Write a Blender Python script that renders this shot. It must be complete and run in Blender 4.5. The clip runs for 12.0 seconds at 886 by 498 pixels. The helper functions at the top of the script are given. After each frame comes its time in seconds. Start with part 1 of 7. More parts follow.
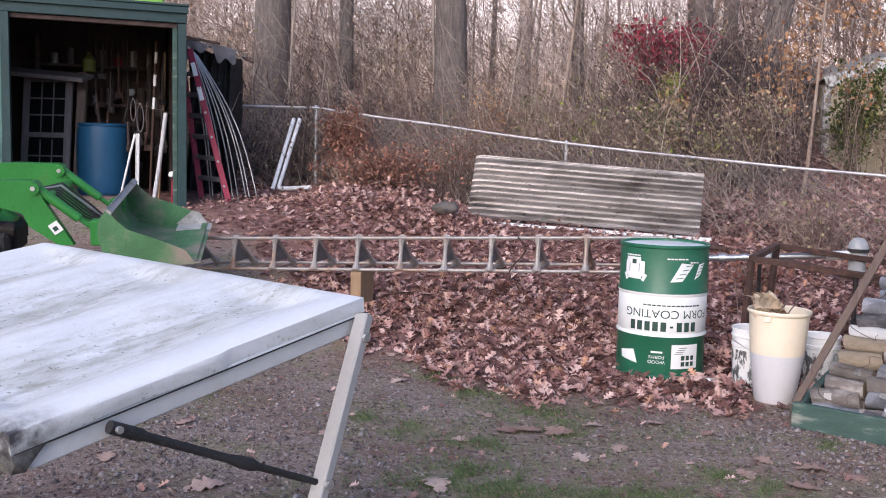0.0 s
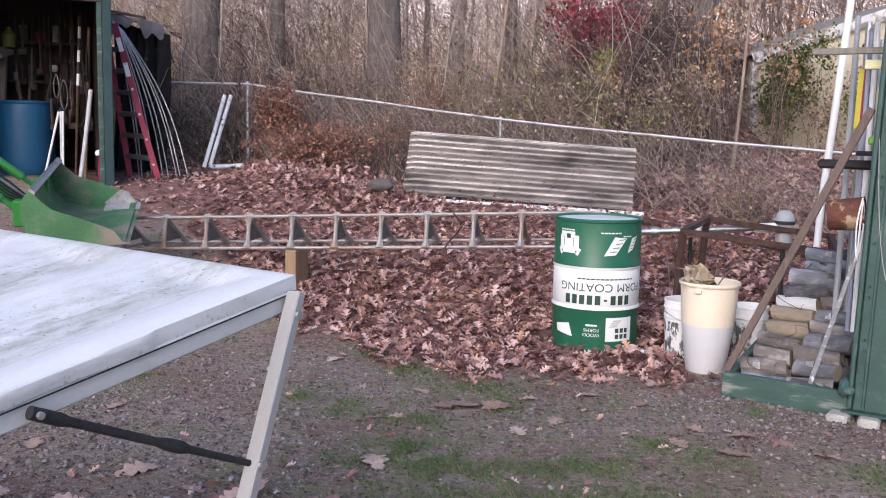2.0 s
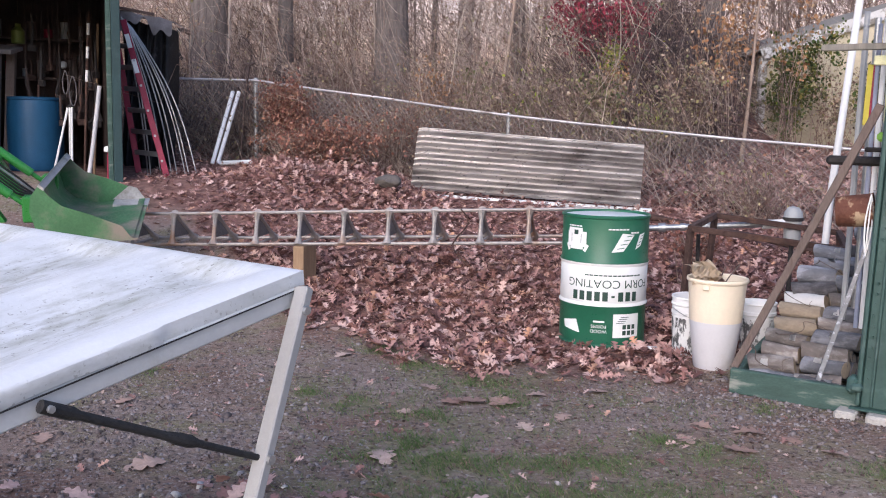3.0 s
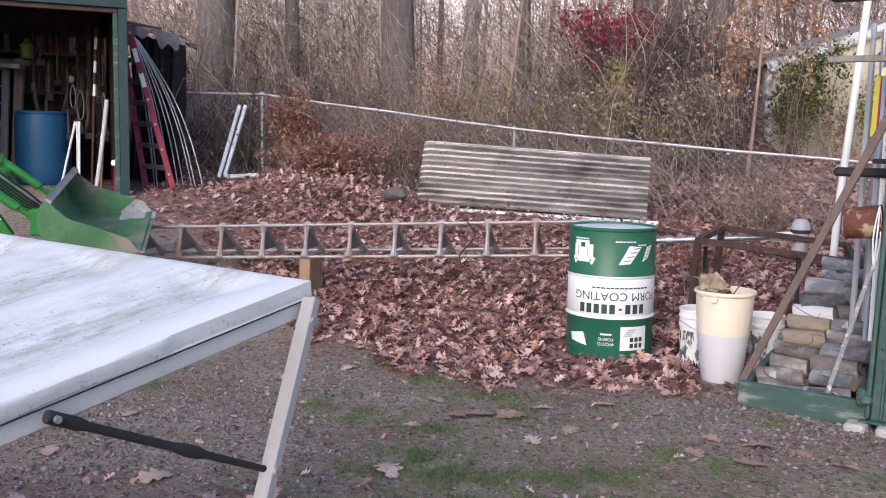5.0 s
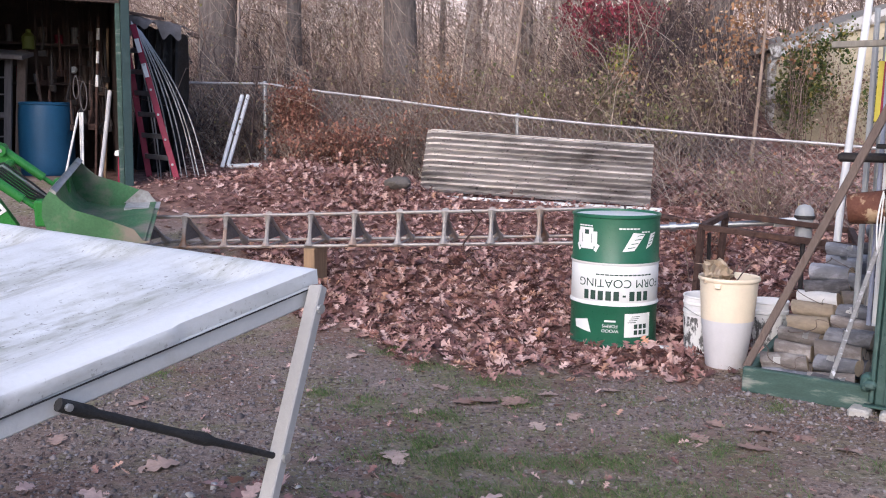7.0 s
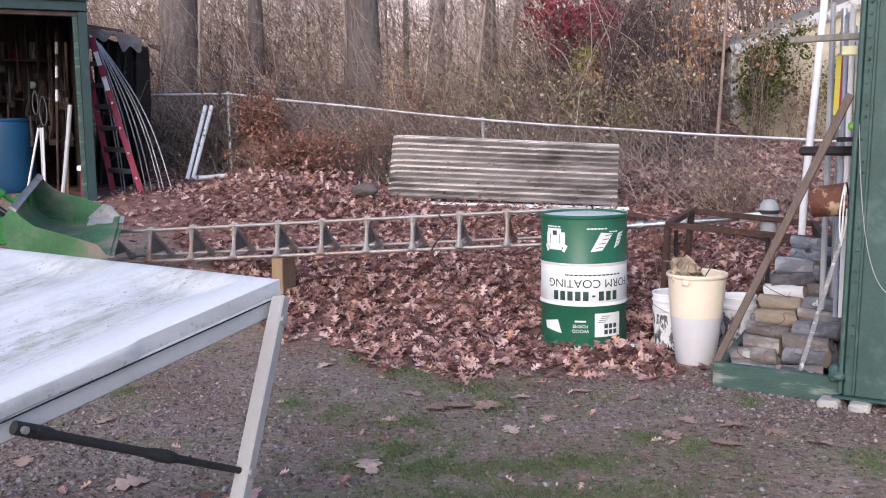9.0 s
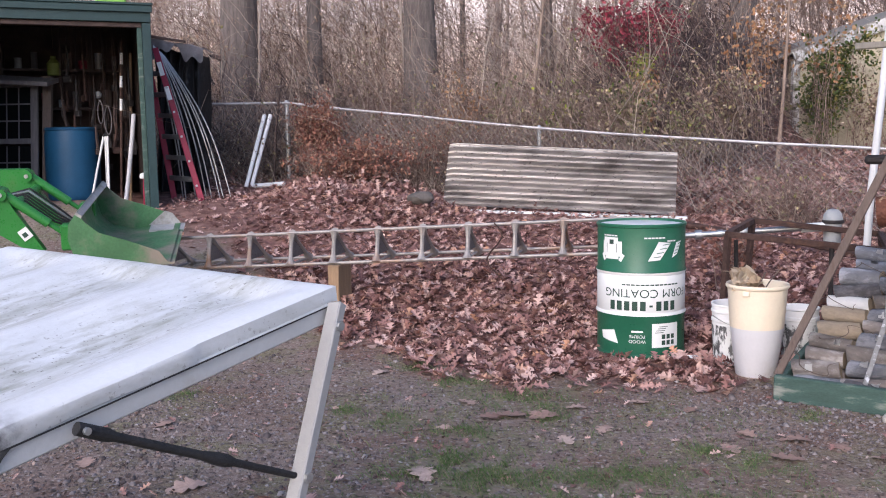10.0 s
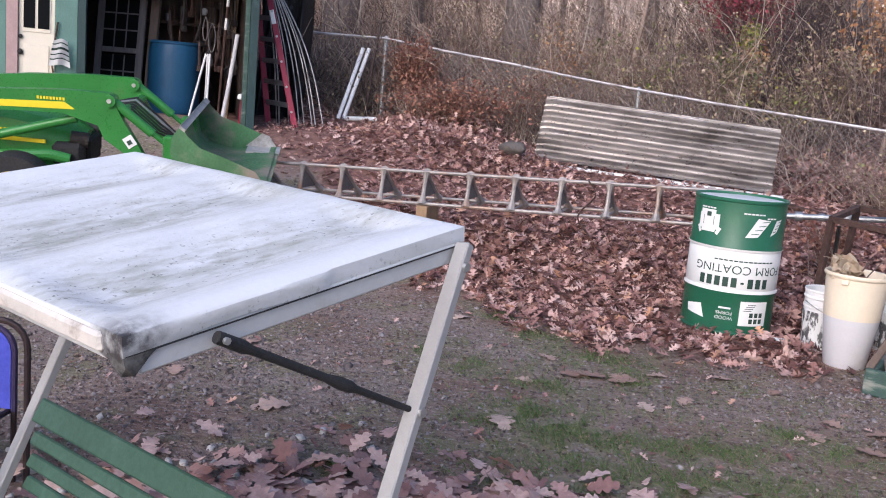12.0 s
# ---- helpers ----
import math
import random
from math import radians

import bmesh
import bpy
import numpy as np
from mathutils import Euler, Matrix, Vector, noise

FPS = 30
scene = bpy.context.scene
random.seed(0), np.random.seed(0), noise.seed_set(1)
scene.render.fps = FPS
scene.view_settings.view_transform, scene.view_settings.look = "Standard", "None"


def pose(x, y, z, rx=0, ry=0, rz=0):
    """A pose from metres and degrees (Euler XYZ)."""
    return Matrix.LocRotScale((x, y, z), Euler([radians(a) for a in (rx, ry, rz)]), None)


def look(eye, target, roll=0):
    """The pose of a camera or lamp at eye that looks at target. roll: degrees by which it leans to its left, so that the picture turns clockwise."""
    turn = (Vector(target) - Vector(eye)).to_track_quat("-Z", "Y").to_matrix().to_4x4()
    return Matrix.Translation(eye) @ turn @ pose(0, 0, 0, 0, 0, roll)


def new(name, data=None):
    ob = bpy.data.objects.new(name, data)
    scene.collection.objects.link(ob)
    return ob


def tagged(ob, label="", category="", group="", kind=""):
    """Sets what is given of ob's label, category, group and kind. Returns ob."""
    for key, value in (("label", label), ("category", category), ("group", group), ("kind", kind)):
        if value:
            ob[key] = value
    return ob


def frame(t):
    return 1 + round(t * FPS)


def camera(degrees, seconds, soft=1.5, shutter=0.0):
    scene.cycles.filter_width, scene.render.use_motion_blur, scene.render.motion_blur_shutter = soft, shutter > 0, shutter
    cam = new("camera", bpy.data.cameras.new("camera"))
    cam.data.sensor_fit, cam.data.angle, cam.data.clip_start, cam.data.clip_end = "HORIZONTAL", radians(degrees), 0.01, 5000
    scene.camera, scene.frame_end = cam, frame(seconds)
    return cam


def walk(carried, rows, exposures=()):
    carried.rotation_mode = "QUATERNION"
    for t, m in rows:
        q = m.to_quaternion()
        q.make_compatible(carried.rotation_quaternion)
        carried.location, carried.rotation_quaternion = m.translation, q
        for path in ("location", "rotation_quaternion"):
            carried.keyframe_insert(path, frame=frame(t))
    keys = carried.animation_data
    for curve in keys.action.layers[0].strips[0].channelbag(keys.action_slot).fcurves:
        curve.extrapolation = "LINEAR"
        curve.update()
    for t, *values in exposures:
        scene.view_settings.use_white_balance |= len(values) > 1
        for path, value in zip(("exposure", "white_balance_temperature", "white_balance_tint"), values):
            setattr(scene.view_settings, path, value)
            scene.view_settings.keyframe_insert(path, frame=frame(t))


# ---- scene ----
cam = camera(50.6, 12.0, soft=1.05)
PATH = [
    (0, (0.166, -0.192, 1.449), (0.095, 1.796, 1.245), 1.5),
    (0.5, (0.176, -0.172, 1.45), (0.19, 1.815, 1.224), 1.3),
    (1, (0.177, -0.169, 1.446), (0.247, 1.816, 1.212), 0.8),
    (1.5, (0.175, -0.171, 1.445), (0.243, 1.813, 1.201), 1.0),
    (2, (0.174, -0.169, 1.442), (0.239, 1.814, 1.193), 1.2),
    (2.5, (0.173, -0.174, 1.439), (0.23, 1.81, 1.187), 1.2),
    (3, (0.174, -0.175, 1.441), (0.223, 1.808, 1.184), 1.2),
    (4.8, (0.171, -0.162, 1.436), (0.206, 1.822, 1.185), 1.2),
    (5, (0.17, -0.168, 1.432), (0.206, 1.819, 1.204), 1.1),
    (5.5, (0.172, -0.172, 1.43), (0.201, 1.818, 1.232), 1.0),
    (6, (0.176, -0.178, 1.435), (0.227, 1.81, 1.219), 0.5),
    (6.5, (0.172, -0.184, 1.431), (0.226, 1.801, 1.192), 0.3),
    (6.7, (0.168, -0.183, 1.432), (0.207, 1.801, 1.179), 0.4),
    (8.3, (0.162, -0.166, 1.425), (0.182, 1.818, 1.176), 1.1),
    (8.5, (0.178, -0.171, 1.432), (0.204, 1.813, 1.183), -0.5),
    (9, (0.183, -0.162, 1.43), (0.274, 1.821, 1.188), -0.9),
    (9.5, (0.179, -0.159, 1.443), (0.221, 1.825, 1.195), -0.9),
    (10, (0.181, -0.156, 1.427), (0.155, 1.831, 1.205), -0.9),
    (10.5, (0.176, -0.146, 1.42), (0.159, 1.839, 1.176), -0.3),
    (11, (0.166, -0.142, 1.422), (0.146, 1.837, 1.133), 0.1),
    (11.5, (0.113, -0.138, 1.408), (0.034, 1.836, 1.098), 3.6),
    (12, (0.043, -0.141, 1.411), (-0.126, 1.823, 1.076), 5.0),
]
walk(cam, [(t, look(eye, target, roll)) for t, eye, target, roll in PATH], [(0, 0.60, 5780, 17), (12, 0.60, 5780, 17)])

# ---- light ----
world = bpy.data.worlds.new("sky")
scene.world = world
world.use_nodes = True
wn = world.node_tree.nodes
sky = wn.new("ShaderNodeTexSky")
sky.sky_type = "NISHITA"
sky.sun_disc = False
sky.sun_elevation, sky.sun_rotation = radians(26), radians(205)
sky.air_density, sky.dust_density, sky.ozone_density = 1.0, 2.5, 1.0
world.node_tree.links.new(sky.outputs[0], wn["Background"].inputs[0])
wn["Background"].inputs[1].default_value = 0.15
sun = new("sun", bpy.data.lights.new("sun", "SUN"))
sun.data.energy, sun.data.angle, sun.data.color = 1.1, radians(40), (1.0, 0.95, 0.9)
sun.matrix_world = look((-4, -8, 8.5), (0, 4, 0))

# ---- materials ----
def mix(nt, a, b, fac):
    """A colour mix node. a, b, fac: sockets or values."""
    n = nt.nodes.new("ShaderNodeMix")
    n.data_type = "RGBA"
    for s, v in ((n.inputs[0], fac), (n.inputs[6], a), (n.inputs[7], b)):
        if isinstance(v, bpy.types.NodeSocket):
            nt.links.new(v, s)
        else:
            s.default_value = v if isinstance(v, float) else (*v, 1.0)
    return n.outputs[2]


def noise_fac(nt, co, scale, lo, hi, detail=5.0, stretch=None):
    if stretch:
        mp = nt.nodes.new("ShaderNodeMapping")
        mp.inputs["Scale"].default_value = stretch
        nt.links.new(co, mp.inputs[0])
        co = mp.outputs[0]
    n = nt.nodes.new("ShaderNodeTexNoise")
    n.inputs["Scale"].default_value, n.inputs["Detail"].default_value = scale, detail
    n.inputs["Roughness"].default_value = 0.62
    nt.links.new(co, n.inputs["Vector"])
    r = nt.nodes.new("ShaderNodeMapRange")
    r.inputs[1].default_value, r.inputs[2].default_value = lo, hi
    nt.links.new(n.outputs[0], r.inputs[0])
    return r.outputs[0]


def mat(name, base, rough=0.6, metal=0.0, var=0.25, scale=5.0, fine=60.0, bump=0.25, stain=None, stain_amt=(0.55, 0.7), stain_scale=4.0,
        stretch=None, rand=0.0, island=0.0, spec=0.4, coat=0.0):
    """A worn surface: base colour varied at two scales, an optional stain, fine relief."""
    m = bpy.data.materials.new(name)
    m.use_nodes = True
    nt = m.node_tree
    bs = nt.nodes["Principled BSDF"]
    co = nt.nodes.new("ShaderNodeTexCoord").outputs["Object"]
    dark = tuple(c * (1 - var) for c in base)
    light = tuple(min(1.0, c * (1 + var)) for c in base)
    col = mix(nt, dark, light, noise_fac(nt, co, scale, 0.3, 0.7, stretch=stretch))
    grain = noise_fac(nt, co, fine, 0.25, 0.75, 3.0, stretch)
    col = mix(nt, col, tuple(c * (1 - var) for c in dark), mulv(nt, grain, 0.45))
    if stain:
        col = mix(nt, col, stain, noise_fac(nt, co, stain_scale, *stain_amt, detail=8.0, stretch=stretch))
    for amt, node, out in ((rand, "ShaderNodeObjectInfo", "Random"), (island, "ShaderNodeNewGeometry", "Random Per Island")):
        if amt:
            src = nt.nodes.new(node).outputs[out]
            h = nt.nodes.new("ShaderNodeHueSaturation")
            r = nt.nodes.new("ShaderNodeMapRange")
            r.inputs[3].default_value, r.inputs[4].default_value = 1 - amt, 1 + amt
            nt.links.new(src, r.inputs[0])
            nt.links.new(r.outputs[0], h.inputs["Value"])
            nt.links.new(col, h.inputs["Color"])
            col = h.outputs[0]
    nt.links.new(col, bs.inputs["Base Color"])
    r = nt.nodes.new("ShaderNodeMapRange")
    r.inputs[3].default_value, r.inputs[4].default_value = max(0.05, rough - 0.12), min(1.0, rough + 0.12)
    nt.links.new(grain, r.inputs[0])
    nt.links.new(r.outputs[0], bs.inputs["Roughness"])
    bs.inputs["Metallic"].default_value = metal
    bs.inputs["Specular IOR Level"].default_value = spec
    bs.inputs["Coat Weight"].default_value = coat
    if bump:
        b = nt.nodes.new("ShaderNodeBump")
        b.inputs["Strength"].default_value, b.inputs["Distance"].default_value = bump, 0.01
        nt.links.new(grain, b.inputs["Height"])
        nt.links.new(b.outputs[0], bs.inputs["Normal"])
    return m


def mulv(nt, a, k):
    n = nt.nodes.new("ShaderNodeMath")
    n.operation = "MULTIPLY"
    n.inputs[1].default_value = k
    nt.links.new(a, n.inputs[0])
    return n.outputs[0]


def ramp_mat(name, stops, rough=0.7, source="island", grain=0.0, stretch=None):
    """Many small pieces, each with a colour of its own out of a ramp."""
    m = bpy.data.materials.new(name)
    m.use_nodes = True
    nt = m.node_tree
    bs = nt.nodes["Principled BSDF"]
    src = (nt.nodes.new("ShaderNodeNewGeometry").outputs["Random Per Island"] if source == "island"
           else nt.nodes.new("ShaderNodeObjectInfo").outputs["Random"])
    cr = nt.nodes.new("ShaderNodeValToRGB")
    els = cr.color_ramp.elements
    while len(els) < len(stops):
        els.new(0.5)
    for e, (p, c) in zip(els, stops):
        e.position, e.color = p, (*c, 1)
    nt.links.new(src, cr.inputs[0])
    co = nt.nodes.new("ShaderNodeTexCoord").outputs["Object"]
    col = mix(nt, cr.outputs[0], tuple(c * 0.5 for c in stops[0][1]), mulv(nt, noise_fac(nt, co, 45.0, 0.35, 0.8), 0.5))
    nt.links.new(col, bs.inputs["Base Color"])
    bs.inputs["Roughness"].default_value = rough
    bs.inputs["Specular IOR Level"].default_value = 0.3
    if grain:
        g = noise_fac(nt, co, 22.0, 0.3, 0.7, 8.0, stretch)
        b = nt.nodes.new("ShaderNodeBump")
        b.inputs["Strength"].default_value, b.inputs["Distance"].default_value = grain, 0.01
        nt.links.new(g, b.inputs["Height"])
        nt.links.new(b.outputs[0], bs.inputs["Normal"])
        col = mix(nt, col, tuple(c * 0.6 for c in stops[0][1]), mulv(nt, g, 0.55))
        nt.links.new(col, bs.inputs["Base Color"])
    return m


m_green_paint = mat("green_shed_paint", (0.024, 0.054, 0.056), 0.55, var=0.18, scale=3, stain=(0.045, 0.08, 0.078), stain_amt=(0.6, 0.78))
# lit copy of the shed green: stronger light is put into the colour
m_lit_green = mat("lit_green_shed_paint", (0.125, 0.235, 0.205), 0.7, var=0.15, scale=3, stain=(0.19, 0.29, 0.26), stain_amt=(0.55, 0.75))
m_green_wood = mat("green_painted_wood", (0.052, 0.098, 0.082), 0.7, var=0.28, scale=4, stretch=(1, 1, 4), stain=(0.24, 0.25, 0.22), stain_amt=(0.55, 0.70))
m_green_steel = mat("green_enamel", (0.044, 0.090, 0.080), 0.5, var=0.22, scale=4, bump=0.12, stain=(0.10, 0.15, 0.14), stain_amt=(0.56, 0.76), stain_scale=6)
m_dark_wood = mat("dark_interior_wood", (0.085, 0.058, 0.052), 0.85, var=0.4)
m_alu_paint = mat("grey_painted_tube", (0.52, 0.53, 0.54), 0.5, var=0.08, stain=(0.34, 0.32, 0.27), stain_amt=(0.58, 0.75), bump=0.1)
m_beige_tube = mat("beige_painted_tube", (0.34, 0.335, 0.33), 0.5, var=0.1, stain=(0.3, 0.26, 0.2), stain_amt=(0.6, 0.75), bump=0.1)
m_rubber = mat("black_rubber", (0.02, 0.02, 0.022), 0.75, var=0.3, bump=0.3)
m_slat = mat("green_slat_paint", (0.038, 0.090, 0.062), 0.6, var=0.15, scale=3, fine=30, stretch=(2, 2, 2), stain=(0.06, 0.115, 0.09), stain_amt=(0.55, 0.75), bump=0.12)
m_galv = mat("galvanised_steel", (0.5, 0.51, 0.52), 0.42, 0.85, var=0.2, scale=8, stain=(0.26, 0.25, 0.24), stain_amt=(0.5, 0.7))
m_corr = mat("weathered_corrugated_steel", (0.68, 0.63, 0.605), 0.34, 0.60, var=0.2, scale=5, stain=(0.2, 0.175, 0.165), stain_amt=(0.47, 0.70), stain_scale=1.6, stretch=(0.8, 0.8, 2.4), bump=0.04, fine=20)
m_alu = mat("dull_aluminium", (0.36, 0.33, 0.31), 0.5, 0.4, var=0.25, scale=5, stain=(0.3, 0.17, 0.1), stain_amt=(0.52, 0.68), stain_scale=2.5)
m_rust = mat("rusty_steel", (0.075, 0.042, 0.034), 0.85, 0.1, var=0.4, scale=12, stain=(0.14, 0.07, 0.045), bump=0.5)
m_dark_steel = mat("dark_steel", (0.035, 0.03, 0.03), 0.7, 0.2, var=0.4)
m_old_wood = mat("old_brown_board", (0.165, 0.125, 0.108), 0.85, var=0.3, scale=4, fine=40, stretch=(6, 6, 1), stain=(0.09, 0.06, 0.05), bump=0.4)
m_new_wood = mat("pale_lumber", (0.30, 0.20, 0.12), 0.8, var=0.2, fine=40, stretch=(6, 6, 1))
m_grey_wood = mat("grey_weathered_wood", (0.27, 0.25, 0.22), 0.85, var=0.25, fine=40, stretch=(6, 6, 1))
m_drum_green = mat("drum_green_paint", (0.020, 0.118, 0.066), 0.36, var=0.12, scale=4, bump=0.06, stain=(0.05, 0.13, 0.09), stain_amt=(0.55, 0.8))
m_drum_white = mat("drum_white_paint", (0.74, 0.75, 0.74), 0.4, var=0.05, bump=0.06, stain=(0.55, 0.55, 0.5), stain_amt=(0.6, 0.8))
m_ink_dark = mat("dark_print", (0.025, 0.06, 0.045), 0.5, var=0.15, bump=0)
m_ink_white = mat("white_print", (0.75, 0.76, 0.75), 0.5, var=0.05, bump=0)
m_blue = mat("blue_plastic", (0.015, 0.086, 0.185), 0.5, var=0.15, scale=3, bump=0.1)
m_blue_cloth = mat("blue_fabric", (0.06, 0.075, 0.45), 0.85, var=0.2)
m_red = mat("red_fibreglass", (0.27, 0.014, 0.045), 0.5, var=0.2, stain=(0.22, 0.03, 0.04))
m_tractor = mat("tractor_green_paint", (0.036, 0.205, 0.042), 0.32, var=0.15, scale=4, bump=0.06, stain=(0.07, 0.17, 0.05), stain_amt=(0.6, 0.8))
m_bucket = mat("scuffed_green_bucket", (0.068, 0.175, 0.075), 0.55, var=0.3, scale=4, bump=0.15, stain=(0.24, 0.205, 0.165), stain_amt=(0.46, 0.64), stain_scale=2.6)
m_worn_steel = mat("worn_bare_steel", (0.46, 0.45, 0.44), 0.5, 0.2, var=0.25, scale=10, stain=(0.2, 0.17, 0.13))
m_yellow = mat("yellow_decal", (0.75, 0.62, 0.02), 0.4, var=0.05, bump=0)
m_cream = mat("cream_door_paint", (0.76, 0.70, 0.58), 0.5, var=0.06, bump=0.05)
m_pink_wood = mat("pinkish_trim_board", (0.42, 0.30, 0.29), 0.7, var=0.15)
m_bin_white = mat("white_plastic_bin", (0.62, 0.61, 0.63), 0.45, var=0.06, bump=0.08, stain=(0.5, 0.46, 0.43), stain_amt=(0.55, 0.8))
m_bin_cream = mat("yellowed_plastic", (0.78, 0.68, 0.53), 0.45, var=0.07, bump=0.08)
m_white_plastic = mat("white_plastic", (0.78, 0.78, 0.78), 0.4, var=0.06, bump=0.05, stain=(0.5, 0.49, 0.46), stain_amt=(0.6, 0.8))
m_smudge = mat("smudged_black_print", (0.12, 0.12, 0.12), 0.7, var=0.5, stain=(0.7, 0.7, 0.69), stain_amt=(0.44, 0.52), stain_scale=30, stretch=(1, 1, 0.45), bump=0)
m_grey_plastic = mat("grey_plastic", (0.36, 0.37, 0.38), 0.5, var=0.1)
m_concrete = mat("concrete", (0.42, 0.40, 0.37), 0.9, var=0.2, fine=90, bump=0.5)
m_stone = mat("grey_stone", (0.135, 0.118, 0.105), 0.9, var=0.3, bump=0.5)
m_tarp = mat("black_tarpaulin", (0.025, 0.026, 0.03), 0.45, var=0.3, bump=0.3, stain=(0.12, 0.12, 0.13), stain_amt=(0.58, 0.72))
m_bark = mat("grey_brown_bark", (0.185, 0.155, 0.142), 0.95, var=0.35, scale=5, fine=22, stretch=(5, 5, 0.8), bump=1.0, stain=(0.11, 0.09, 0.085), stain_amt=(0.5, 0.62), stain_scale=3)
# paler bark copy: sunlight on the far woods is put into its colour
m_bark_far = mat("bark_paled_for_sunlight", (0.42, 0.345, 0.305), 0.95, var=0.3, scale=2, fine=12, stretch=(5, 5, 0.8), bump=0.6, island=0.3)
m_twig = ramp_mat("brush_stems", [(0.0, (0.13, 0.085, 0.07)), (0.4, (0.30, 0.205, 0.165)), (0.75, (0.48, 0.36, 0.29)), (1.0, (0.66, 0.56, 0.46))], 0.9)
m_leaf = ramp_mat("dry_oak_leaves", [(0.0, (0.085, 0.040, 0.037)), (0.25, (0.25, 0.125, 0.110)), (0.58, (0.45, 0.262, 0.228)), (0.92, (0.68, 0.48, 0.425)), (1.0, (0.58, 0.31, 0.19))], 0.75)
m_leaf_single = ramp_mat("fallen_oak_leaf", [(0.0, (0.28, 0.165, 0.13)), (0.5, (0.43, 0.29, 0.235)), (1.0, (0.56, 0.42, 0.35))], 0.7, "object")
m_drift = ramp_mat("pale_pink_oak_leaves", [(0.0, (0.22, 0.11, 0.10)), (0.4, (0.44, 0.27, 0.24)), (0.85, (0.66, 0.48, 0.43)), (1.0, (0.60, 0.36, 0.25))], 0.7)
m_brush_leaf = ramp_mat("autumn_brush_leaves", [(0.0, (0.12, 0.08, 0.065)), (0.35, (0.27, 0.18, 0.14)), (0.6, (0.40, 0.30, 0.22)), (0.8, (0.21, 0.22, 0.10)), (0.92, (0.46, 0.38, 0.18)), (1.0, (0.58, 0.48, 0.37))], 0.8)
m_rust_leaf = ramp_mat("rust_red_vine_leaves", [(0.0, (0.13, 0.05, 0.04)), (0.5, (0.29, 0.125, 0.09)), (1.0, (0.44, 0.25, 0.165))], 0.8)
m_crimson = ramp_mat("crimson_leaves", [(0.0, (0.16, 0.02, 0.035)), (0.6, (0.34, 0.045, 0.08)), (1.0, (0.50, 0.10, 0.13))], 0.7)
m_orange = ramp_mat("orange_tan_leaves", [(0.0, (0.26, 0.12, 0.06)), (0.6, (0.44, 0.25, 0.13)), (1.0, (0.54, 0.38, 0.23))], 0.7)
m_lime = ramp_mat("yellow_green_leaves", [(0.0, (0.12, 0.17, 0.02)), (0.6, (0.28, 0.33, 0.04)), (1.0, (0.45, 0.40, 0.07))], 0.7)
m_ivy = ramp_mat("ivy_leaves", [(0.0, (0.03, 0.06, 0.015)), (0.6, (0.10, 0.13, 0.03)), (1.0, (0.24, 0.2, 0.06))], 0.7)
m_grass = ramp_mat("grass_blades", [(0.0, (0.08, 0.13, 0.04)), (0.5, (0.15, 0.23, 0.075)), (0.8, (0.20, 0.22, 0.09)), (1.0, (0.36, 0.30, 0.19))], 0.8)
m_gravel = ramp_mat("gravel_stones", [(0.0, (0.10, 0.08, 0.076)), (0.5, (0.215, 0.18, 0.174)), (0.9, (0.30, 0.265, 0.265)), (1.0, (0.37, 0.34, 0.345))], 0.9)
m_log_end = mat("log_end_grain", (0.36, 0.29, 0.21), 0.9, var=0.25, rand=0.25)


def canvas_mat():
    """White vinyl: grime pooled in the hollows ("dirt") and black mildew at the soiled corner ("mildew"), both stored on the cover."""
    m = mat("weathered_white_vinyl", (0.70, 0.715, 0.735), 0.48, var=0.05, scale=3, bump=0.07, fine=90)
    nt = m.node_tree
    bs = nt.nodes["Principled BSDF"]
    col = bs.inputs["Base Color"].links[0].from_socket
    co = nt.nodes.new("ShaderNodeTexCoord").outputs["Object"]
    mp = nt.nodes.new("ShaderNodeMapping")
    mp.vector_type = "TEXTURE"
    mp.inputs["Rotation"].default_value = (0, 0, radians(56.2))
    mp.inputs["Scale"].default_value = (2.6, 0.8, 1.0)
    nt.links.new(co, mp.inputs[0])

    def stored(name, *masks):
        at = nt.nodes.new("ShaderNodeAttribute")
        at.attribute_name = name
        out = at.outputs["Fac"]
        for k in masks:
            mu = nt.nodes.new("ShaderNodeMath")
            mu.operation = "MULTIPLY"
            nt.links.new(out, mu.inputs[0])
            nt.links.new(k, mu.inputs[1])
            out = mu.outputs[0]
        return out
    col = mix(nt, col, (0.36, 0.37, 0.34), stored("dirt", noise_fac(nt, mp.outputs[0], 9.0, 0.30, 0.66, 8.0)))
    col = mix(nt, col, (0.26, 0.26, 0.21), stored("dirt", noise_fac(nt, mp.outputs[0], 28.0, 0.46, 0.70, 9.0)))
    col = mix(nt, col, (0.14, 0.135, 0.12), stored("dirt", noise_fac(nt, co, 85.0, 0.63, 0.70, 2.0)))
    col = mix(nt, col, (0.045, 0.042, 0.045), stored("mildew", noise_fac(nt, co, 16.0, 0.30, 0.56, 8.0)))
    nt.links.new(col, bs.inputs["Base Color"])
    return m


m_canvas = canvas_mat()


# ---- mesh helpers ----
def thing(name, m=None, label="", category="", group="", kind=""):
    ob = new(name)
    ob.matrix_basis = m or Matrix()
    ob.empty_display_size = 0.1
    return tagged(ob, label, category, group, kind)


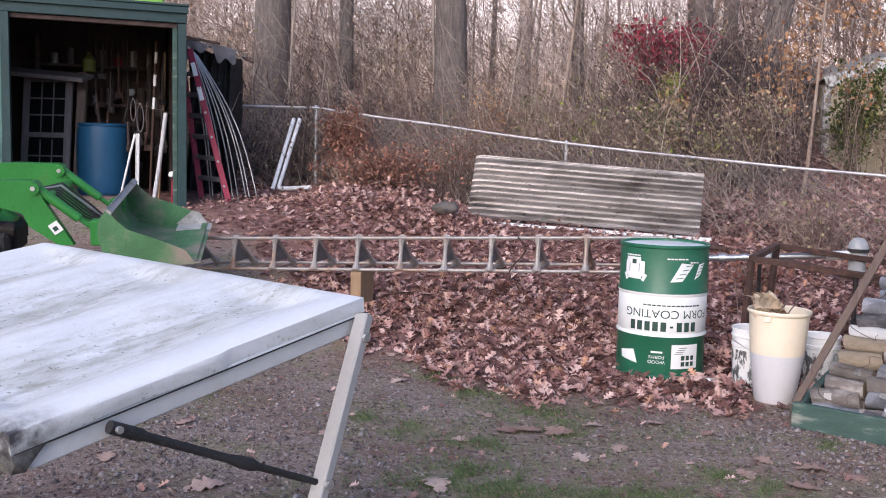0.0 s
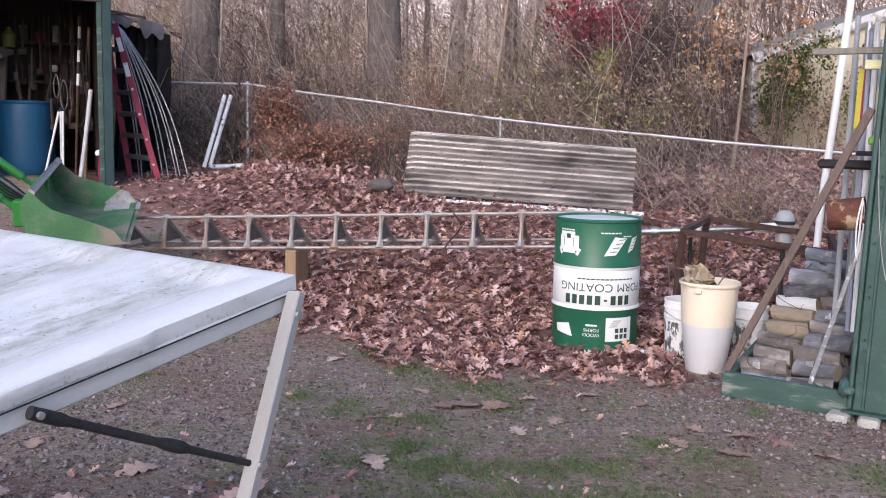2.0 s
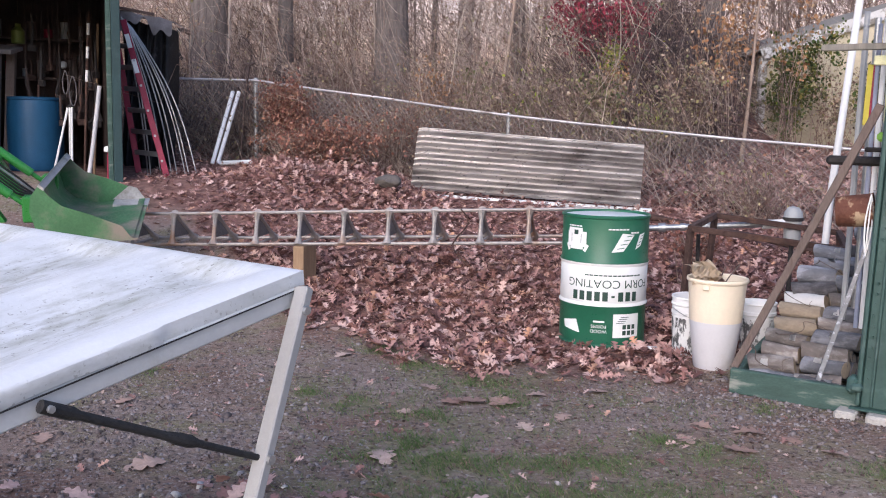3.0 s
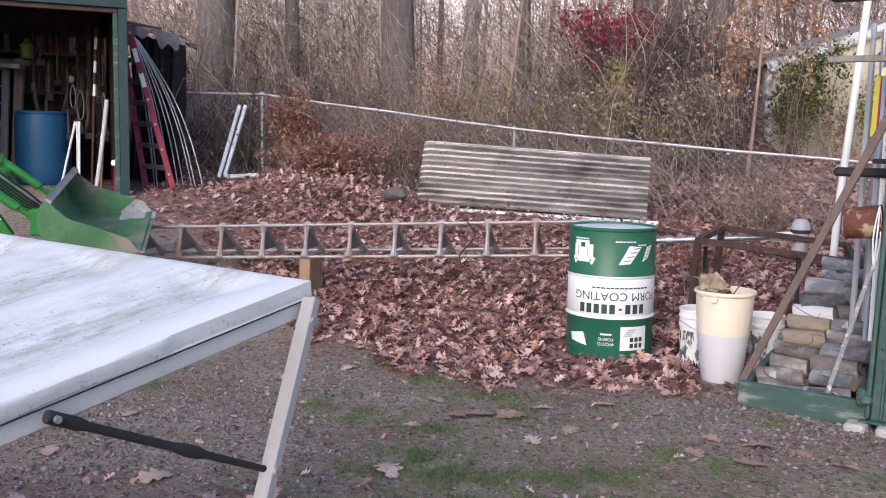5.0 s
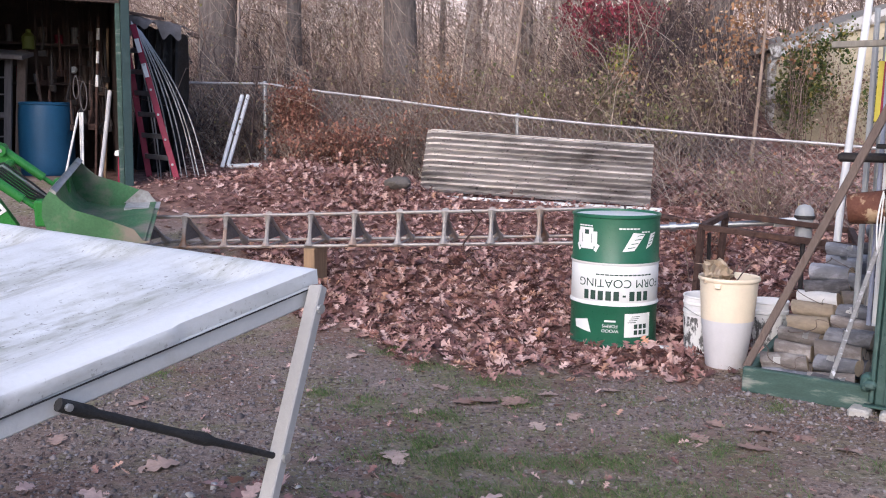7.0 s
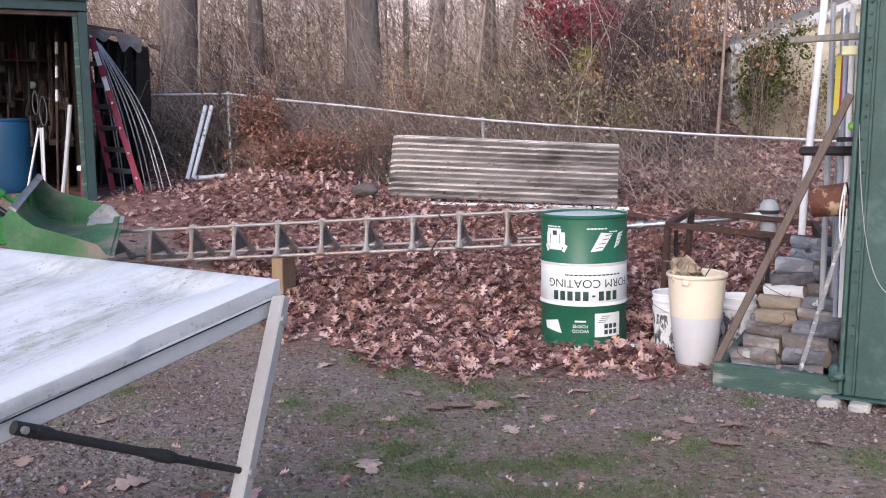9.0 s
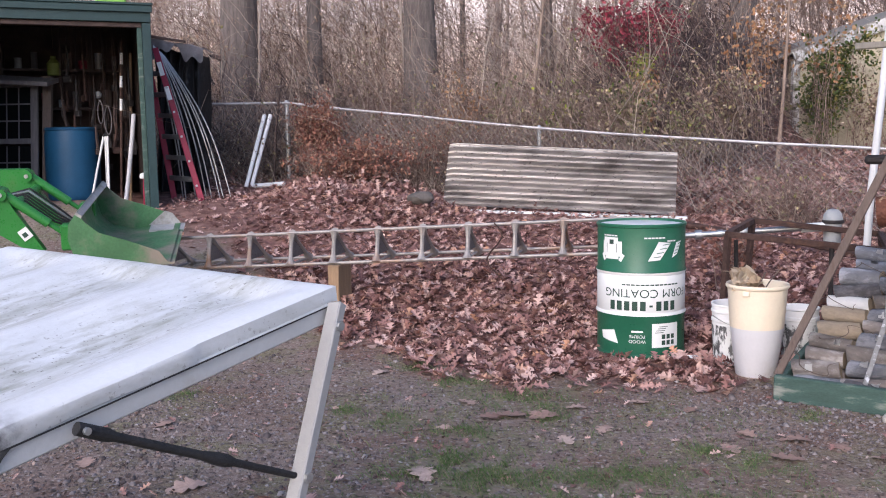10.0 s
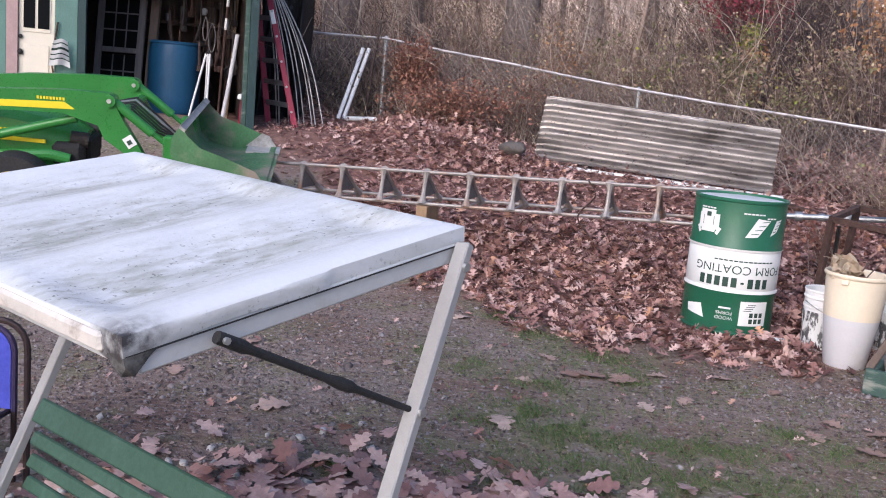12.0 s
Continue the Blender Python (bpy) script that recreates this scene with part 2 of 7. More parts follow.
def mesh_of(name, bm, material, smooth=True):
    me = bpy.data.meshes.new(name)
    bmesh.ops.recalc_face_normals(bm, faces=bm.faces)
    bm.to_mesh(me)
    bm.free()
    for mt in (material if isinstance(material, (list, tuple)) else [material]):
        me.materials.append(mt)
    if smooth:
        me.polygons.foreach_set("use_smooth", [True] * len(me.polygons))
        me.set_sharp_from_angle(angle=radians(35))
    return me


def part(name, bm, material, parent, label="", smooth=True):
    ob = new(name, mesh_of(name, bm, material, smooth))
    ob.parent = parent
    return tagged(ob, label)


def solo(name, bm, material, m=None, label="", category="", group="", kind="", smooth=True):
    ob = new(name, mesh_of(name, bm, material, smooth))
    ob.matrix_basis = m or Matrix()
    return tagged(ob, label, category, group, kind)


def box(bm, x0, x1, y0, y1, z0, z1, bev=0.0, m=None):
    vs = bmesh.ops.create_cube(bm, size=1.0)["verts"]
    mm = Matrix.Translation(((x0 + x1) / 2, (y0 + y1) / 2, (z0 + z1) / 2)) @ Matrix.Diagonal((x1 - x0, y1 - y0, z1 - z0, 1))
    bmesh.ops.transform(bm, matrix=mm, verts=vs)
    if bev:
        es = list({e for v in vs for e in v.link_edges})
        vs = [v for v in bmesh.ops.bevel(bm, geom=es, offset=bev, segments=1, affect="EDGES")["verts"]] + [v for v in vs if v.is_valid]
    if m:
        bmesh.ops.transform(bm, matrix=m, verts=list(set(vs)))
    return bm


def a_box(*a, **k):
    return box(bmesh.new(), *a, **k)


def beam(bm, p, q, w, h, up=(0, 0, 1), bev=0.003):
    """A bar from p to q, w wide and h deep."""
    p, q = Vector(p), Vector(q)
    d = (q - p)
    z = d.normalized()
    x = Vector(up).cross(z)
    x = x.normalized() if x.length > 1e-4 else Vector((1, 0, 0))
    y = z.cross(x)
    m = Matrix.Translation(p) @ Matrix((x, y, z)).transposed().to_4x4()
    return box(bm, -w / 2, w / 2, -h / 2, h / 2, 0, d.length, bev, m)


def tube(bm, pts, radii, n=8, cap=True):
    pts = [Vector(p) for p in pts]
    if not isinstance(radii, (list, tuple)):
        radii = [radii] * len(pts)
    rings, ref = [], None
    for i, p in enumerate(pts):
        t = (pts[min(i + 1, len(pts) - 1)] - pts[max(i - 1, 0)]).normalized()
        if ref is None:
            ref = Vector((0, 0, 1)) if abs(t.z) < 0.9 else Vector((1, 0, 0))
        x = (ref - t * ref.dot(t)).normalized()
        ref = x
        y = t.cross(x)
        rings.append([bm.verts.new(p + (x * math.cos(a) + y * math.sin(a)) * radii[i]) for a in [2 * math.pi * k / n for k in range(n)]])
    for a, b in zip(rings, rings[1:]):
        for k in range(n):
            bm.faces.new((a[k], a[(k + 1) % n], b[(k + 1) % n], b[k]))
    if cap:
        bm.faces.new(rings[0][::-1])
        bm.faces.new(rings[-1])
    return bm


def a_tube(*a, **k):
    return tube(bmesh.new(), *a, **k)


def lathe(bm, prof, n=32, mat_of=None):
    """A turned shape about z from (radius, height) pairs; mat_of(i): the material slot of the i-th band."""
    rings = []
    for r, z in prof:
        rings.append([bm.verts.new((r * math.sin(2 * math.pi * k / n), -r * math.cos(2 * math.pi * k / n), z)) for k in range(n)] if r > 1e-5 else [bm.verts.new((0, 0, z))])
    for i, (a, b) in enumerate(zip(rings, rings[1:])):
        for k in range(n):
            k2 = (k + 1) % n
            if len(a) == 1 and len(b) == 1:
                continue
            vs = (a[0], b[k2], b[k]) if len(a) == 1 else (a[k], a[k2], b[0]) if len(b) == 1 else (a[k], a[k2], b[k2], b[k])
            f = bm.faces.new(vs)
            if mat_of:
                f.material_index = mat_of(i)
    return bm


def a_lathe(*a, **k):
    return lathe(bmesh.new(), *a, **k)


def prism(bm, outline, y0, y1):
    """A plate: an (x, z) outline carried from y0 to y1."""
    a = [bm.verts.new((x, y0, z)) for x, z in outline]
    b = [bm.verts.new((x, y1, z)) for x, z in outline]
    bm.faces.new(a)
    bm.faces.new(b[::-1])
    for i in range(len(a)):
        j = (i + 1) % len(a)
        bm.faces.new((a[i], b[i], b[j], a[j]))
    return bm


def scatter(name, verts, tris, xf, material, label="", category="", kind="stuff"):
    """One mesh of many copies of a small shape. xf: n x 3 x 4 transforms."""
    V, F, X = np.asarray(verts, float), np.asarray(tris, int), np.asarray(xf, float)
    n = len(X)
    P = np.einsum("nij,kj->nki", X[:, :, :3], V) + X[:, None, :, 3]
    I = (F[None] + (np.arange(n) * len(V))[:, None, None]).reshape(-1, 3)
    me = bpy.data.meshes.new(name)
    me.vertices.add(n * len(V))
    me.vertices.foreach_set("co", P.reshape(-1))
    me.loops.add(I.size)
    me.loops.foreach_set("vertex_index", I.reshape(-1).astype(np.int32))
    me.polygons.add(len(I))
    me.polygons.foreach_set("loop_start", np.arange(0, I.size, 3, dtype=np.int32))
    me.update(calc_edges=True)
    me.materials.append(material)
    return tagged(new(name, me), label, category, "", kind)


def turns(n, rng, tilt=1.0):
    """n random rotations: any heading, tilted by about that many radians."""
    a, b, c = rng.uniform(0, 2 * np.pi, n), rng.normal(0, tilt, n), rng.normal(0, tilt, n)
    ca, sa, cb, sb, cc, sc = np.cos(a), np.sin(a), np.cos(b), np.sin(b), np.cos(c), np.sin(c)
    z, o = np.zeros(n), np.ones(n)
    Rz = np.stack([np.stack([ca, -sa, z], 1), np.stack([sa, ca, z], 1), np.stack([z, z, o], 1)], 1)
    Rx = np.stack([np.stack([o, z, z], 1), np.stack([z, cb, -sb], 1), np.stack([z, sb, cb], 1)], 1)
    Ry = np.stack([np.stack([cc, z, sc], 1), np.stack([z, o, z], 1), np.stack([-sc, z, cc], 1)], 1)
    return Rz @ Rx @ Ry


def placed(rot, size, pos):
    s = np.asarray(size)
    s = s[:, None, None] if s.ndim == 1 else s
    return np.concatenate([rot * s, np.asarray(pos)[:, :, None]], 2)


# ---- the lie of the land ----
def sstep(a, b, t):
    t = np.clip((t - a) / (b - a), 0, 1)
    return t * t * (3 - 2 * t)


FENCE = ((-9.0, 12.9), (-2.05, 12.5), (1.24, 11.5), (4.54, 10.25), (9.0, 8.6), (30.0, 1.0))


def fence_y(x):
    return np.interp(x, [p[0] for p in FENCE], [p[1] for p in FENCE])


def land(x, y):
    """Height of the ground: flat yard, a leafy rise, and a wooded bank behind the fence."""
    x, y = np.asarray(x, float), np.asarray(y, float)
    right = sstep(2.0, 5.0, x)
    h = (0.84 - 0.17 * sstep(-1.5, 0.8, x)) * sstep(5.7, 10.4, y) * (1 - 0.5 * right) + 0.05 * np.clip(y - 10.4, 0, 3)
    d = np.clip(y - fence_y(x) - 0.3, 0, 60) * (1 - 0.58 * sstep(0.31, 0.38, (x - 0.17) / np.maximum(y + 0.2, 4.0)))
    h = h + (0.16 + 0.10 * sstep(0, 6, x)) * np.minimum(d, 9) + 0.05 * np.clip(d - 9, 0, 25)
    h = h + 0.16 * np.exp(-((x + 0.9) ** 2 / 1.2 + (y - 9.6) ** 2 / 0.8))
    amp = 0.012 + 0.05 * sstep(6, 9, y) + 0.12 * sstep(12, 15, y)
    w = np.sin(1.7 * x + 0.6 * y) * np.cos(1.3 * y - 0.5 * x) + 0.6 * np.sin(3.9 * x - 2.2 * y + 1) * np.sin(3.1 * y + 1.1 * x)
    return h + amp * w * 0.6


def litter(x, y):
    """1 where fallen leaves cover the ground, 0 on the bare yard."""
    x, y = np.asarray(x, float), np.asarray(y, float)
    edge = np.interp(x, [-4, -2.6, -1.9, -1.6, -1.2, -0.4, 0.25, 0.9, 1.7, 2.6, 4], [10.0, 9.0, 8.4, 7.8, 7.15, 6.2, 5.55, 5.25, 5.35, 5.5, 5.5])
    wob = 0.12 * np.sin(5.1 * x) + 0.1 * np.sin(11 * x + 2) + 0.08 * np.sin(17 * x + 7 * y)
    return sstep(-0.36, 0.36, y - edge + wob)


def Z(x, y):
    return float(land(x, y))


def grid_axis(lo, hi, near_lo, near_hi, step, grow=1.18):
    v = list(np.arange(near_lo, near_hi + step / 2, step))
    s = step
    while v[-1] < hi:
        s *= grow
        v.append(v[-1] + s)
    s = step
    while v[0] > lo:
        s *= grow
        v.insert(0, v[0] - s)
    return np.array(v)


def build_ground():
    gx, gy = grid_axis(-600, 600, -4, 6, 0.07), grid_axis(-600, 900, 0.5, 13, 0.07)
    X, Y = np.meshgrid(gx, gy)
    H = land(np.clip(X, -60, 60), np.clip(Y, -60, 60))
    nx, ny = len(gx), len(gy)
    me = bpy.data.meshes.new("ground")
    idx = np.arange(nx * ny).reshape(ny, nx)
    Q = np.stack([idx[:-1, :-1], idx[:-1, 1:], idx[1:, 1:], idx[1:, :-1]], -1).reshape(-1, 4)
    me.vertices.add(nx * ny)
    me.vertices.foreach_set("co", np.stack([X, Y, H], -1).reshape(-1))
    me.loops.add(Q.size)
    me.loops.foreach_set("vertex_index", Q.reshape(-1).astype(np.int32))
    me.polygons.add(len(Q))
    me.polygons.foreach_set("loop_start", np.arange(0, Q.size, 4, dtype=np.int32))
    me.update(calc_edges=True)
    me.polygons.foreach_set("use_smooth", [True] * len(Q))
    at = me.attributes.new("litter", "FLOAT", "POINT")
    at.data.foreach_set("value", litter(X, Y).reshape(-1))
    g = me.attributes.new("grass", "FLOAT", "POINT")
    g.data.foreach_set("value", grassy(X, Y).reshape(-1))
    # ground material
    m = bpy.data.materials.new("yard_ground")
    m.use_nodes = True
    nt = m.node_tree
    bs = nt.nodes["Principled BSDF"]
    co = nt.nodes.new("ShaderNodeTexCoord").outputs["Object"]
    dirt = mix(nt, (0.205, 0.147, 0.118), (0.34, 0.272, 0.235), noise_fac(nt, co, 2.2, 0.35, 0.65, 6.0))
    dirt = mix(nt, dirt, (0.205, 0.128, 0.100), noise_fac(nt, co, 1.1, 0.46, 0.60, 8.0))
    dirt = mix(nt, dirt, (0.21, 0.182, 0.115), noise_fac(nt, co, 2.7, 0.47, 0.62, 9.0))
    dirt = mix(nt, dirt, (0.42, 0.37, 0.35), noise_fac(nt, co, 40.0, 0.55, 0.70, 4.0))
    dirt = mix(nt, dirt, (0.08, 0.057, 0.048), noise_fac(nt, co, 22.0, 0.54, 0.66, 5.0))
    gr = nt.nodes.new("ShaderNodeAttribute")
    gr.attribute_name = "grass"
    gm = nt.nodes.new("ShaderNodeMath")
    gm.operation = "MULTIPLY"
    nt.links.new(gr.outputs["Fac"], gm.inputs[0])
    nt.links.new(noise_fac(nt, co, 14.0, 0.42, 0.62, 6.0), gm.inputs[1])
    dirt = mix(nt, dirt, (0.15, 0.175, 0.075), mulv(nt, gm.outputs[0], 0.75))
    lit = mix(nt, (0.12, 0.06, 0.05), (0.30, 0.17, 0.14), noise_fac(nt, co, 9.0, 0.35, 0.65, 8.0))
    la = nt.nodes.new("ShaderNodeAttribute")
    la.attribute_name = "litter"
    col = mix(nt, dirt, lit, la.outputs["Fac"])
    nt.links.new(col, bs.inputs["Base Color"])
    bs.inputs["Roughness"].default_value = 0.95
    bs.inputs["Specular IOR Level"].default_value = 0.25
    b = nt.nodes.new("ShaderNodeBump")
    b.inputs["Strength"].default_value, b.inputs["Distance"].default_value = 0.7, 0.02
    nt.links.new(noise_fac(nt, co, 30.0, 0.2, 0.8, 6.0), b.inputs["Height"])
    nt.links.new(b.outputs[0], bs.inputs["Normal"])
    me.materials.append(m)
    tagged(new("ground", me), "packed dirt and gravel yard rising to a leaf-covered bank", "ground", "", "structure")


GRASS_SPOTS = ((-0.43, 4.74, 0.09), (-0.07, 5.78, 0.13), (0.19, 5.40, 0.20), (0.51, 5.03, 0.22), (0.71, 4.90, 0.12), (0.66, 4.62, 0.15), (0.19, 4.43, 0.16), (-0.16, 4.56, 0.16),
               (0.09, 3.93, 0.15), (0.24, 3.90, 0.20), (0.36, 3.76, 0.20), (0.26, 3.62, 0.25), (-0.08, 3.79, 0.10), (1.34, 4.05, 0.10), (1.52, 3.86, 0.13), (0.68, 3.70, 0.18), (0.98, 3.74, 0.20),
               (2.01, 4.56, 0.10), (-1.42, 5.18, 0.13), (0.55, 3.35, 0.35), (1.05, 3.25, 0.35), (0.2, 3.1, 0.3), (-0.55, 3.15, 0.10), (2.2, 3.6, 0.2))


def grassy(x, y):
    x, y = np.asarray(x, float), np.asarray(y, float)
    g = np.zeros_like(x)
    for px, py, r in GRASS_SPOTS:
        g = np.maximum(g, np.exp(-((x - px) ** 2 + (y - py) ** 2) / (r * r)))
    return g


build_ground()

# ---- green shed with open bay ----
SY = 9.9


# the shed stands turned towards the yard, about its front corner
SHED = pose(-3.0, SY, 0, 0, 0, 22) @ Matrix.Diagonal((0.893, 1, 1, 1)) @ Matrix.Translation((3.0, -SY, 0))


def shed_part(name, bm, material, label, category):
    ob = tagged(new(name, mesh_of(name, bm, material, False)), label, category, "", "structure")
    ob.matrix_basis = SHED
    return ob


def build_shed():
    x0, x1, xo, yb, zt = -9.0, -3.0, -4.94, 11.9, 2.92
    w = shed_part("wall_front", a_box(x0, -5.778, SY, SY + 0.12, 0.3, zt, 0.004), m_lit_green, "green painted plywood shed front wall, lightened for stronger light", "wall")
    part("jamb", a_box(-5.27, xo - 0.09, SY - 0.003, SY + 0.10, 0.5, 2.749, 0.004), m_lit_green, w, "green jamb board, lightened for stronger light")
    part("jamb_trim", a_box(xo - 0.088, xo, SY - 0.02, SY + 0.13, 0.5, 2.748, 0.004), m_green_paint, w)
    part("corner_post", a_box(-3.10, x1, SY - 0.01, SY + 0.14, 0.6, 2.745, 0.006), m_green_paint, w)
    part("inner_stud", a_box(-3.155, -3.102, SY + 0.03, SY + 0.13, 0.6, 2.745, 0.004), m_green_wood, w, "lighter green inner stud")
    part("header", a_box(-5.773, x1 + 0.004, SY - 0.02, SY + 0.12, 2.75, zt, 0.005), m_green_paint, w)
    part("header_lip", a_box(-5.76, x1 + 0.02, SY - 0.05, SY - 0.022, 2.85, zt - 0.002, 0.004), m_green_paint, w)
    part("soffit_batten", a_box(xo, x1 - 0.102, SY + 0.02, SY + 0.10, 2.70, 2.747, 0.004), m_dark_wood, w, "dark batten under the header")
    part("trim_strip", a_box(-5.775, -5.655, SY - 0.012, SY + 0.1, 0.4, 2.748, 0.004), m_pink_wood, w)
    # walls and ceiling: the bay's shade is put into their dark wood colour
    shed_part("wall_side", a_box(x1 - 0.10, x1 - 0.02, SY + 0.142, yb, 0.5, zt - 0.019, 0.004), m_dark_wood, "shed wall boards coloured dark for the dim bay", "wall")
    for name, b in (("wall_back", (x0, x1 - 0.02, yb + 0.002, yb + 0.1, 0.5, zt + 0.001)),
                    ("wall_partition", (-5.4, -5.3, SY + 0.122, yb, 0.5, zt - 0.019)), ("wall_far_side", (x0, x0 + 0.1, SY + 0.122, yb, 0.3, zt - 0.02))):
        shed_part(name, a_box(*b, bev=0.004), m_dark_wood, "shed wall boards coloured dark for the dim bay", "wall")
    shed_part("ceiling", a_box(x0, x1 - 0.02, SY + 0.122, yb + 0.001, zt - 0.018, zt), m_dark_wood, "shed ceiling boards coloured dark for the dim bay", "ceiling")
    shed_part("roof", a_box(x0 - 0.1, x1 + 0.03, SY - 0.06, yb + 0.12, zt + 0.002, zt + 0.026, 0.004), m_green_paint, "low flat green shed roof", "roof")
    # cream door with a small glazed light
    d = shed_part("door_1", a_box(-5.652, -5.273, SY + 0.02, SY + 0.065, 0.55, 2.72, 0.004), m_cream, "cream painted panel door with small panes", "door")
    part("glazing_frame", a_box(-5.615, -5.315, SY + 0.012, SY + 0.019, 1.62, 2.34, 0.003), m_cream, d)
    for i in range(2):
        part("pane", a_box(-5.60 + 0.15 * i, -5.48 + 0.15 * i, SY + 0.007, SY + 0.0115, 1.66, 2.3, 0), m_glass_dark, d)
    part("panel", a_box(-5.60, -5.33, SY + 0.01, SY + 0.02, 1.0, 1.5, 0.006), m_cream, d)
    part("handle", lathe(bmesh.new(), [(0, 0), (0.025, 0), (0.03, 0.03), (0, 0.05)], 12), m_dark_steel, d, "dark round door knob").matrix_basis = pose(-5.63, SY + 0.02, 1.42, 90)
    part("lock", lathe(bmesh.new(), [(0, 0), (0.022, 0), (0.022, 0.02), (0, 0.025)], 12), m_dark_steel, d).matrix_basis = pose(-5.63, SY + 0.02, 1.57, 90)
    # folded cloth with dark stripes hung by the door
    c = thing("hanging_cloth", SHED @ pose(-5.21, SY - 0.06, 1.44, 0, 4, 0), "folded white cloth with dark stripes hung by the door", "cloth")
    bm = bmesh.new()
    rows = []
    for j in range(23):
        f = j / 22
        hw, row = 0.075 + 0.042 * f, []
        for k in range(15):
            u = k / 14 * 2 - 1
            row.append(bm.verts.new((hw * u + 0.012 * f, -0.035 - 0.012 * math.sin(4.2 * u + 3 * f) * (0.3 + f) + 0.02 * u * u, 0.13 - 0.26 * f + 0.012 * math.sin(3 * u + 1))))
        rows.append(row)
    for j in range(22):
        for k in range(14):
            bm.faces.new((rows[j][k], rows[j][k + 1], rows[j + 1][k + 1], rows[j + 1][k])).material_index = 1 if j in (3, 7, 8, 12, 16) else 0
    bmesh.ops.solidify(bm, geom=bm.faces[:], thickness=0.02)
    part("cloth_panel", bm, [m_white_plastic, m_ink_dark], c)
    part("cord", a_tube([(-0.03, 0.03, -0.3), (-0.08, 0.035, -0.1), (-0.05, 0.035, 0.3)], 0.010, 6), m_rust, c)


m_glass_dark = mat("dim_window_glass", (0.006, 0.007, 0.008), 0.5, var=0.1, bump=0, spec=0.06)
build_shed()


# darker copy of the grey wood, with the shed's dimness in its colour
m_dim_wood = mat("dimmed_old_wood", (0.17, 0.155, 0.16), 0.85, var=0.25, fine=40, stretch=(6, 6, 1))


def build_sash():
    s = thing("window_sash", pose(-4.78, 10.36, Z(-4.8, 10.4) - 0.02, -7, 0, 0) @ Matrix.Diagonal((0.86, 1, 1, 1)), "grey wooden multi-pane window sash leaning inside the shed", "window")
    for x in (-0.3, 0.27):
        part("stile", a_box(x - 0.045, x + 0.045, -0.02, 0.02, 0, 1.36, 0.004), m_dim_wood, s)
    for z in (0.0, 0.66, 1.3):
        part("rail", a_box(-0.254, 0.224, -0.018, 0.018, z, z + 0.06, 0.004), m_dim_wood, s)
    for z0 in (0.062, 0.722):
        for i in (1, 2):
            part("muntin", a_box(-0.254 + 0.16 * i - 0.007, -0.254 + 0.16 * i + 0.007, -0.012, 0.012, z0, z0 + 0.576, 0), m_dim_wood, s)
        for i in (1, 2):
            part("muntin_bar", a_box(-0.252, 0.222, -0.010, 0.010, z0 + 0.19 * i, z0 + 0.19 * i + 0.016, 0), m_dim_wood, s)
        part("pane", a_box(-0.253, 0.223, -0.002, 0.002, z0, z0 + 0.576, 0), m_glass_dark, s)
    b = solo("plank", a_box(-0.42, 0.55, -0.16, 0.16, 0, 0.05, 0.006), m_dim_wood, pose(-4.85, 10.45, 2.2, 12, 4, 0), "grey board lying on top of a leaning sash", "board")
    solo("timber", a_box(-0.05, 0.05, -0.03, 0.03, 0, 1.4, 0.005), m_old_wood, pose(-4.47, 10.5, Z(-4.5, 10.5), -4, 2, 0), "brown timber upright leaning in the shed", "board")


build_sash()


def build_blue_drum():
    d = thing("plastic_drum", pose(-4.20, 10.62, Z(-4.22, 10.6) - 0.03) @ Matrix.Diagonal((1, 1, 0.93, 1)), "smooth blue plastic barrel standing in the shed", "barrel")
    prof = [(0, 0.0), (0.25, 0.0), (0.275, 0.02), (0.288, 0.06), (0.296, 0.2), (0.299, 0.45), (0.297, 0.7), (0.29, 0.82), (0.275, 0.865)]
    part("body", a_lathe(prof, 40), m_blue, d)
    part("rim", a_lathe([(0.274, 0.862), (0.286, 0.868), (0.288, 0.89), (0.276, 0.902), (0.26, 0.90), (0.255, 0.885)], 40), m_blue, d)
    part("lid", a_lathe([(0.256, 0.884), (0.2, 0.878), (0, 0.874)], 40), m_blue, d)
    for sx in (-0.13, 0.13):
        part("bung", a_lathe([(0, 0.0), (0.035, 0.0), (0.035, 0.02), (0, 0.022)], 14), m_dark_steel, d, "dark screw bung").matrix_basis = pose(sx, 0, 0.876)


build_blue_drum()


m_grey_pvc = mat("dusty_grey_pvc", (0.50, 0.50, 0.52), 0.5, var=0.12, stain=(0.35, 0.33, 0.31), stain_amt=(0.55, 0.75))


